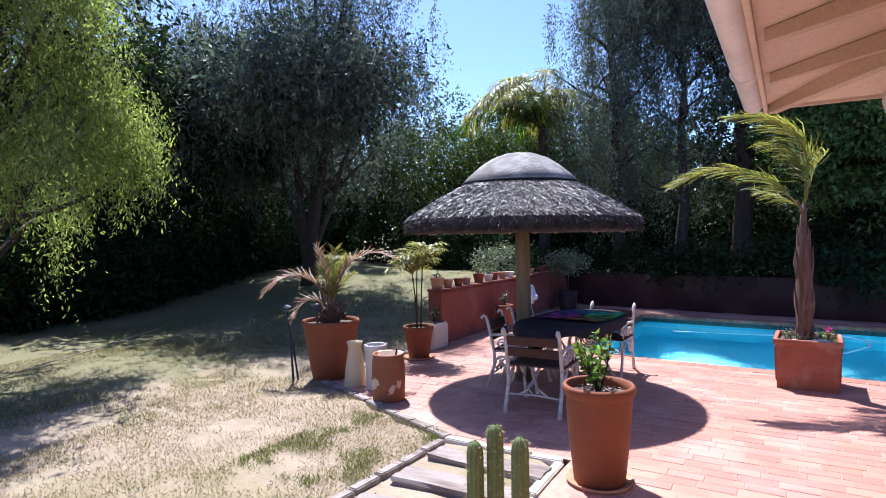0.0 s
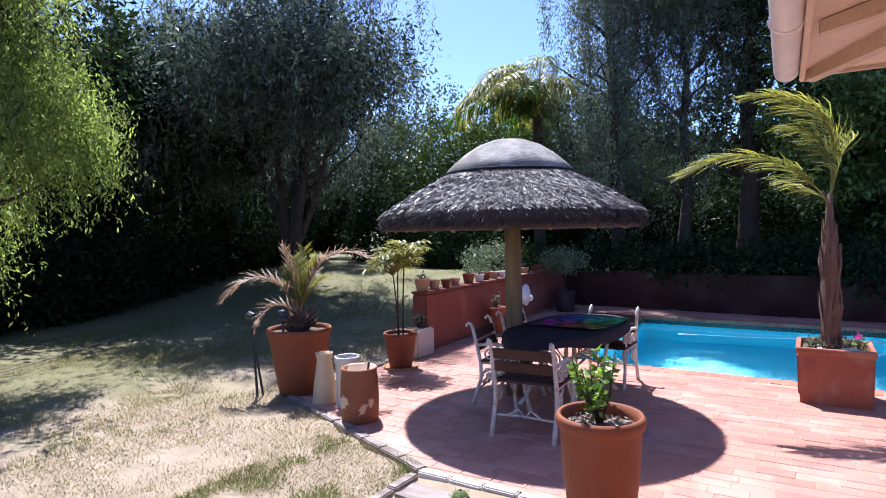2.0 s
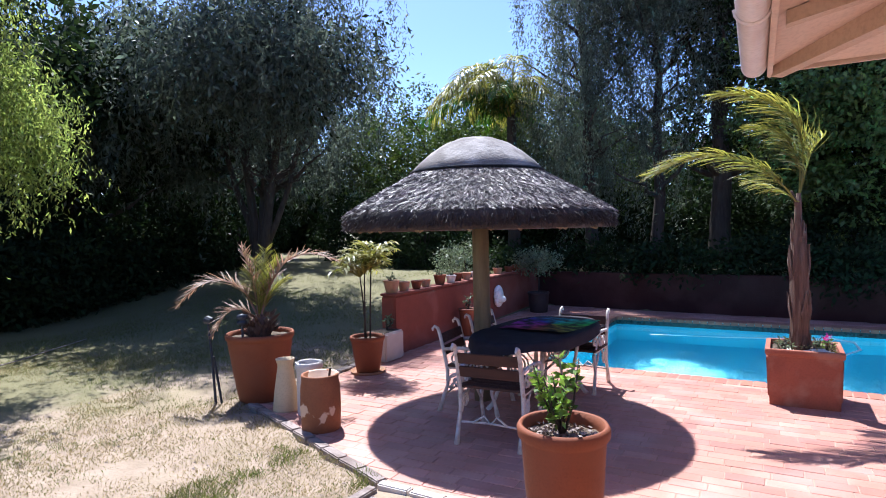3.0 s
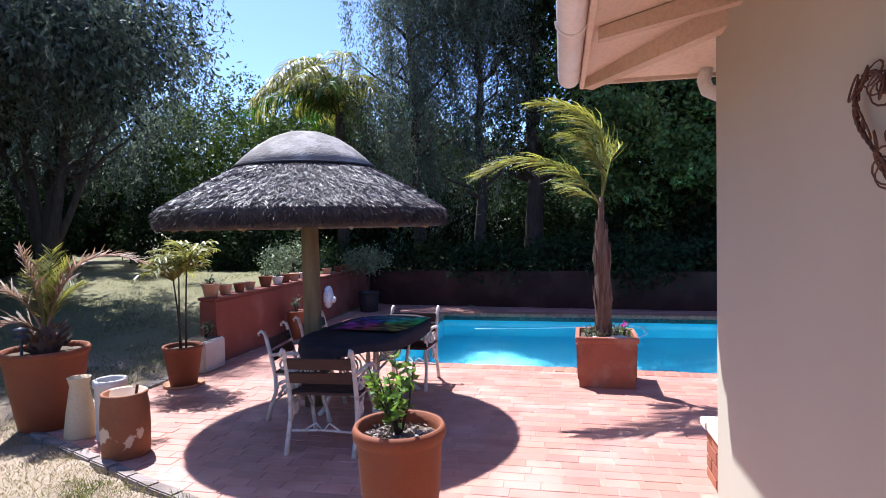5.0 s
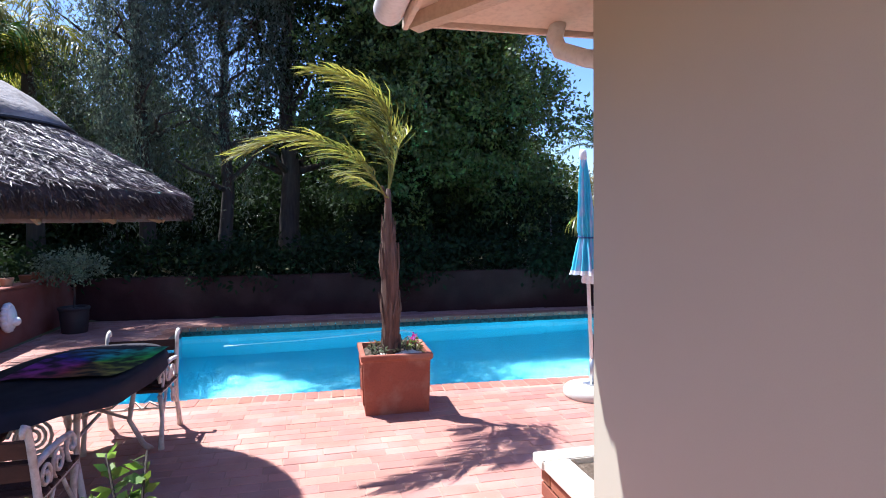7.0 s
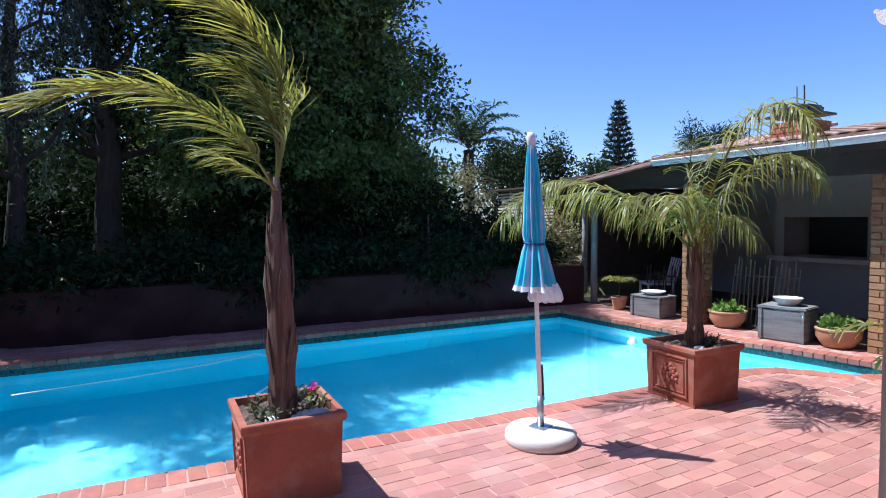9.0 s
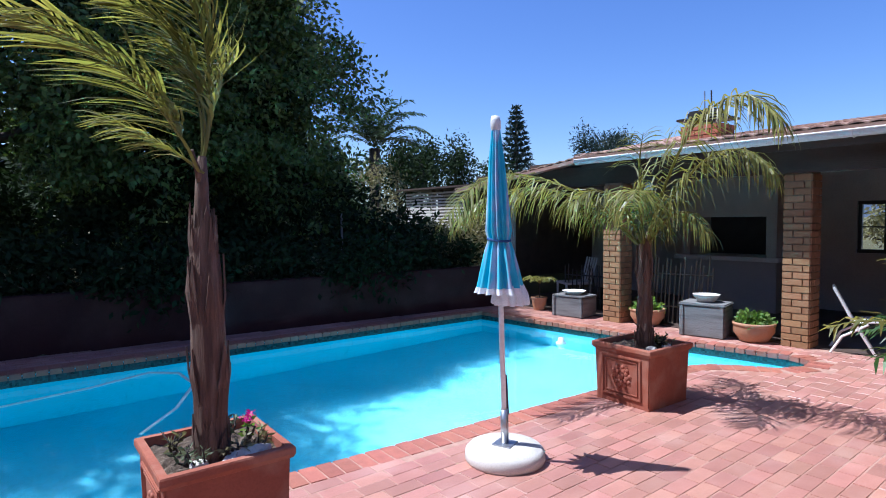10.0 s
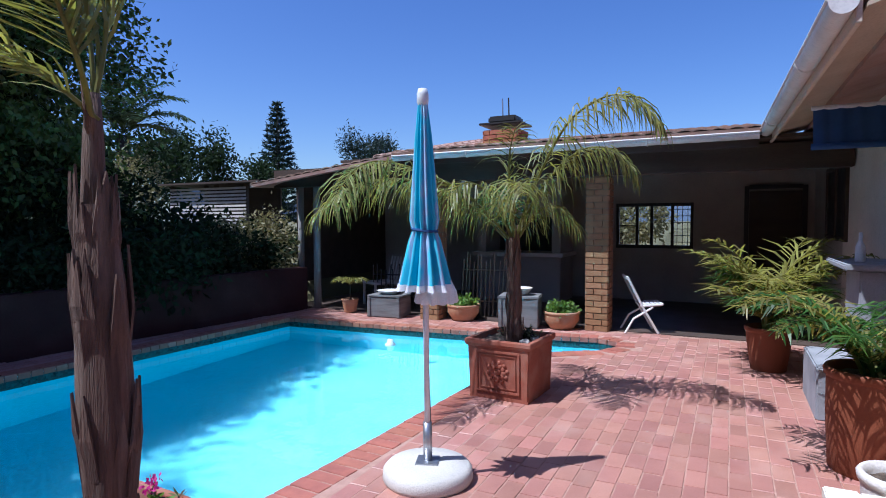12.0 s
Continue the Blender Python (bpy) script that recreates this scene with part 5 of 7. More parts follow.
def lion_mask():
    """A plain plaster lion's head for a wall: domed face, mane, muzzle."""
    bm = bmesh.new()
    bmesh.ops.create_uvsphere(bm, u_segments=20, v_segments=14, radius=1.0, matrix=Matrix.Translation((0, 0, 0)) @ Matrix.Diagonal((0.09, 0.13, 0.16, 1)))
    bmesh.ops.create_uvsphere(bm, u_segments=14, v_segments=10, radius=1.0, matrix=Matrix.Translation((0.085, 0, -0.05)) @ Matrix.Diagonal((0.06, 0.065, 0.06, 1)))
    for k in range(14):
        a = 2 * math.pi * k / 14
        bmesh.ops.create_uvsphere(bm, u_segments=8, v_segments=6, radius=1.0, matrix=Matrix.Translation((0.0, 0.12 * math.cos(a), 0.15 * math.sin(a))) @ Matrix.Diagonal((0.05, 0.045, 0.05, 1)))
    return bm


lion = tagged(part("lion_mask", lion_mask(), WHITE_PAINT, None, "", True), "white plaster lion head hung on the red garden wall", "wall ornament")
lion.matrix_world = pose(-4.20, 10.35, 0.43)


# ---------------------------------------------------------------- square planters with palms


def square_planter(at, size, h, turn, label):
    """A tapered square planter with a moulded rim, and a framed rosette on two faces."""
    t = thing("square_planter", at, label, "planter", "square planters by the pool", turn)
    s0, s1 = size * 0.46, size * 0.5
    bm = bmesh.new()
    loops = []
    for half, z in ((s0, 0), (s0, 0.03), (s1 * 0.965, h - 0.06), (s1 * 1.0, h - 0.055), (s1 * 1.035, h - 0.035), (s1 * 1.035, h - 0.008), (s1 * 1.02, h), (s1 * 0.9, h), (s1 * 0.88, h - 0.07)):
        loops.append([bm.verts.new((x * half, y * half, z)) for x, y in ((-1, -1), (1, -1), (1, 1), (-1, 1))])
    for lo, hi in zip(loops, loops[1:]):
        for k in range(4):
            bm.faces.new((lo[k], lo[(k + 1) % 4], hi[(k + 1) % 4], hi[k]))
    bm.faces.new(loops[0][::-1])
    bmesh.ops.bevel(bm, geom=[e for e in bm.edges if abs(e.verts[0].co.z - e.verts[1].co.z) > 0.1], offset=0.008, segments=2, affect="EDGES")
    part("body", bm, PLANTER_RED, t)
    V, F = [], []
    rr = random.Random(int(at[0] * 100))
    g = 12
    for i in range(g + 1):
        for j in range(g + 1):
            x, y = (2 * i / g - 1) * s1 * 0.885, (2 * j / g - 1) * s1 * 0.885
            V.append((x, y, h - 0.045 + rr.uniform(-0.012, 0.018)))
    F = [(i * (g + 1) + j, (i + 1) * (g + 1) + j, (i + 1) * (g + 1) + j + 1, i * (g + 1) + j + 1) for i in range(g) for j in range(g)]
    raw("soil", V, F, SOIL, t)
    for side in (1, 3):
        m = pose(0, 0, 0, 0, 0, 90 * side)
        tilt = math.degrees(math.atan2(s1 * 0.965 - s0, h - 0.09))
        m = m @ pose(0, -(s0 + s1 * 0.965) / 2, h * 0.48, tilt, 0, 0)
        bm = bmesh.new()
        w = size * 0.33
        hh = h * 0.33
        for cx, cz, sx, sz in ((0, hh, 2 * w, 0.022), (0, -hh, 2 * w, 0.022), (-w, 0, 0.022, 2 * hh + 0.02), (w, 0, 0.022, 2 * hh + 0.02)):
            bm_box((cx, -0.004, cz), (sx, 0.018, sz), 0.005, 0, bm)
        for cx, cz, sx, sz in ((0, hh * 0.82, 1.7 * w, 0.01), (0, -hh * 0.82, 1.7 * w, 0.01), (-w * 0.84, 0, 0.01, 1.64 * hh), (w * 0.84, 0, 0.01, 1.64 * hh)):
            bm_box((cx, -0.002, cz), (sx, 0.012, sz), 0.003, 0, bm)
        bmesh.ops.transform(bm, matrix=m, verts=bm.verts)
        panel = part("panel_frame", bm, PLANTER_RED, t)
        bm = bmesh.new()
        for k in range(10):
            a = 2 * math.pi * k / 10
            for q, sc in ((0.055, 0.024), (0.085, 0.019)):
                bmesh.ops.create_uvsphere(bm, u_segments=7, v_segments=5, radius=1.0, matrix=Matrix.Translation((math.cos(a + q * 9) * q, -0.002, math.sin(a + q * 9) * q * 0.95)) @ Matrix.Diagonal((sc, 0.012, sc, 1)))
        bmesh.ops.create_uvsphere(bm, u_segments=10, v_segments=6, radius=1.0, matrix=Matrix.Diagonal((0.03, 0.02, 0.03, 1)))
        bmesh.ops.transform(bm, matrix=m, verts=bm.verts)
        part("rosette", bm, PLANTER_RED, panel, smooth=True)
    return t


def ragged_trunk(parent, pts, radii, seed, flaps):
    """A palm trunk wrapped in split leaf bases."""
    V, F = tube(pts, radii, 16)
    rr = random.Random(seed)
    V = [(x + rr.uniform(-.006, .006), y + rr.uniform(-.006, .006), z) for x, y, z in V]
    raw("trunk", V, F, TRUNK_PALM, parent, False, "rough brown trunk wrapped in old leaf bases")
    for k in range(flaps):
        a = rr.uniform(0, 6.28)
        i = rr.randrange(1, len(pts))
        q, rad = Vector(pts[i]), radii[i]
        o = Vector((math.cos(a), math.sin(a), 0))
        turn = Vector((-math.sin(a), math.cos(a), 0))
        s = turn * rr.uniform(0.010, 0.030)
        b = q + o * rad * 0.9 - Vector((0, 0, rr.uniform(0.12, 0.30)))
        e = q + o * (rad * 1.06 + rr.uniform(-0.004, 0.022)) + turn * rr.uniform(-0.015, 0.015) + Vector((0, 0, rr.uniform(0.0, 0.12)))
        if b.z < pts[0][2] + 0.01:
            b.z = pts[0][2] + 0.01
        m = (b + e) / 2 + o * rr.uniform(0.004, 0.016)
        th = o * 0.008
        raw("leaf_base", [tuple(v) for v in (b - s, b + s, m + s, m - s, e, b - s - th, b + s - th, m + s - th, m - s - th, e - th)],
                     [(0, 1, 2, 3), (3, 2, 4), (6, 5, 8, 7), (7, 8, 9), (0, 3, 8, 5), (1, 6, 7, 2), (3, 4, 9, 8), (2, 7, 9, 4), (0, 5, 6, 1)], TRUNK_PALM, parent)


P1 = square_planter((0.285, 6.78, 0.0), 0.575, 0.505, -2, "square red planter with a tall young palm at the pool's edge")
P2 = square_planter((3.885, 6.71, 0.0), 0.575, 0.505, -4, "square red planter with a relief rosette and a drooping palm")

palm = thing("palm_tree", (0.255, 6.70, 0.455), "young palm with a ragged brown trunk and windblown yellow-green fronds", "palm tree")
ragged_trunk(palm, [(0, 0, -0.03), (0, 0, 0.12), (0.0, 0.0, 0.45), (-0.005, 0.01, 0.85), (-0.01, 0.02, 1.09)], [0.080, 0.070, 0.078, 0.070, 0.050], 3, 70)
raw("crownshaft", *joined(tube([(-0.01, 0.02, 0.92), (-0.01, 0.02, 1.10), (-0.005, 0.02, 1.30), (0.0, 0.02, 1.42)], [0.046, 0.036, 0.029, 0.018], 12), tube([(-0.004, 0.02, 1.26), (-0.03, 0.0, 1.36), (-0.06, -0.03, 1.44)], [0.02, 0.014, 0.009], 8)), TRUNK_PALM, palm, True)
WIND = (-0.62, -0.22, -0.05)
for k, (ctrl, pairs, leaflet, hang, bare) in enumerate((
        ([(-0.02, 0, 1.34), (-0.12, -0.10, 1.48), (-0.34, -0.30, 1.66), (-0.62, -0.50, 1.75), (-0.88, -0.64, 1.72), (-1.10, -0.74, 1.60)], 116, 0.33, 0.34, 0.20),
        ([(0, 0.02, 1.38), (0.03, 0.0, 1.60), (0.01, -0.05, 1.90), (-0.12, -0.13, 2.14), (-0.36, -0.24, 2.28), (-0.60, -0.34, 2.30)], 112, 0.33, 0.24, 0.26),
        ([(0, 0.03, 1.38), (0.02, 0.02, 1.54), (-0.03, 0.02, 1.80), (-0.16, 0.0, 1.98), (-0.36, -0.04, 2.04)], 48, 0.28, 0.30, 0.36),
        ([(0, 0.0, 1.34), (-0.10, 0.02, 1.42), (-0.24, 0.03, 1.50), (-0.40, 0.02, 1.56)], 34, 0.22, 0.45, 0.25),
        ([(0, 0.02, 1.38), (0.04, 0.03, 1.55), (0.10, 0.05, 1.78), (0.20, 0.06, 1.92)], 30, 0.24, 0.30, 0.35),
        ([(0, 0.02, 1.38), (0.01, 0.05, 1.6), (-0.03, 0.10, 1.8), (-0.10, 0.16, 1.95)], 26, 0.26, 0.25, 0.45))):
    arched_frond(palm, ctrl, pairs, leaflet, FROND, 300 + k, width=0.0125, hang=hang, wind=WIND, bare=bare, splay=0.6, stalk=0.0075)

palm = thing("palm_tree", (3.88, 6.68, 0.455), "palm with a thick ragged trunk and long drooping fronds", "palm tree")
ragged_trunk(palm, [(0, 0, -0.03), (0, 0, 0.12), (0.0, 0.0, 0.4), (0.0, 0.01, 0.72), (0.0, 0.02, 0.9)], [0.078, 0.068, 0.058, 0.050, 0.042], 8, 60)
for k, (ctrl, pairs, leaflet, hang) in enumerate((
        ([(0, 0, 0.84), (-0.26, 0.36, 1.28), (-0.70, 0.74, 1.50), (-1.14, 0.82, 1.44), (-1.60, 0.74, 1.13)], 88, 0.44, 1.5),
        ([(0, 0.02, 0.84), (-0.10, 0.40, 1.20), (-0.34, 0.86, 1.40), (-0.66, 1.20, 1.34), (-0.95, 1.38, 1.10)], 66, 0.42, 1.6),
        ([(0, 0, 0.86), (-0.09, -0.22, 1.36), (-0.18, -0.50, 1.80), (-0.27, -0.80, 1.96), (-0.33, -1.02, 1.92), (-0.36, -1.20, 1.74)], 84, 0.40, 1.35),
        ([(0, 0, 0.86), (0.06, -0.20, 1.28), (0.10, -0.50, 1.60), (0.12, -0.78, 1.62), (0.12, -0.98, 1.44)], 58, 0.42, 1.6),
        ([(0, 0, 0.84), (-0.18, -0.06, 1.18), (-0.42, -0.18, 1.34), (-0.66, -0.30, 1.24)], 46, 0.40, 1.6),
        ([(0, 0, 0.84), (-0.12, 0.14, 1.22), (-0.34, 0.28, 1.36), (-0.58, 0.36, 1.22)], 40, 0.38, 1.6),
        ([(0, 0, 0.84), (0.16, 0.16, 1.20), (0.36, 0.30, 1.34), (0.56, 0.40, 1.16)], 40, 0.36, 1.6),
        ([(0, 0, 0.84), (0.02, -0.18, 1.10), (0.02, -0.38, 1.16), (0.02, -0.54, 0.98)], 34, 0.34, 1.6),
        ([(0, 0, 0.84), (-0.02, 0.04, 1.30), (-0.06, 0.02, 1.62), (-0.14, -0.06, 1.82)], 44, 0.32, 0.7))):
    arched_frond(palm, ctrl, pairs, leaflet, FROND if k != 6 else FROND_DEEP, 400 + k, width=0.0135, hang=hang, wind=(-0.05, 0.03, 0), splay=0.7)

for base, sd in (((0.285, 6.78, 0.47), 1), ((3.885, 6.71, 0.47), 2)):
    rr = random.Random(sd)
    for k in range(5):
        a = rr.uniform(0, 6.28) if sd == 2 else (-0.6, 0.9, 2.6, 3.9, 5.0)[k]
        t = thing("bedding_plant", (base[0] + 0.19 * math.cos(a), base[1] + 0.19 * math.sin(a), base[2] - 0.01), "small straggly plant in the square planter's soil", "plant", "bedding plants")
        leafy_plant(t, (0, 0, 0), 0.1, 0.09, 7, 60, 0.04, LEAF_GREY if k % 2 else LEAF_OLIVE, 70 * sd + k, 0.3)
flower = thing("pink_flower", (0.47, 6.80, 0.47), "small bright pink flower in the square planter", "flower")
leafy_plant(flower, (0, 0, 0), 0.1, 0.03, 3, 20, 0.04, LEAF_POT, 77)
r2 = np.random.default_rng(8)
P = np.array([0, 0, 0.11]) + r2.standard_normal((60, 3)) * 0.016
quads("petals", leaf_quads(P, r2.standard_normal((60, 3)) + np.array([0, 0, .6]), 0.018, 0.012, r2), PINK_FLOWER, flower)
for k, (x, y, s) in enumerate(((0.38, 6.60, 0.09), (0.30, 6.57, 0.05), (0.17, 6.62, 0.045), (0.46, 6.62, 0.05), (3.98, 6.53, 0.05), (3.78, 6.55, 0.06))):
    bm = bmesh.new()
    bmesh.ops.create_icosphere(bm, subdivisions=2, radius=1.0, matrix=Matrix.Diagonal((s, s * 0.8, s * 0.5, 1)))
    rr = random.Random(k)
    for v in bm.verts:
        v.co *= rr.uniform(0.85, 1.1)
    st = tagged(part("stone", bm, CONCRETE), "pale rough stone lying in the square planter", "stone", "stones in the planters")
    st.location = (x, y, 0.475)

# ---------------------------------------------------------------- closed parasol
par = thing("parasol", (2.065, 6.565, 0.0), "closed turquoise parasol with a white fringe on a round concrete base", "parasol")
raw("base", *lathe([(0.0, 0.0), (0.25, 0.0), (0.262, 0.025), (0.258, 0.07), (0.235, 0.095), (0.1, 0.108), (0.0, 0.108)], 48), CONCRETE, par, True, "round white concrete base")
part("base_plate", bm_box((0, 0, 0.112), (0.13, 0.13, 0.008), 0.002, 20), CHROME, par)
socket = raw("socket", *tube([(0, 0, 0.108), (-0.006, -0.002, 0.34)], 0.026, 14), CHROME, par, True)
raw("clamp", *tube([(0.02, 0.005, 0.30), (0.012, 0.004, 0.56)], [0.018, 0.012], 10), RUBBER, socket, True)
raw("pole", *tube([(0, 0, 0.12), (-0.105, -0.035, 2.14)], 0.017, 12), POLE_WHITE, par, True)


def folded_canopy(z_profile, folds, seed, depth):
    """A furled canopy: deep folds round the pole."""
    V, F = [], []
    seg = folds * 8
    rr = random.Random(seed)
    ph = [rr.uniform(-.6, .6) for _ in range(folds)]
    for i, (z, rad, cut) in enumerate(z_profile):
        for k in range(seg):
            a = 2 * math.pi * k / seg
            f = math.cos(a * folds + ph[(k // 8) % folds] * 0.6 + 0.25 * math.sin(z * 5))
            q = rad * (1 + cut * f)
            V.append((q * math.cos(a + 0.05 * math.sin(z * 6)), q * math.sin(a + 0.05 * math.sin(z * 6)), z))
    for i in range(len(z_profile) - 1):
        F += [(i * seg + k, i * seg + (k + 1) % seg, (i + 1) * seg + (k + 1) % seg, (i + 1) * seg + k) for k in range(seg)]
    return V, F


def leaning(V):
    return [(x - 0.105 * (z - 0.12) / 2.02, y - 0.035 * (z - 0.12) / 2.02, z) for x, y, z in V]


V, F = folded_canopy([(2.13, 0.025, 0.1), (1.95, 0.04, 0.22), (1.7, 0.055, 0.25), (1.5, 0.068, 0.25), (1.44, 0.058, 0.22), (1.38, 0.075, 0.25), (1.25, 0.104, 0.22), (1.14, 0.128, 0.2)], 13, 4, 0.2)
canopy = raw("canopy", leaning(V), F, UMBRELLA, par, True, "furled turquoise canopy with faded stripes")
V, F = folded_canopy([(1.145, 0.13, 0.2), (1.12, 0.136, 0.2), (1.108, 0.137, 0.26)], 13, 4, 0.2)
raw("fringe", leaning(V), F, WHITE_FRINGE, canopy, True, "scalloped white fringe")
V, F = folded_canopy([(1.16, 0.08, 0.1), (1.10, 0.102, 0.15), (1.045, 0.106, 0.22), (1.03, 0.095, 0.26)], 11, 9, 0.2)
raw("inner_fringe", leaning([(x + 0.05, y - 0.04, z) for x, y, z in V]), F, WHITE_FRINGE, canopy, True)
ringpts = [(0.070 * math.cos(a), 0.070 * math.sin(a), 1.445 + 0.01 * math.sin(a)) for a in np.linspace(0, 2 * math.pi, 25)]
raw("tie", leaning(tube(ringpts, 0.008, 6)[0]), tube(ringpts, 0.008, 6)[1], BLUE_CLOTH, canopy)
raw("finial", leaning(lathe([(0.026, 2.12), (0.032, 2.14), (0.032, 2.18), (0.024, 2.21), (0.0, 2.215)], 16)[0]), lathe([(0.026, 2.12), (0.032, 2.14), (0.032, 2.18), (0.024, 2.21), (0.0, 2.215)], 16)[1], WHITE_PAINT, par, True)

# ---------------------------------------------------------------- things by the poolside wall
box = tagged(part("brick_planter_box", bm_box((1.38, 4.2, 0.13), (1.24, 0.80, 0.38)), WALL_JOINT), "low built-in red brick planter box with a white coping", "planter")
BOX = box
for c, s in (((1.38, 4.585, 0.335), (1.34, 0.13, 0.05)), ((1.38, 3.86, 0.335), (1.34, 0.10, 0.05)), ((0.79, 4.2, 0.335), (0.14, 0.64, 0.05)), ((1.97, 4.2, 0.335), (0.14, 0.64, 0.05))):
    part("coping", bm_box(c, s, 0.006), WHITE_PLASTER, box, "white plastered coping")
part("soil", bm_box((1.38, 4.2, 0.322), (1.05, 0.62, 0.012)), SOIL, box)
for k in range(4):
    t = thing("bedding_plant", (1.05 + 0.24 * k, 4.22 - 0.1 * (k % 2), 0.325), "small green plant growing in the brick planter box", "plant", "plants in the brick box")
    leafy_plant(t, (0, 0, 0), 0.14, 0.1, 6, 60, 0.05, LEAF_POT, 500 + k)
bowl = pot("clay_bowl", (2.16, 4.36, 0.0), 0.42, 0.15, 0.11, WHITE_CLAY, "pale clay bowl beside the brick planter box", "bowl", soil=0.05, seg=28)

red = pot("plant_pot", (3.30, 4.24, 0.0), 0.62, 0.26, 0.23, TERRACOTTA, "tall red cylindrical pot with an arching fern palm", soil=0.06, rim=0.04)
for k in range(22):
    frond(red, (0.06 * math.cos(k), 0.06 * math.sin(k), 0.58), k * 137.5 % 360, 50 + 20 * ((k * 7) % 5) / 5, 0.68 + 0.18 * (k % 3), 92, 24, 0.22, FROND_DEEP if k % 2 else FROND, 600 + k, width=0.018, hang=0.5)
terra = pot("plant_pot", (5.72, 4.66, 0.0), 0.44, 0.22, 0.16, TERRACOTTA, "terracotta pot with a bushy fan of palm fronds", soil=0.05)
for k in range(26):
    frond(terra, (0.05 * math.cos(k * 2), 0.05 * math.sin(k * 2), 0.40), k * 137.5 % 360, 50 + 36 * ((k * 7) % 9) / 9, 0.84 + 0.16 * (k % 3), 66, 20, 0.34, FROND_DEEP if k % 3 == 0 else FROND, 700 + k, width=0.026, hang=0.35)

grey = thing("cement_bench", (4.62, 4.08, 0.0), "grey cement stepped bench and counter against the wall", "counter")
part("low_block", bm_box((0, 0.2, 0.2), (0.86, 0.3, 0.40), 0.012), GREY_STONE, grey)
part("high_block", bm_box((0.25, -0.14, 0.55), (0.6, 0.36, 1.1), 0.012), GREY_STONE, grey)
part("counter_top", bm_box((0.38, -0.08, 1.125), (0.98, 0.46, 0.05), 0.012), GREY_STONE, grey)
part("side_step", bm_box((0.52, 0.15, 0.1), (0.2, 0.26, 0.2), 0.01), GREY_STONE, grey)
btl = thing("bottle", (4.95, 4.06, 1.15), "pale glass bottle standing on the grey counter", "bottle")
raw("body", *lathe([(0, 0), (0.035, 0), (0.037, 0.01), (0.037, 0.12), (0.015, 0.17), (0.013, 0.24), (0.0, 0.242)], 18), WHITE_PAINT, btl, True)

blind = thing("rolled_blind", (4.55, 4.12, 2.06), "dark blue roll-down blind hanging under the eave", "blind", turn=90)
V, F = [], []
for i in range(29):
    for j in range(6):
        V.append((-0.336 + 0.024 * i, 0.012 * math.sin(i * 1.3) + 0.01 * j, 0.30 - 0.06 * j + 0.006 * math.sin(i * 0.9 + j)))
F = [(i * 6 + j, (i + 1) * 6 + j, (i + 1) * 6 + j + 1, i * 6 + j + 1) for i in range(28) for j in range(5)]
raw("cloth", V, F, BLUE_CLOTH, blind, True)
raw("roller", *tube([(-0.35, 0.05, 0.0), (0.35, 0.05, 0.0)], 0.025, 10), BLUE_CLOTH, blind, True)
raw("head_rail", *tube([(-0.35, 0.0, 0.305), (0.35, 0.0, 0.305)], 0.018, 8), POLE_WHITE, blind, True)
w2 = tagged(new("window_2"), "dark window in the shaded side wall", "window", kind="structure")
part("pane", bm_box((8.2, 3.785, 1.72), (1.5, 0.012, 0.86)), FRAME_DARK, w2)
for x in (7.43, 8.2, 8.97):
    part("window_frame", bm_box((x, 3.795, 1.72), (0.06, 0.04, 0.98), 0.004), DARK_WOOD, w2)
for z in (1.26, 2.18):
    part("window_frame", bm_box((8.2, 3.795, z), (1.48, 0.038, 0.06), 0.004), DARK_WOOD, w2)

# wire heart on the house wall


def wire_heart():
    """A heart of twisted rusty wire hung flat on the wall; y runs along the wall."""
    h = thing("wire_heart", (0.575, 2.22, 1.655), "rusty twisted wire heart hanging on the house wall", "wall ornament")
    rr = random.Random(12)
    outline = []
    for k in range(49):
        t = 2 * math.pi * k / 48
        u = 16 * math.sin(t) ** 3 / 17 * 0.148
        v = (13 * math.cos(t) - 5 * math.cos(2 * t) - 2 * math.cos(3 * t) - math.cos(4 * t)) / 17 * 0.142
        outline.append((0.0, u, v + 0.17))
    for s in range(3):
        pts = [(p[0] - 0.006 * math.cos(k * 1.9 + 2.1 * s), p[1] + 0.008 * math.sin(k * 1.9 + 2.1 * s), p[2] + 0.006 * math.cos(k * 1.9 + 2.1 * s)) for k, p in enumerate(outline)]
        raw("wire", *tube(pts, 0.0035, 5), RUST_WIRE, h)
    for k in range(0, 48, 2):
        c, n2 = Vector(outline[k]), Vector(outline[k + 1])
        along = (n2 - c).normalized()
        out = Vector((0, along.z, -along.y))
        rad = rr.uniform(0.024, 0.034)
        mid = c + out * rr.uniform(-0.02, 0.022)
        ang = rr.uniform(-0.5, 0.5)
        loop = [mid + along * rad * math.cos(a) + out * rad * math.sin(a) + Vector((-0.004 - 0.012 * math.sin(a + ang), 0, 0)) for a in np.linspace(0, 2 * math.pi, 13)]
        raw("wire_loop", *tube(loop, 0.0026, 4), RUST_WIRE, h)
    return h


wire_heart()

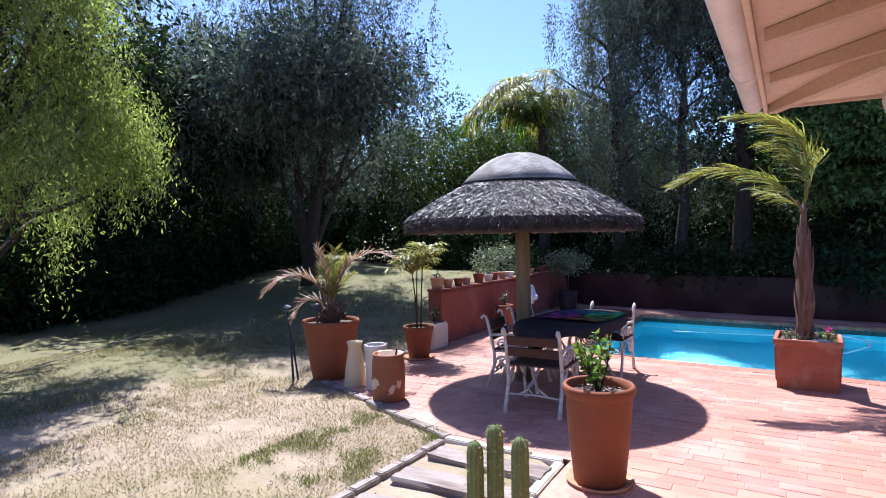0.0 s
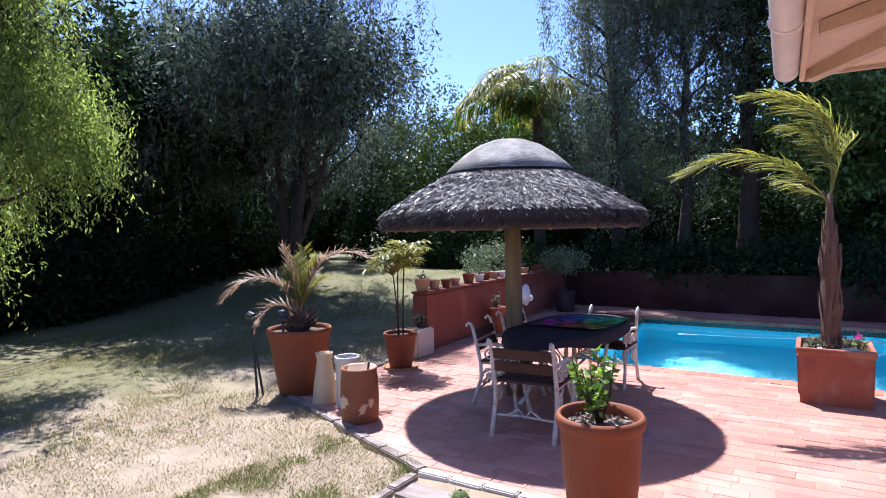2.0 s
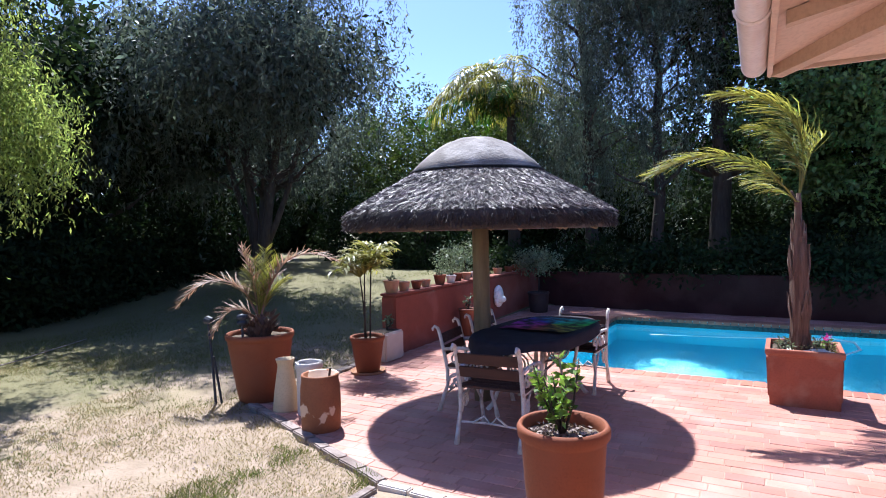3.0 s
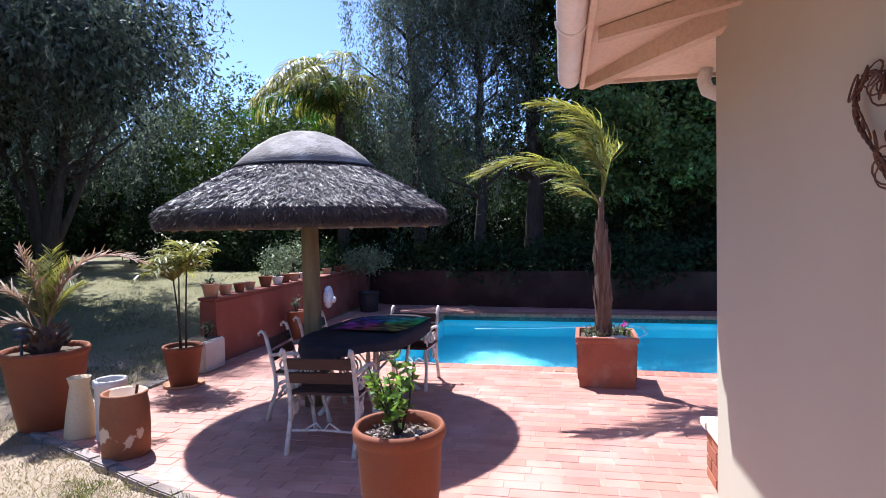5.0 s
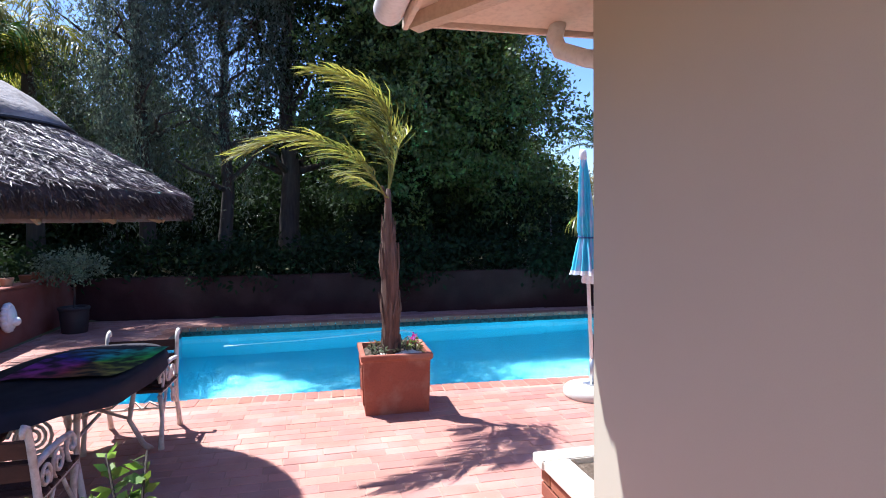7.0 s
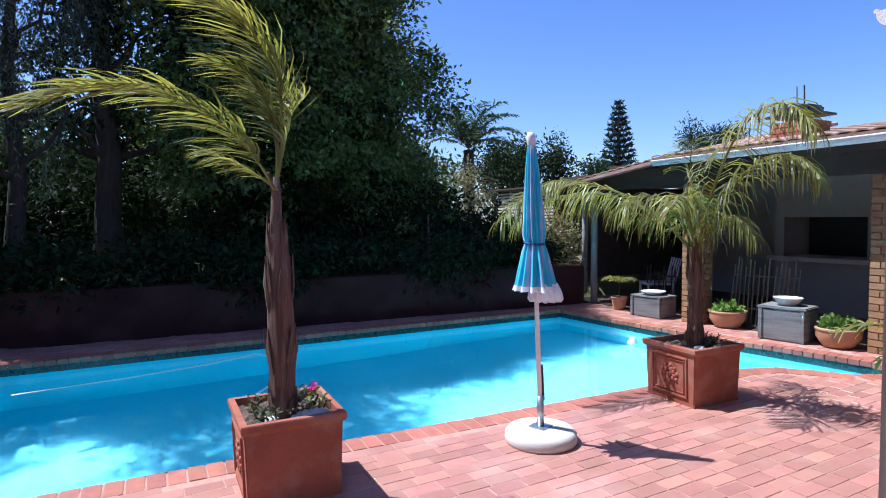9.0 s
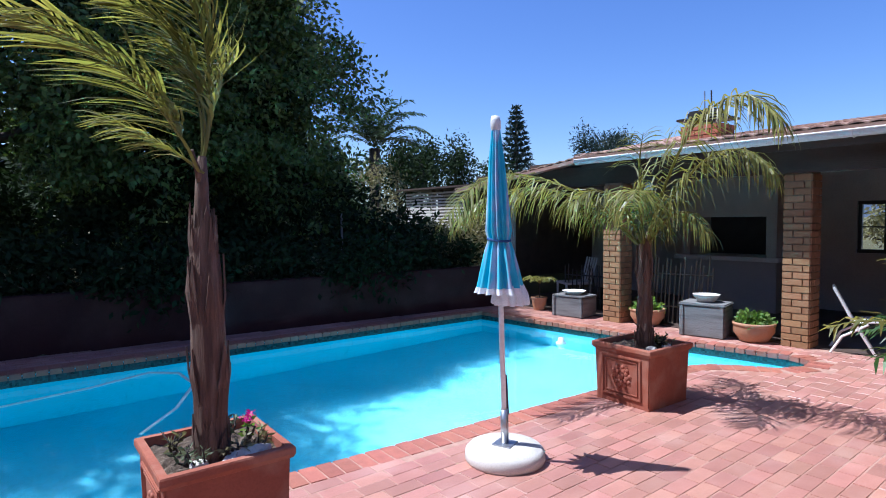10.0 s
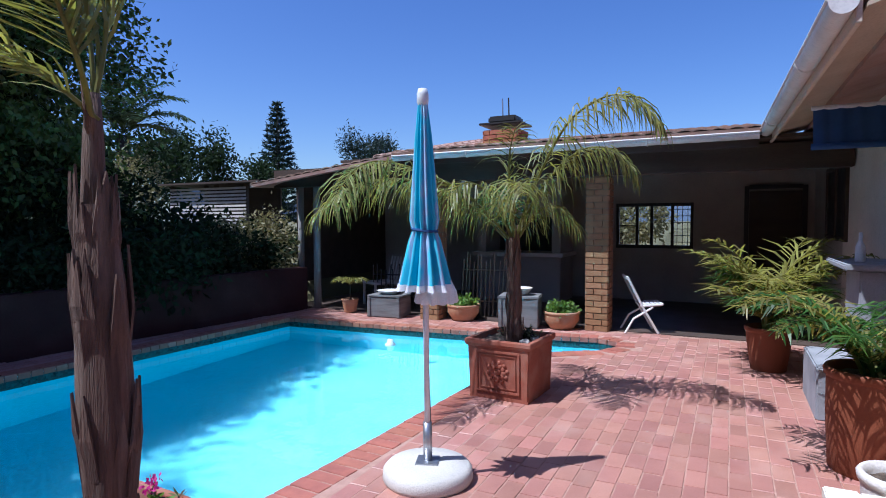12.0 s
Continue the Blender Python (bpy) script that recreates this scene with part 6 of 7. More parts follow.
# cactus by the path
cac = thing("cactus", (-0.95, 2.06, -0.02), "three-stemmed green columnar cactus with pale spines", "cactus")
for k, (x, y, h) in enumerate(((-0.06, 0.03, 0.77), (-0.135, -0.02, 0.70), (0.09, -0.04, 0.76))):
    V, F = [], []
    seg = 44
    zs = [0, 0.1, 0.3, 0.5, h - 0.06, h - 0.03, h - 0.01, h]
    for z in zs:
        base = 0.035 if z < h - 0.07 else 0.035 * math.sqrt(max(0.0, 1 - ((z - h + 0.06) / 0.061) ** 2))
        for q in range(seg):
            a = 2 * math.pi * q / seg
            rad = base * (1 + 0.1 * math.cos(11 * a))
            V.append((x + rad * math.cos(a), y + rad * math.sin(a), z))
    for i in range(len(zs) - 1):
        F += [(i * seg + q, i * seg + (q + 1) % seg, (i + 1) * seg + (q + 1) % seg, (i + 1) * seg + q) for q in range(seg)]
    raw("stem", V, F, CACTUS, cac, True)
    r2 = np.random.default_rng(30 + k)
    n = 700
    zz = h * (0.25 + 0.75 * r2.random(n))
    a = 2 * math.pi * np.round(r2.random(n) * 11) / 11
    rad = np.where(zz < h - 0.06, 0.038, 0.038 * np.sqrt(np.clip(1 - ((zz - h + 0.06) / 0.061) ** 2, 0, 1)))
    P = np.stack([x + rad * np.cos(a), y + rad * np.sin(a), zz], 1)
    spines = quads("spine_cover", leaf_quads(P, np.stack([np.cos(a), np.sin(a), r2.random(n) * 0.6], 1) + r2.standard_normal((n, 3)) * 0.5, 0.018, 0.0018, r2), SPINE, cac)
    tagged(spines, kind="stuff")

# ---------------------------------------------------------------- verandah furniture


def folding_chair():
    c = thing("folding_chair", (7.26, 6.10, 0.015), "white folding garden chair standing at the verandah's edge", "chair", turn=-72)
    for y in (-0.21, 0.21):
        raw("back_leg", *tube([(0.24, y, 0), (0.0, y, 0.42), (-0.22, y, 0.86)], 0.019, 8), WHITE_PAINT, c)
        raw("front_leg", *tube([(-0.24, y, 0), (-0.12, y, 0.22), (0.06, y, 0.33), (0.16, y, 0.40)], 0.017, 8), WHITE_PAINT, c)
        raw("seat_rail", *tube([(-0.02, y, 0.41), (0.3, y, 0.44)], 0.017, 8), WHITE_PAINT, c)
    for k in range(6):
        part("seat_slat", bm_box((0.0 + 0.058 * k, 0, 0.425 + 0.005 * k), (0.045, 0.44, 0.014), 0.003), WHITE_PAINT, c)
    for k in range(6):
        part("back_slat", bm_box((-0.04 - 0.034 * k, 0, 0.5 + 0.066 * k), (0.016, 0.42, 0.045), 0.003), WHITE_PAINT, c)
    return c


folding_chair().scale = (0.87, 0.87, 0.87)


def trunk_box(at, size, turn, mat, label):
    """An old box with corner battens and a lid."""
    t = thing("wooden_chest", at, label, "chest", turn=turn)
    w, d, h = size
    body = part("body", bm_box((0, 0, h * 0.46), (w, d, h * 0.92), 0.012), mat, t)
    part("lid", bm_box((0, 0, h * 0.955), (w + 0.02, d + 0.02, h * 0.09), 0.012), mat, t)
    for x in (-w / 2 + 0.03, w / 2 - 0.03):
        part("batten", bm_box((x, -d / 2 - 0.008, h * 0.46), (0.05, 0.016, h * 0.9), 0.004), mat, body)
    return t


trunk_box((6.98, 7.68, 0.01), (0.56, 0.42, 0.44), -80, WEATHERED_BOX, "weathered grey wooden chest standing on the verandah edge")
trunk_box((6.95, 9.84, 0.01), (0.56, 0.42, 0.34), -84, WEATHERED_BOX, "low weathered grey wooden chest near the pool's end")


def dish(at, r, h, mat, label):
    t = thing("wash_bowl", at, label, "bowl")
    raw("body", *lathe([(0, 0), (r * 0.6, 0), (r * 0.62, 0.012), (r * 0.9, h * 0.7), (r, h), (r * 1.03, h), (r * 0.97, h - 0.006), (r * 0.85, h * 0.65), (r * 0.5, 0.02), (0, 0.018)], 30), mat, t, True)


dish((6.98, 7.68, 0.452), 0.17, 0.10, WHITE_CLAY, "pale enamel bowl standing on the grey chest")
dish((6.95, 9.84, 0.352), 0.19, 0.06, WHITE_PAINT, "flat white dish standing on the low chest")
for at, sd in (((7.05, 7.10, 0.01), 1), ((7.1, 8.62, 0.01), 2)):
    q = pot("clay_bowl_planter", at, 0.24, 0.25, 0.17, TERRA_LIGHT, "wide terracotta bowl planted with low green leaves", "plant pot", soil=0.03, rim=0.03, belly=0.03, group="bowls on the verandah edge")
    crown("leaves", [(0, 0, 0.25, 0.2, 0.2, 0.07)], 46, 16, 0.035, 0.06, LEAF_POT, q, 0.7, seed=sd + 80)
small = pot("plant_pot", (6.99, 10.62, 0.01), 0.22, 0.14, 0.10, TERRA_LIGHT, "small terracotta pot with a little palm on the pool's edge", soil=0.03, rim=0.022)
raw("cane", *tube([(0, 0, 0.19), (0.01, 0, 0.5)], [0.012, 0.009], 6), BARK, small)
for k in range(9):
    frond(small, (0.01, 0, 0.46), 40 * k, 42, 0.34, 85, 12, 0.12, FROND, 800 + k, width=0.02, hang=0.4)


def rack(at, w, h, slats, turn, mat, label, lean=0.0):
    t = thing("bamboo_rack", at, label, "rack", "racks in the verandah", turn)
    rr = random.Random(int(w * 100) + slats)
    for k in range(slats):
        x = -w / 2 + w * k / (slats - 1)
        raw("cane", *tube([(x, 0, 0), (x + rr.uniform(-.03, .03), lean, h * rr.uniform(0.85, 1.05))], 0.011, 6), mat, t)
    for z in (h * 0.25, h * 0.75):
        raw("rail", *tube([(-w / 2, lean * z / h + 0.015, z), (w / 2, lean * z / h + 0.015, z)], 0.012, 6), mat, t)
    return t


rack((7.45, 8.35, 0.015), 0.9, 0.95, 15, -80, POST_WOOD, "leaning screen of thin bamboo canes in the verandah", 0.15)
rack((7.7, 10.0, 0.015), 1.2, 0.75, 16, -86, FRAME_DARK, "low dark iron rail screen in the verandah")


def slatted_chair(at, turn):
    c = thing("slatted_chair", at, "pale slatted garden chair in the dim verandah", "chair", turn=turn)
    for k in range(5):
        raw("back_slat", *tube([(-0.25 - 0.0, -0.2 + 0.1 * k, 0.4), (-0.36, -0.22 + 0.11 * k, 0.85)], 0.016, 6), WHITE_CLAY, c)
    part("seat", bm_box((0, 0, 0.4), (0.5, 0.5, 0.04), 0.008), WHITE_CLAY, c)
    for x in (-0.22, 0.22):
        for y in (-0.22, 0.22):
            raw("leg", *tube([(x, y, 0), (x, y, 0.4)], 0.022, 6), WHITE_CLAY, c)
    return c


slatted_chair((7.9, 10.6, 0.015), 150)
wl = thing("wall_lamp", (7.0, 8.55, 2.06), "small pale bulkhead lamp under the verandah beam", "lamp")
raw("shade", *tube([(0, 0, 0.03), (0, 0, -0.08)], [0.05, 0.07], 12), WHITE_PAINT, wl, True)

# ---------------------------------------------------------------- in the pool
hose = tagged(raw("pool_hose", *tube([(-1.6, 10.45, -0.13), (-0.6, 10.55, -0.125), (0.3, 10.75, -0.12), (0.9, 11.0, -0.12), (1.15, 10.75, -0.12), (1.15, 10.2, -0.12), (0.8, 9.5, -0.125), (0.4, 9.0, -0.13)], 0.018, 8), WHITE_PAINT, None, True), "white floating pool cleaner hose on the water", "hose")
cl = thing("pool_cleaner", (-0.35, 8.75, -1.62), "dark round pool cleaner on the pool floor", "pool cleaner")
raw("body", *lathe([(0, 0), (0.3, 0.0), (0.34, 0.04), (0.26, 0.12), (0.1, 0.16), (0, 0.17)], 28), RUBBER, cl, True)
fl = thing("pool_float", (5.56, 8.97, -0.16), "white floating chlorine dispenser on the water", "pool float")
raw("body", *lathe([(0, 0), (0.05, 0.0), (0.07, 0.03), (0.07, 0.06), (0.04, 0.08), (0.035, 0.12), (0, 0.125)], 20), WHITE_PAINT, fl, True)

hose = thing("garden_hose", (-8.1, 3.7, 0.0), "thin pale hose lying across the sandy lawn", "hose")
raw("body", *tube([(x, y, float(lawn_height(x - 8.1, y + 3.7)) + 0.035) for x, y in ((0.7, -1.3), (0.3, -0.6), (0.0, 0.0), (-0.2, 0.45), (-0.42, 0.95), (-0.75, 1.55), (-1.05, 2.15))], 0.008, 6), SLEEPER, hose, True)

# ---------------------------------------------------------------- path of sleepers and edging
rr = random.Random(4)
for k, y in enumerate((3.34, 2.92, 2.46, 2.0, 1.5)):
    bm = bmesh.new()
    bmesh.ops.create_cube(bm, size=1.0, matrix=pose(-1.68, y, 0.0, 0, 0, rr.uniform(-3, 3)) @ Matrix.Diagonal((0.86, 0.2, 0.07, 1)))
    bmesh.ops.subdivide_edges(bm, edges=bm.edges, cuts=3, use_grid_fill=True)
    for v in bm.verts:
        v.co += Vector((rr.uniform(-.008, .008), rr.uniform(-.01, .01), rr.uniform(-.006, .006)))
    tagged(part("sleeper", bm, SLEEPER), "weathered grey railway sleeper set in the sandy path", "sleeper", "sleepers in the path")


def kerb_line(a, b, count, mat, label, w=0.11, h=0.09):
    a, b = Vector(a), Vector(b)
    turn = math.degrees(math.atan2(b.y - a.y, b.x - a.x))
    ln = (b - a).length / count
    q = random.Random(int(100 * a.x))
    for k in range(count):
        c = a.lerp(b, (k + 0.5) / count)
        e = tagged(part("edging_block", bm_box((0, 0, 0), (ln - 0.012, w, h), 0.008), mat), label, "edging", "paving edge blocks")
        e.matrix_world = pose(c.x, c.y, -0.028 + q.uniform(-.006, .008), q.uniform(-2, 2), q.uniform(-1.5, 1.5), turn + q.uniform(-2, 2))


kerb_line((-4.34, 4.62), (-2.2, 3.70), 9, SLEEPER, "worn brick edging between paving and lawn", 0.09)
kerb_line((-2.2, 3.66), (-1.24, 3.64), 4, WHITE_CLAY, "pale brick edging at the end of the sleeper path", 0.07)
kerb_line((-1.24, 3.6), (-1.24, -1.0), 8, CONCRETE, "narrow pale concrete kerb beside the paving", 0.07)
kerb_line((-2.2, 3.6), (-2.3, 1.0), 10, SLEEPER, "worn brick edging beside the sleeper path", 0.07)
kerb_line((-4.36, 4.7), (-4.38, 6.95), 9, SLEEPER, "brick edging along the lawn's edge")

# ---------------------------------------------------------------- trees


def tree(name, at, label, category="tree", group=""):
    return thing(name, at, label, category, group)


t = tree("pepper_tree", (-8.65, 2.7, 0.05), "weeping pepper tree with bright green hanging foliage beside the lawn")
limbs((0, 0, -0.1), (0.3, 0.4, 3.8), 14, 2.2, 0.2, 3, "trunk", t)
PEPPER = [(0.3, 0.3, 4.3, 1.9, 1.9, 2.3), (1.15, 1.25, 4.4, 0.8, 0.9, 1.9), (1.45, 0.3, 2.9, 0.65, 0.9, 0.9), (1.35, 1.5, 3.3, 0.5, 0.5, 0.8), (0.3, -1.4, 3.6, 1.6, 1.3, 1.7), (0.9, 0.2, 5.6, 1.4, 1.6, 1.2)]
weeping_crown("leaves", PEPPER, 6600, 22, 0.85, 0.062, LEAF_PEPPER, t, 0.3, 41, tassel=9, bough=8, reach=(0.26, 0.26, 0.3), thick=(0.10, 0.10, 0.16), sway=0.2)
limbs((0.2, 0.2, 2.4), (1.5, 1.3, 4.4), 10, 0.9, 0.05, 23, "branch", t)
# dark leaf in the pepper's middle paints the crown's inner shade
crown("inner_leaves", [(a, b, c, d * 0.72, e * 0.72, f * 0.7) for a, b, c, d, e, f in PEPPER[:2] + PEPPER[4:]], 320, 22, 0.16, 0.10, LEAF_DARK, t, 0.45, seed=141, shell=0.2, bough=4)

t = tree("weeping_tree", (-9.3, 9.6, 0.7), "tall dark weeping tree with several thin limbs behind the lawn")
limbs((0, 0, -0.2), (0.3, 0.1, 6.4), 10, 1.6, 0.17, 5, "trunk", t)
for k, (a, b, c, q) in enumerate(((-1.4, 0.6, 6.2, 0.11), (1.6, -0.3, 6.5, 0.11), (-0.7, -0.4, 6.6, 0.09), (0.9, 0.4, 6.3, 0.09), (-2.3, 0.1, 5.6, 0.08), (2.2, 0.2, 5.2, 0.07))):
    limbs((0.03 * a, 0.03 * b, 0.15 + 0.08 * k), (a, b, c), 6, 1.0, q, 15 + k, "limb", t)
weeping_crown("leaves", [(0, 0, 5.6, 2.7, 2.5, 3.0), (1.5, 0.2, 4.6, 1.5, 1.5, 2.2), (-2.2, 0.3, 4.8, 2.2, 2.0, 2.3), (0, 0.4, 8.6, 2.4, 2.2, 2.0), (0.4, -1.2, 4.4, 1.8, 1.8, 1.4)], 5600, 20, 1.4, 0.072, LEAF_WEEP, t, 0.3, 42, tassel=6, bough=10, reach=(0.4, 0.4, 0.5))
# inner shade of the weeping crown, as darker leaf colour
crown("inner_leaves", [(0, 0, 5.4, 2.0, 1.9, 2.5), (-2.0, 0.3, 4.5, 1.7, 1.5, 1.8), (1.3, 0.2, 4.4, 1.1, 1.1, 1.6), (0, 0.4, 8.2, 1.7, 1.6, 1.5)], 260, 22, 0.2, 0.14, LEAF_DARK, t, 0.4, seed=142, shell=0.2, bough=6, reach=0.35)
crown("low_leaves", [(0.6, -1.6, 4.0, 2.0, 1.5, 0.9), (-1.8, -0.8, 4.0, 1.6, 1.5, 0.9), (1.6, -0.6, 4.0, 1.3, 1.4, 0.9)], 1300, 22, 0.2, 0.12, LEAF_WEEP, t, 0.35, hang=0.9, seed=144, shell=0.2, bough=6, reach=0.35)

t = tree("weeping_tree", (-15.0, 8.0, 0.8), "tall dark tree at the far side of the lawn")
limbs((0, 0, -0.2), (0.3, 0.1, 6.0), 12, 2.6, 0.22, 6, "trunk", t)
weeping_crown("leaves", [(0, 0, 5.2, 3.2, 3.0, 3.4), (0.5, -2.0, 4.2, 2.5, 2.5, 2.6)], 2500, 14, 1.6, 0.14, LEAF_WEEP, t, 0.28, 43)
t = tree("weeping_tree", (-14.0, 14.5, 0.8), "tall dark tree behind the lawn's far corner")
limbs((0, 0, -0.2), (0.3, 0.1, 6.0), 12, 2.6, 0.22, 7, "trunk", t)
weeping_crown("leaves", [(0, 0, 5.6, 3.4, 3.0, 3.6), (2.2, -0.5, 4.4, 2.2, 2.0, 2.4)], 2500, 14, 1.6, 0.14, LEAF_WEEP, t, 0.28, 44)

t = tree("leafy_tree", (-9.2, 16.8, 0.7), "round-crowned dense green tree behind the garden")
limbs((0, 0, -0.2), (0.2, 0.1, 3.6), 10, 2.0, 0.2, 8, "trunk", t)
crown("leaves", [(0, 0, 3.0, 2.6, 2.2, 2.3), (1.9, -0.3, 2.8, 1.8, 1.6, 2.2), (-2.0, 0.2, 3.2, 1.8, 1.6, 2.2)], 1600, 30, 0.13, 0.105, LEAF_GREEN, t, 0.5, seed=45, bough=7, reach=0.3)
t = tree("leafy_tree", (-5.6, 17.2, 0.7), "dense green tree behind the pool garden")
limbs((0, 0, -0.2), (0.2, 0.1, 3.6), 10, 1.8, 0.2, 9, "trunk", t)
crown("leaves", [(0, 0, 2.9, 2.4, 2.0, 2.4), (1.6, 0.1, 2.6, 1.6, 1.6, 2.0)], 1200, 30, 0.13, 0.105, LEAF_GREEN, t, 0.5, seed=46, bough=7, reach=0.3)

t = tree("queen_palm", (-5.05, 13.3, 0.45), "tall palm with arching yellow-green fronds behind the thatched shade", "palm tree")
raw("trunk", *tube([(0, 0, -0.1), (0.03, 0.02, 1.8), (0.0, 0.0, 3.5), (0, 0, 3.9)], [0.16, 0.13, 0.11, 0.08], 12), BARK, t, True)
for k in range(18):
    a = radians(210 + (k * 137.5 % 250) - 125)
    long, high = 1.25 + 0.4 * (k % 3), 0.62 + 0.18 * (k % 4)
    arched_frond(t, [(long * f * math.cos(a), long * f * math.sin(a), 3.7 + high * g) for f, g in ((0, 0), (0.22, 0.62), (0.55, 1.0), (0.85, 0.85), (1.15, 0.35))], 64, 0.62, FROND if k % 4 else FROND_DEEP, 900 + k, width=0.03, hang=1.1, bare=0.12, stalk=0.02)

t = tree("weeping_tree", (-3.3, 13.7, 0.7), "tall slender weeping tree with grey-green foliage beyond the pool")
limbs((0, 0, -0.2), (-0.2, -0.4, 9.0), 16, 1.5, 0.15, 10, "trunk", t)
weeping_crown("leaves", [(0, 0, 5.2, 1.4, 1.4, 3.2), (0.6, 0, 6.6, 1.5, 1.4, 1.6), (-0.5, -0.2, 3.6, 1.2, 1.2, 1.8)], 3900, 18, 1.5, 0.084, LEAF_WEEP, t, 0.26, 47, tassel=6, bough=9, reach=(0.28, 0.28, 0.5))
crown("upper_leaves", [(-0.75, -1.0, 9.2, 1.15, 1.05, 1.3), (0.5, -0.3, 9.2, 1.1, 1.0, 1.2)], 290, 22, 0.2, 0.14, LEAF_WEEP, t, 0.4, hang=0.8, seed=147, shell=0.25, bough=6, reach=0.35)
t = tree("weeping_tree", (-2.0, 14.0, 0.7), "second slender weeping tree beyond the pool")
limbs((0, 0, -0.2), (0.1, 0.1, 6.0), 12, 1.4, 0.15, 11, "trunk", t)
weeping_crown("leaves", [(0, 0, 5.4, 1.2, 1.2, 3.2), (0.2, 0, 6.6, 1.3, 1.3, 1.6)], 2600, 18, 1.4, 0.084, LEAF_WEEP, t, 0.26, 48, tassel=6, bough=9, reach=(0.28, 0.28, 0.5))
t = tree("young_tree", (-4.55, 15.6, 0.7), "thin young tree rising above the garden foliage")
limbs((0, 0, -0.2), (0.05, 0.1, 6.3), 14, 0.7, 0.06, 12, "trunk", t)
crown("leaves", [(0, 0, 5.6, 0.6, 0.6, 1.1)], 90, 16, 0.16, 0.09, LEAF_WEEP, t, 0.4, seed=49, shell=0.1)

t = tree("dark_tree", (-0.75, 14.6, 0.7), "tall dark tree with a bare fluted trunk beyond the pool")
limbs((0, 0, -0.2), (0.05, 0.1, 7.5), 14, 1.5, 0.24, 13, "trunk", t)
crown("leaves", [(-0.1, 0, 7.4, 1.4, 1.4, 2.6), (0.0, 0.1, 5.4, 0.9, 0.9, 1.5), (0.3, 0.2, 8.2, 1.6, 1.5, 1.6), (-0.3, 0.5, 3.2, 0.9, 0.9, 1.0)], 820, 26, 0.18, 0.14, LEAF_DARK, t, 0.45, seed=50)

t = tree("large_leafy_tree", (2.5, 14.8, 0.7), "large dense dark green tree overhanging the pool's far side")
limbs((0, 0, -0.2), (0.3, -0.2, 3.6), 16, 2.6, 0.26, 14, "trunk", t)
crown("leaves", [(-0.2, -0.2, 3.3, 2.8, 2.5, 2.6), (0.0, 0, 5.4, 2.2, 2.3, 2.2), (1.1, 0, 4.0, 1.42, 1.8, 2.3), (-1.6, -0.3, 4.4, 1.6, 1.7, 2.4), (0.8, -1.4, 2.6, 1.8, 1.3, 1.5), (-1.2, -1.3, 2.8, 1.6, 1.2, 1.5), (-0.2, 0.2, 7.4, 1.7, 1.8, 1.6)], 3000, 42, (0.13, 0.13, 0.09), 0.098, LEAF_GREEN, t, 0.5, seed=51, shell=0.62, bough=8, reach=0.32)
# darker leaf deep in the crown stands for its shaded interior
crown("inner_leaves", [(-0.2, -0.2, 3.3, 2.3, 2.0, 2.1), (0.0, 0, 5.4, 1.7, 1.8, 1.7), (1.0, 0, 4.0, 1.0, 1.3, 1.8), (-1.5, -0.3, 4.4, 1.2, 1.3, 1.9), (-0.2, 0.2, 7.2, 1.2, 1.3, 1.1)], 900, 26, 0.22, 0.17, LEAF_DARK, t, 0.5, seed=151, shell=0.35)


def shrub_mass(at, blobs, clusters, leaf, mat, label, seed, name="shrub", per=24, sigma=0.13):
    s = thing(name, at, label, "shrub")
    rr = random.Random(seed)
    raw("stem", *joined(*[tube([(rr.uniform(-.2, .2), rr.uniform(-.2, .2), -0.1), (rr.uniform(-.5, .5), rr.uniform(-.4, .4), blobs[0][2])], [0.04, 0.015], 6) for _ in range(6)]), BARK, s)
    crown("leaves", blobs, clusters, per, sigma, leaf, mat, s, 0.45, seed=seed)
    return s


# LEAF_DARK shrubs carry the shade of the trees above in their colour
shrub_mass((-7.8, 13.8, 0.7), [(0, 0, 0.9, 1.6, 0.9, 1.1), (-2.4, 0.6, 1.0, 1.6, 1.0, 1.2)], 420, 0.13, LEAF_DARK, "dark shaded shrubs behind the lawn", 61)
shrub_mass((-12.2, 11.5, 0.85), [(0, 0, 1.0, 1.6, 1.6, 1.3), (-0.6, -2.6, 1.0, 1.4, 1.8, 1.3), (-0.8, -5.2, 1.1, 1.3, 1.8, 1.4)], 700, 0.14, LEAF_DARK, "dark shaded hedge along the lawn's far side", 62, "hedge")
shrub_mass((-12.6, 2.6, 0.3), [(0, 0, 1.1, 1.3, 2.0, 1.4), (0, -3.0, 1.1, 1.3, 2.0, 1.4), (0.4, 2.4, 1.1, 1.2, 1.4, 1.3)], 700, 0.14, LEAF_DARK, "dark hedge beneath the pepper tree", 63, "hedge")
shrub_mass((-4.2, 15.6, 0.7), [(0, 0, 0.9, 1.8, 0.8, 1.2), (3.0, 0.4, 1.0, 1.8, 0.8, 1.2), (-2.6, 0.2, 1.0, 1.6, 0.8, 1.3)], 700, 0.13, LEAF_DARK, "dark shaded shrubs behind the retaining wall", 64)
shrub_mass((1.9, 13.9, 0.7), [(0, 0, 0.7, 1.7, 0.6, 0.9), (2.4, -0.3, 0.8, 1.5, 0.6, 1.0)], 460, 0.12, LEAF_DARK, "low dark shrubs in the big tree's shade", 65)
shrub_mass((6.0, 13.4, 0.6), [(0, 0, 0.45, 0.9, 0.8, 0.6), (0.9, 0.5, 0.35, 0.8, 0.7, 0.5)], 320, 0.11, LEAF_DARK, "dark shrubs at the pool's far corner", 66)
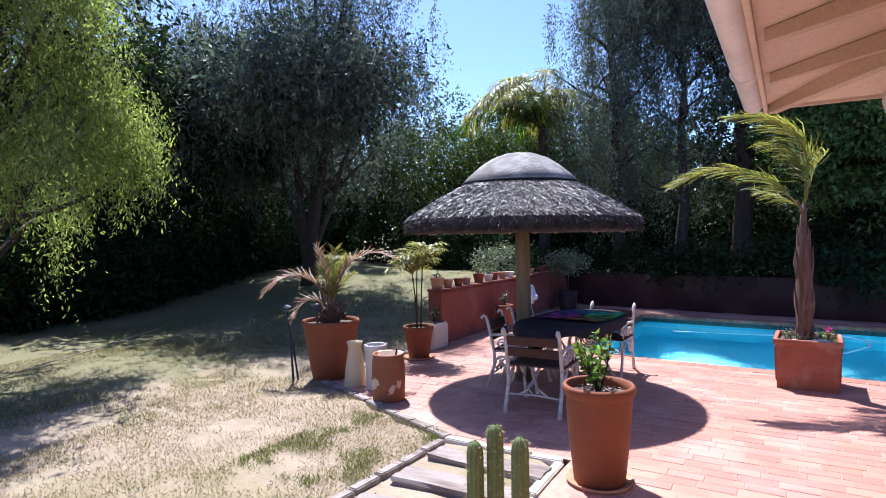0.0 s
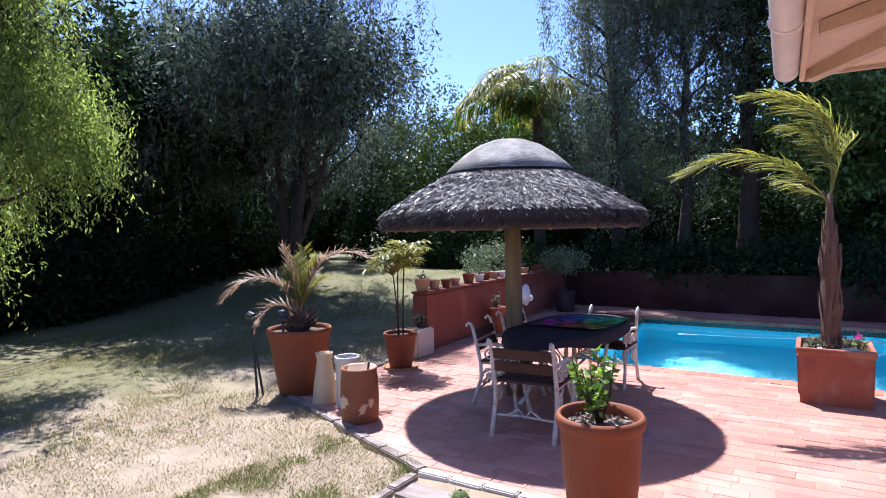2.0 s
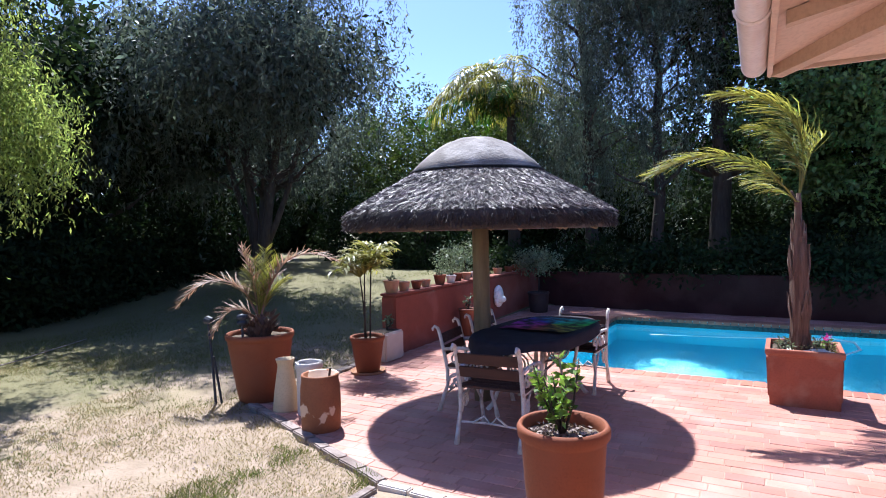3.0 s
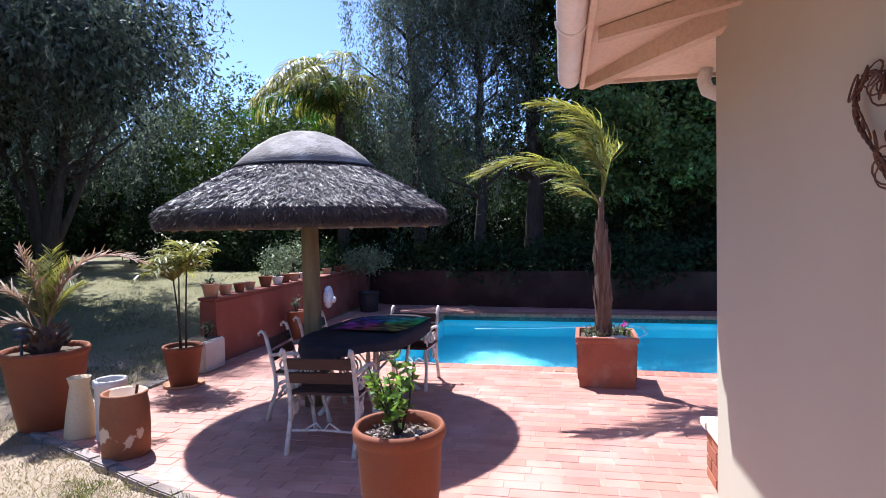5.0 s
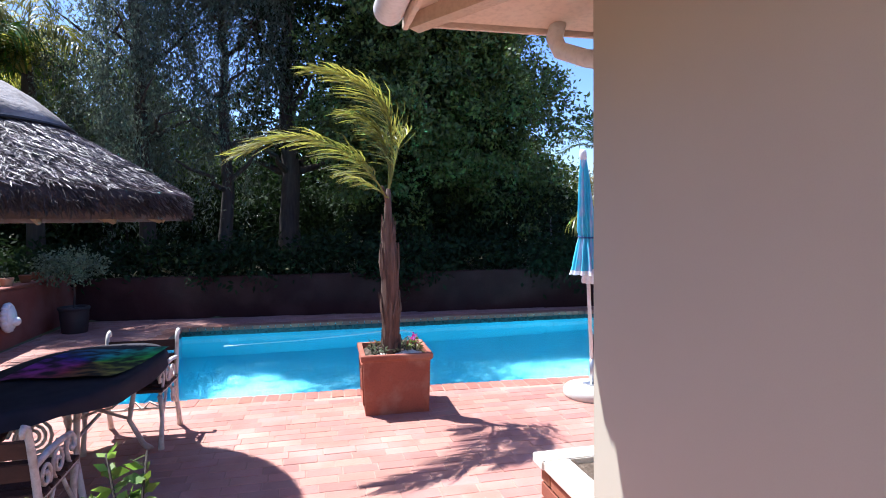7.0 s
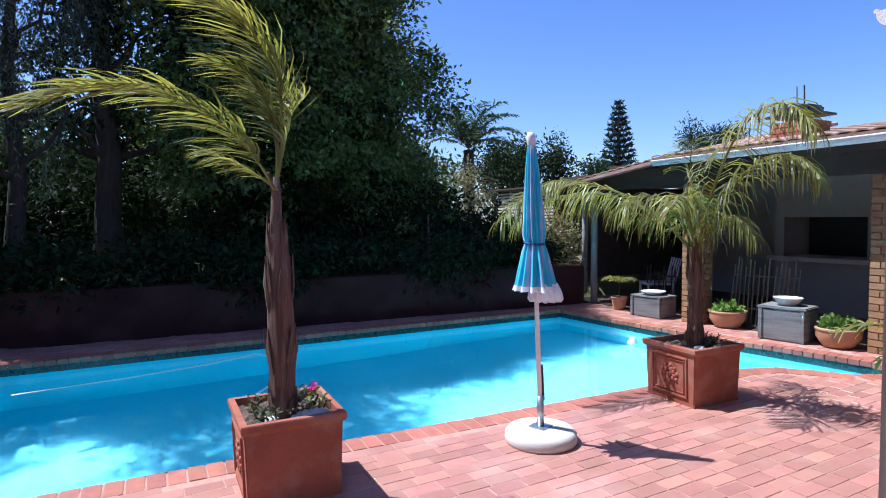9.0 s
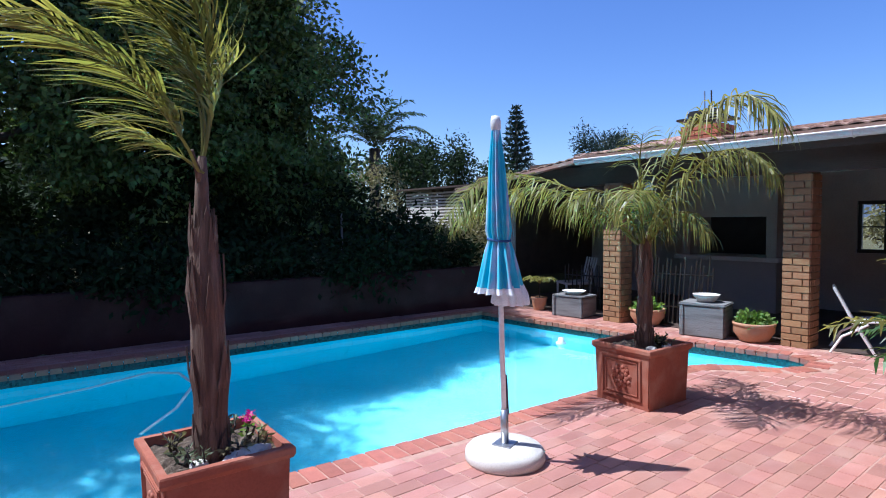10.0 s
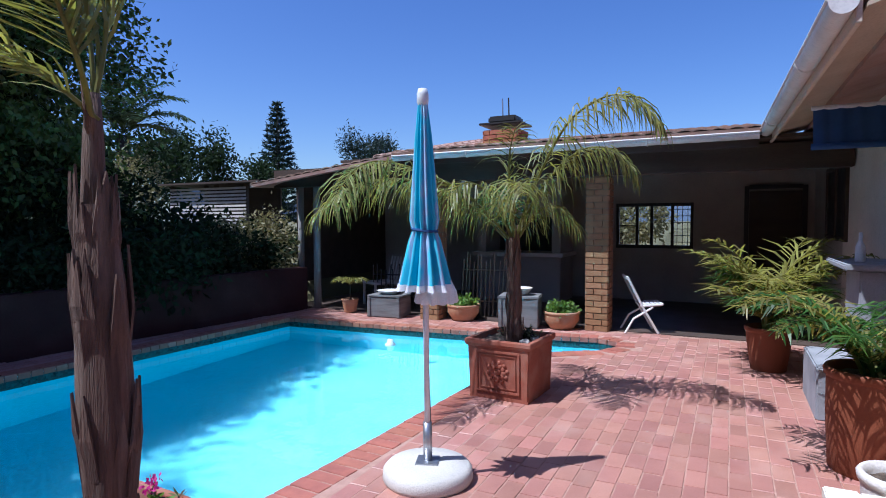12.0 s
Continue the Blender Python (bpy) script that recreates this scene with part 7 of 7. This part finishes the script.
shrub_mass((7.05, 12.55, 0.4), [(0, 0, 0.5, 0.62, 0.5, 0.62), (0.3, 0.2, 0.85, 0.42, 0.42, 0.42), (-0.5, 0.25, 0.6, 0.4, 0.4, 0.5)], 300, 0.075, LEAF_OLIVE, "loose olive-brown bush beside the lean-to", 67, per=18)
# added to darken this gap and cover the sunlit bank
shrub_mass((9.6, 14.4, 0.5), [(0, 0, 0.35, 1.1, 0.8, 0.5), (-1.6, -0.1, 0.3, 0.8, 0.6, 0.45)], 300, 0.12, LEAF_DARK, "dark leaf mass added between the lean-to and the shed", 75)
shrub_mass((8.6, 19.0, 0.7), [(0, 0, 1.5, 1.1, 1.0, 1.2), (0.8, 0.2, 1.9, 0.8, 0.8, 0.8)], 200, 0.10, LEAF_OLIVE, "dry brown tree behind the slatted shed", 68, "dry_tree", per=18)
shrub_mass((5.9, 16.4, 0.7), [(0, 0, 1.4, 1.1, 1.0, 1.4), (-0.7, 0.2, 2.2, 0.9, 0.9, 1.1)], 330, 0.12, LEAF_GREEN, "green bush beside the large tree", 69)
shrub_mass((1.85, 12.6, 0.72), [(0, 0, 0.22, 0.22, 0.18, 0.24)], 34, 0.07, LEAF_GREEN, "small bright green shrub behind the retaining wall", 70, per=16, sigma=0.06)

rr = random.Random(17)
for k in range(26):
    x = -3.9 + 0.36 * k + rr.uniform(-.06, .06)
    t = thing("wall_plant", (x, back_line(x) + 0.3, 0.70), "small dark clump of leaves behind the retaining wall", "plant", "plants along the back wall")
    leafy_plant(t, (0, 0, 0), 0.22 + rr.uniform(-.05, .1), 0.12, 5, 45, 0.07, LEAF_DARK if k % 3 else LEAF_OLIVE, 1200 + k, 0.4)

# extra tree, placed only to cast shade on the lawn
t = tree("shade_tree", (-13.0, 7.8, 0.6), "spreading dark tree added to shade the lawn's far side")
limbs((0, 0, -0.2), (0.3, 0.1, 4.0), 12, 2.6, 0.2, 26, "trunk", t)
weeping_crown("leaves", [(0.6, 0, 4.2, 3.2, 3.0, 2.0), (1.2, 1.6, 3.8, 2.4, 2.0, 1.6)], 2400, 14, 1.3, 0.14, LEAF_WEEP, t, 0.3, 53)
# crown interior darkened by leaf colour
crown("inner_leaves", [(0.6, 0, 4.0, 2.8, 2.6, 1.5), (1.2, 1.6, 3.6, 2.1, 1.7, 1.2)], 1000, 22, 0.2, 0.17, LEAF_DARK, t, 0.45, seed=143, shell=0.3)
# more undergrowth with tree shade put into its leaf colour
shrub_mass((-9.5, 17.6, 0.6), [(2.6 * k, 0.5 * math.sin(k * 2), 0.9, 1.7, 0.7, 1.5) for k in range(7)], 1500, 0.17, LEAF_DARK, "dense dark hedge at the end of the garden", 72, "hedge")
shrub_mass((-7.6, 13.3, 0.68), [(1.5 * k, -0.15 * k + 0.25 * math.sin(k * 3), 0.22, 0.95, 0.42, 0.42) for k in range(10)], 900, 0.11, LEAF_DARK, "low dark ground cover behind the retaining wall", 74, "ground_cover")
# added leaf mass, hides the bright strip of ground behind it
shrub_mass((-10.9, 3.4, 0.3), [(-0.22 * k, 1.15 * k, 0.55, 0.7, 0.85, 0.85) for k in range(8)], 1300, 0.13, LEAF_DARK, "dark leaf mass added along the edge of the lawn", 77, "hedge")
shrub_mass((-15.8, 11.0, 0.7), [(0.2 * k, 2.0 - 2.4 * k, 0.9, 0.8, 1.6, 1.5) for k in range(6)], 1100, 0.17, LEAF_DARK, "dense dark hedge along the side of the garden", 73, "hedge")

# the wood behind, and what rises above the roofs
r3 = np.random.default_rng(71)
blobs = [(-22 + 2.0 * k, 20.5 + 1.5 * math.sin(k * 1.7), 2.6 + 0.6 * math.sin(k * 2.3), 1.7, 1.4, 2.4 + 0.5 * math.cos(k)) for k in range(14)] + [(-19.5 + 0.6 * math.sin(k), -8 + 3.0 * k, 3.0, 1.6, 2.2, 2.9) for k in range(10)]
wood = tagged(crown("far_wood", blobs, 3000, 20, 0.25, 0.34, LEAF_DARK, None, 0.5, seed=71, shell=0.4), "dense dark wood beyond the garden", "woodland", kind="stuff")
t = tree("far_palm", (9.9, 20.4, 0.45), "date palm with grey-green fronds rising behind the big tree", "palm tree")
raw("trunk", *tube([(0, 0, -0.1), (0, 0, 3.5)], [0.22, 0.18], 10), BARK, t, True)
for k in range(22):
    frond(t, (0, 0, 3.55), k * 137.5 % 360, 32 + 55 * ((k * 5) % 7) / 7, 2.15, 78, 40, 0.42, FROND_FAR, 1000 + k, width=0.05, hang=0.3)
for x, y, h, sp, sd in ((19.0, 27.0, 5.2, 1.5, 1), (21.5, 26.5, 4.2, 1.3, 2), (16.5, 26.5, 5.0, 1.4, 3), (14.0, 25.0, 4.6, 1.6, 4)):
    t = tree("distant_tree", (x, y, 0.7), "distant green tree above the shed roof", "tree", "distant trees")
    limbs((0, 0, -0.2), (0.1, 0.1, h * 0.8), 12, sp, 0.12, 80 + sd, "trunk", t)
    crown("leaves", [(0, 0, h * 0.62, sp, sp, h * 0.36), (0.6, 0.4, h * 0.8, sp * 0.5, sp * 0.5, h * 0.2)], 190, 16, 0.22, 0.2, LEAF_DARK, t, 0.45, seed=82 + sd, shell=0.2)


def norfolk_pine(at, h, label):
    """A pine with level whorls of branches that shorten upwards."""
    t = tree("norfolk_pine", at, label, "pine tree")
    raw("trunk", *tube([(0, 0, -0.1), (0, 0, h)], [0.28, 0.03], 9), BARK, t, True)
    r = np.random.default_rng(90)
    rows = []
    z = h * 0.12
    while z < h * 0.99:
        reach = 1.75 * (1 - z / h) ** 0.8 + 0.12
        for k in range(6):
            a = k * math.pi / 3 + z * 1.3
            n = max(10, int(90 * reach))
            f = r.random((n, 1))
            p = np.hstack([np.cos(a) * f * reach, np.sin(a) * f * reach, z + 0.18 * f ** 2 * reach]) + r.standard_normal((n, 3)) * np.array([0.06, 0.06, 0.035])
            rows.append(leaf_quads(p, np.array([np.cos(a), np.sin(a), 0.4]) + r.standard_normal((n, 3)) * 0.6, 0.24, 0.07, r))
        z += 0.34
    quads("needles", np.concatenate(rows), LEAF_CONIFER, t)


norfolk_pine((26.6, 29.9, 0.5), 8.3, "tall dark Norfolk pine rising in the distance")
t = tree("distant_pine", (26.3, 22.9, 0.5), "spreading dark pine behind the verandah roof", "pine tree")
limbs((0, 0, -0.2), (0.2, 0.1, 5.2), 14, 1.8, 0.16, 91, "trunk", t)
crown("leaves", [(0, 0, 4.6, 1.9, 1.6, 1.1), (-1.2, 0.6, 5.2, 0.5, 0.5, 1.0), (1.0, 0, 5.2, 0.9, 0.9, 0.7)], 330, 18, 0.18, 0.2, LEAF_CONIFER, t, 0.25, hang=-0.4, seed=92, shell=0.3)
t = tree("garden_tree", (15.0, 7.6, 0.3), "leafy tree with reddish leaves seen through the verandah window")
limbs((0, 0, -0.2), (0.1, 0.1, 1.4), 8, 0.8, 0.08, 93, "trunk", t)
crown("leaves", [(0, -0.3, 1.3, 0.9, 0.8, 0.7)], 160, 18, 0.12, 0.12, LEAF_OLIVE, t, 0.45, seed=94)

# slatted shed beyond the lean-to
shed = thing("slatted_shed", (9.4, 16.6, 0.6), "grey timber shed with open horizontal slats", "shed")
for k in range(17):
    part("slat", bm_box((0, 0, 0.35 + 0.085 * k), (0.03, 2.6, 0.05), 0.004), WHITE_CLAY, shed)
for y in (-1.28, -0.3, 0.05, 1.28):
    part("post", bm_box((0.04, y, 0.9), (0.08, 0.08, 1.8), 0.006), DARK_WOOD, shed)
part("roof", bm_box((0.7, -0.2, 1.84), (1.8, 3.4, 0.05), 0.006), DARK_WOOD, shed)
part("back", bm_box((1.2, 0, 0.9), (0.04, 2.6, 1.8)), DARK_WOOD, shed)
fence = thing("fence_post", (4.6, 13.2, 0.65), "thin pale wire fence post by the hedge", "fence post")
raw("pole", *tube([(0, 0, -0.05), (0, 0, 1.05)], 0.022, 7), GREY_POLE, fence)

# far hills beyond the house, distance haze painted as their blue tint
V, F = [], []
for k in range(40):
    a = -0.9 + 1.8 * k / 39
    V += [(700 * math.cos(a), 700 * math.sin(a), -5), (700 * math.cos(a), 700 * math.sin(a), 34 + 14 * math.sin(k * 0.7) + 6 * math.sin(k * 1.9))]
F = [(2 * k, 2 * k + 2, 2 * k + 3, 2 * k + 1) for k in range(39)]
tagged(raw("backdrop_hills", V, F, HILL), "hills on the horizon with blue haze in their colour", "hills", kind="structure")

# ---------------------------------------------------------------- grass
r4 = np.random.default_rng(101)


def grass_stuff(name, n, region, length, mat, label, patch, cut, rich=1.0):
    """Grass blades in natural patches over part of the lawn."""
    x = region[0] + (region[1] - region[0]) * r4.random(n)
    y = region[2] + (region[3] - region[2]) * r4.random(n)
    keep = []
    for a, b in zip(x, y):
        v = noise.noise((a * patch, b * patch, 7.7)) + 0.5 * noise.noise((a * patch * 3.1, b * patch * 3.1, 1.2))
        keep.append(v > cut + 0.22 * math.sin(a * 91.7 + b * 57.3) * math.sin(a * 33.1 - b * 78.9) and not paved(a, b) and not (-2.2 < a < -1.2 and b < 3.7) and a < -1.3)
    keep = np.array(keep)
    x, y = x[keep], y[keep]
    p = np.stack([x, y, lawn_height(x, y) - 0.01], 1)
    way = r4.standard_normal(p.shape) * np.array([0.55, 0.55, 0.1]) + np.array([0, 0, 0.75])
    ln = length * (0.5 + r4.random(len(p)))
    return tagged(quads(name, leaf_quads(p, way, ln, 0.0048, r4), mat), label, "grass", kind="stuff")


grass_stuff("dry_grass", 175000, (-8.6, -1.3, 0.8, 6.6), 0.024, GRASS, "thin dry grass on the sandy lawn", 1.5, -0.30)
grass_stuff("green_grass", 60000, (-7.0, -1.9, 1.2, 6.0), 0.028, GRASS_GREEN, "patches of longer green grass", 3.3, 0.34)
grass_stuff("shade_grass", 40000, (-9.5, -4.7, 1.0, 4.6), 0.03, GRASS_GREEN, "thin green grass beneath the pepper tree", 1.2, 0.0)
grass_stuff("shade_grass", 42000, (-10.0, -4.6, 4.6, 9.5), 0.045, GRASS_GREEN, "thin green grass under the trees", 0.9, -0.35)
grass_stuff("edge_grass", 12000, (-3.3, -2.2, 2.5, 3.9), 0.05, GRASS_GREEN, "green tufts of grass beside the paving edge", 2.6, 0.22)
grass_stuff("far_grass", 35000, (-12.0, -4.5, 5.0, 13.0), 0.04, GRASS_GREEN, "green lawn behind the garden wall", 0.5, -0.1)

V, Fs = [], []
for k in range(420):
    x, y = -7 + 5.6 * r4.random(), 0.5 + 5.5 * r4.random()
    if paved(x, y):
        continue
    s = 0.004 + 0.008 * r4.random()
    z = float(lawn_height(x, y)) - 0.004
    o = len(V)
    V += [(x - s, y - s * 0.7, z), (x + s, y - s * .5, z), (x + s * .7, y + s, z), (x - s * .8, y + s * .8, z), (x, y, z + s * 0.9)]
    Fs += [(o, o + 1, o + 4), (o + 1, o + 2, o + 4), (o + 2, o + 3, o + 4), (o + 3, o, o + 4)]
tagged(raw("gravel", V, Fs, SLEEPER), "scattered bits of gravel and dry leaf litter", "gravel", kind="stuff")

# ---------------------------------------------------------------- brick pieces
brick_pillar((7.18, 6.62, 0.0), (0.30, 0.30), 2.10, FACE_BRICK, "yellow-brown face brick pillar at the verandah's front")
brick_pillar((7.05, 9.10, 0.0), (0.30, 0.30), 2.10, FACE_BRICK, "yellow-brown face brick pillar behind the palm")


def wall_bricks(parent, origin, turn, length, height, mat, course=0.083, long=0.232):
    """Bricks of one face, as parts of their parent."""
    cache = {}
    for k in range(int(height / course + 0.3)):
        x = -0.5 * long * (k % 2)
        while x < length - 0.03:
            x0, x1 = max(0, x), min(length, x + long)
            ln = round(x1 - x0 - 0.011, 3)
            if ln > 0.03:
                if ln not in cache:
                    bm = bm_box((0, 0, 0), (ln, 0.03, course - 0.012), 0.003)
                    me = bpy.data.meshes.new("brick")
                    bm.to_mesh(me)
                    bm.free()
                    me.materials.append(mat)
                    cache[ln] = me
                b = new("brick", cache[ln])
                b.parent = parent
                b.matrix_basis = pose(*origin, 0, 0, turn) @ pose((x0 + x1) / 2, 0.0, (k + 0.5) * course)
            x += long


wall_bricks(BOX, (0.76, 4.61, -0.02), 0, 1.24, 0.33, RED_BRICK)
wall_bricks(BOX, (0.752, 4.60, -0.02), -90, 0.80, 0.33, RED_BRICK)
wall_bricks(BOX, (2.008, 3.80, -0.02), 90, 0.80, 0.33, RED_BRICK)
wall_bricks(CHIM, (-0.26, 0.30, -0.1), -90, 0.60, 0.5, RED_BRICK)
wall_bricks(CHIM, (-0.25, -0.31, -0.1), 0, 0.50, 0.5, RED_BRICK)
wall_bricks(CHIM, (-0.25, 0.31, -0.1), 0, 0.50, 0.5, RED_BRICK)

# coping bricks round the pool, end on to the water
walk_round = POOL + POOL[:1]
coping_boxes = []
W = 0.107
for (x0, y0), (x1, y1) in zip(walk_round, walk_round[1:]):
    d = Vector((x1 - x0, y1 - y0))
    count = max(1, round(d.length / (W + 0.01)))
    nrm = Vector((d.y, -d.x)).normalized()
    for k in range(count):
        c = Vector((x0, y0)) + d * ((k + 0.5) / count) + nrm * 0.095
        coping_boxes.append((c.x, c.y, math.degrees(math.atan2(d.y, d.x)), d.length / count - 0.011))


def brick_mesh(name, w, l, h, mat):
    bm = bm_box((0, 0, 0), (w, l, h), 0.0025)
    me = bpy.data.meshes.new(name)
    bm.to_mesh(me)
    bm.free()
    me.materials.append(mat)
    return me


rb = random.Random(6)
cop = brick_mesh("brick", W - 0.003, 0.222, 0.06, COPING)
near = [q for q in coping_boxes if q[1] < 7.6][:110]
rest = [q for q in coping_boxes if q not in near]
for x, y, turn, w in near:
    b = new("brick", cop)
    b.parent = pavement
    b.matrix_basis = pose(x, y, -0.024 + rb.uniform(-.002, .002), rb.uniform(-.6, .6), rb.uniform(-.6, .6), turn + rb.uniform(-.8, .8)) @ Matrix.Diagonal((w / (W - 0.003), 1, 1, 1))


def loose_bricks(name, rows, size, mat, parent):
    """Many bricks with chamfered tops in one mesh."""
    V, F = [], []
    w, l, h = size
    c = 0.0025
    for x, y, z, turn, sx, sy in rows:
        m = pose(x, y, z, 0, 0, turn)
        o = len(V)
        a, b = w * sx / 2, l * sy / 2
        for px, py, pz in ((-a, -b, -h / 2), (a, -b, -h / 2), (a, b, -h / 2), (-a, b, -h / 2), (-a, -b, h / 2 - c), (a, -b, h / 2 - c), (a, b, h / 2 - c), (-a, b, h / 2 - c),
                           (-a + c, -b + c, h / 2), (a - c, -b + c, h / 2), (a - c, b - c, h / 2), (-a + c, b - c, h / 2)):
            V.append(m @ Vector((px, py, pz)))
        F += [(o + 8, o + 9, o + 10, o + 11)]
        for k in range(4):
            q = (k + 1) % 4
            F += [(o + k, o + q, o + 4 + q, o + 4 + k), (o + 4 + k, o + 4 + q, o + 8 + q, o + 8 + k)]
    ob = raw(name, V, F, mat, parent)
    return tagged(ob, kind="stuff")


loose_bricks("coping_bricks", [(x, y, -0.024 + rb.uniform(-.002, .002), turn + rb.uniform(-.8, .8), w / W, 1) for x, y, turn, w in rest], (W, 0.222, 0.06), COPING, pavement)

# paving bricks, long side along the house
LONG, SHORT = 0.222, 0.108
rows = []
j = 0
y = -4.0
while y < 13.2:
    off = (j % 2) * (LONG + 0.006) / 2 + 0.05 * math.sin(j * 2.1)
    i = 0
    x = -4.4 + off
    while x < 7.2:
        cx, cy = x + LONG / 2, y + SHORT / 2
        if paved(cx - 0.09, cy) and paved(cx + 0.09, cy) and paved(cx, cy + 0.04) and not (-2.9 < cx < 7 and 5.9 < cy < 11.9 and (inside(POOL, cx, cy) or edge_distance(POOL, cx, cy) < 0.235)):
            if not (0.7 < cx < 2.02 and cy < 4.65) and not (cx < -1.0 and cy < 3.6):
                rows.append((cx, cy, -0.022 + rb.uniform(-.0022, .0022), rb.uniform(-0.7, 0.7), 1 + rb.uniform(-.012, .012), 1 + rb.uniform(-.02, .02)))
        x += LONG + 0.006
    y += SHORT + 0.006
    j += 1
close = [q for q in rows if 2.1 < q[0] < 4.9 and 4.9 < q[1] < 6.6][:290]
closeset = set(close)
paver = brick_mesh("brick", LONG, SHORT, 0.055, PAVER)
for x, y, z, turn, sx, sy in close:
    b = new("brick", paver)
    b.parent = pavement
    b.matrix_basis = pose(x, y, z, rb.uniform(-.5, .5), rb.uniform(-.4, .4), turn) @ Matrix.Diagonal((sx, sy, 1, 1))
loose_bricks("paving_bricks", [q for q in rows if q not in closeset], (LONG, SHORT, 0.055), PAVER, pavement)
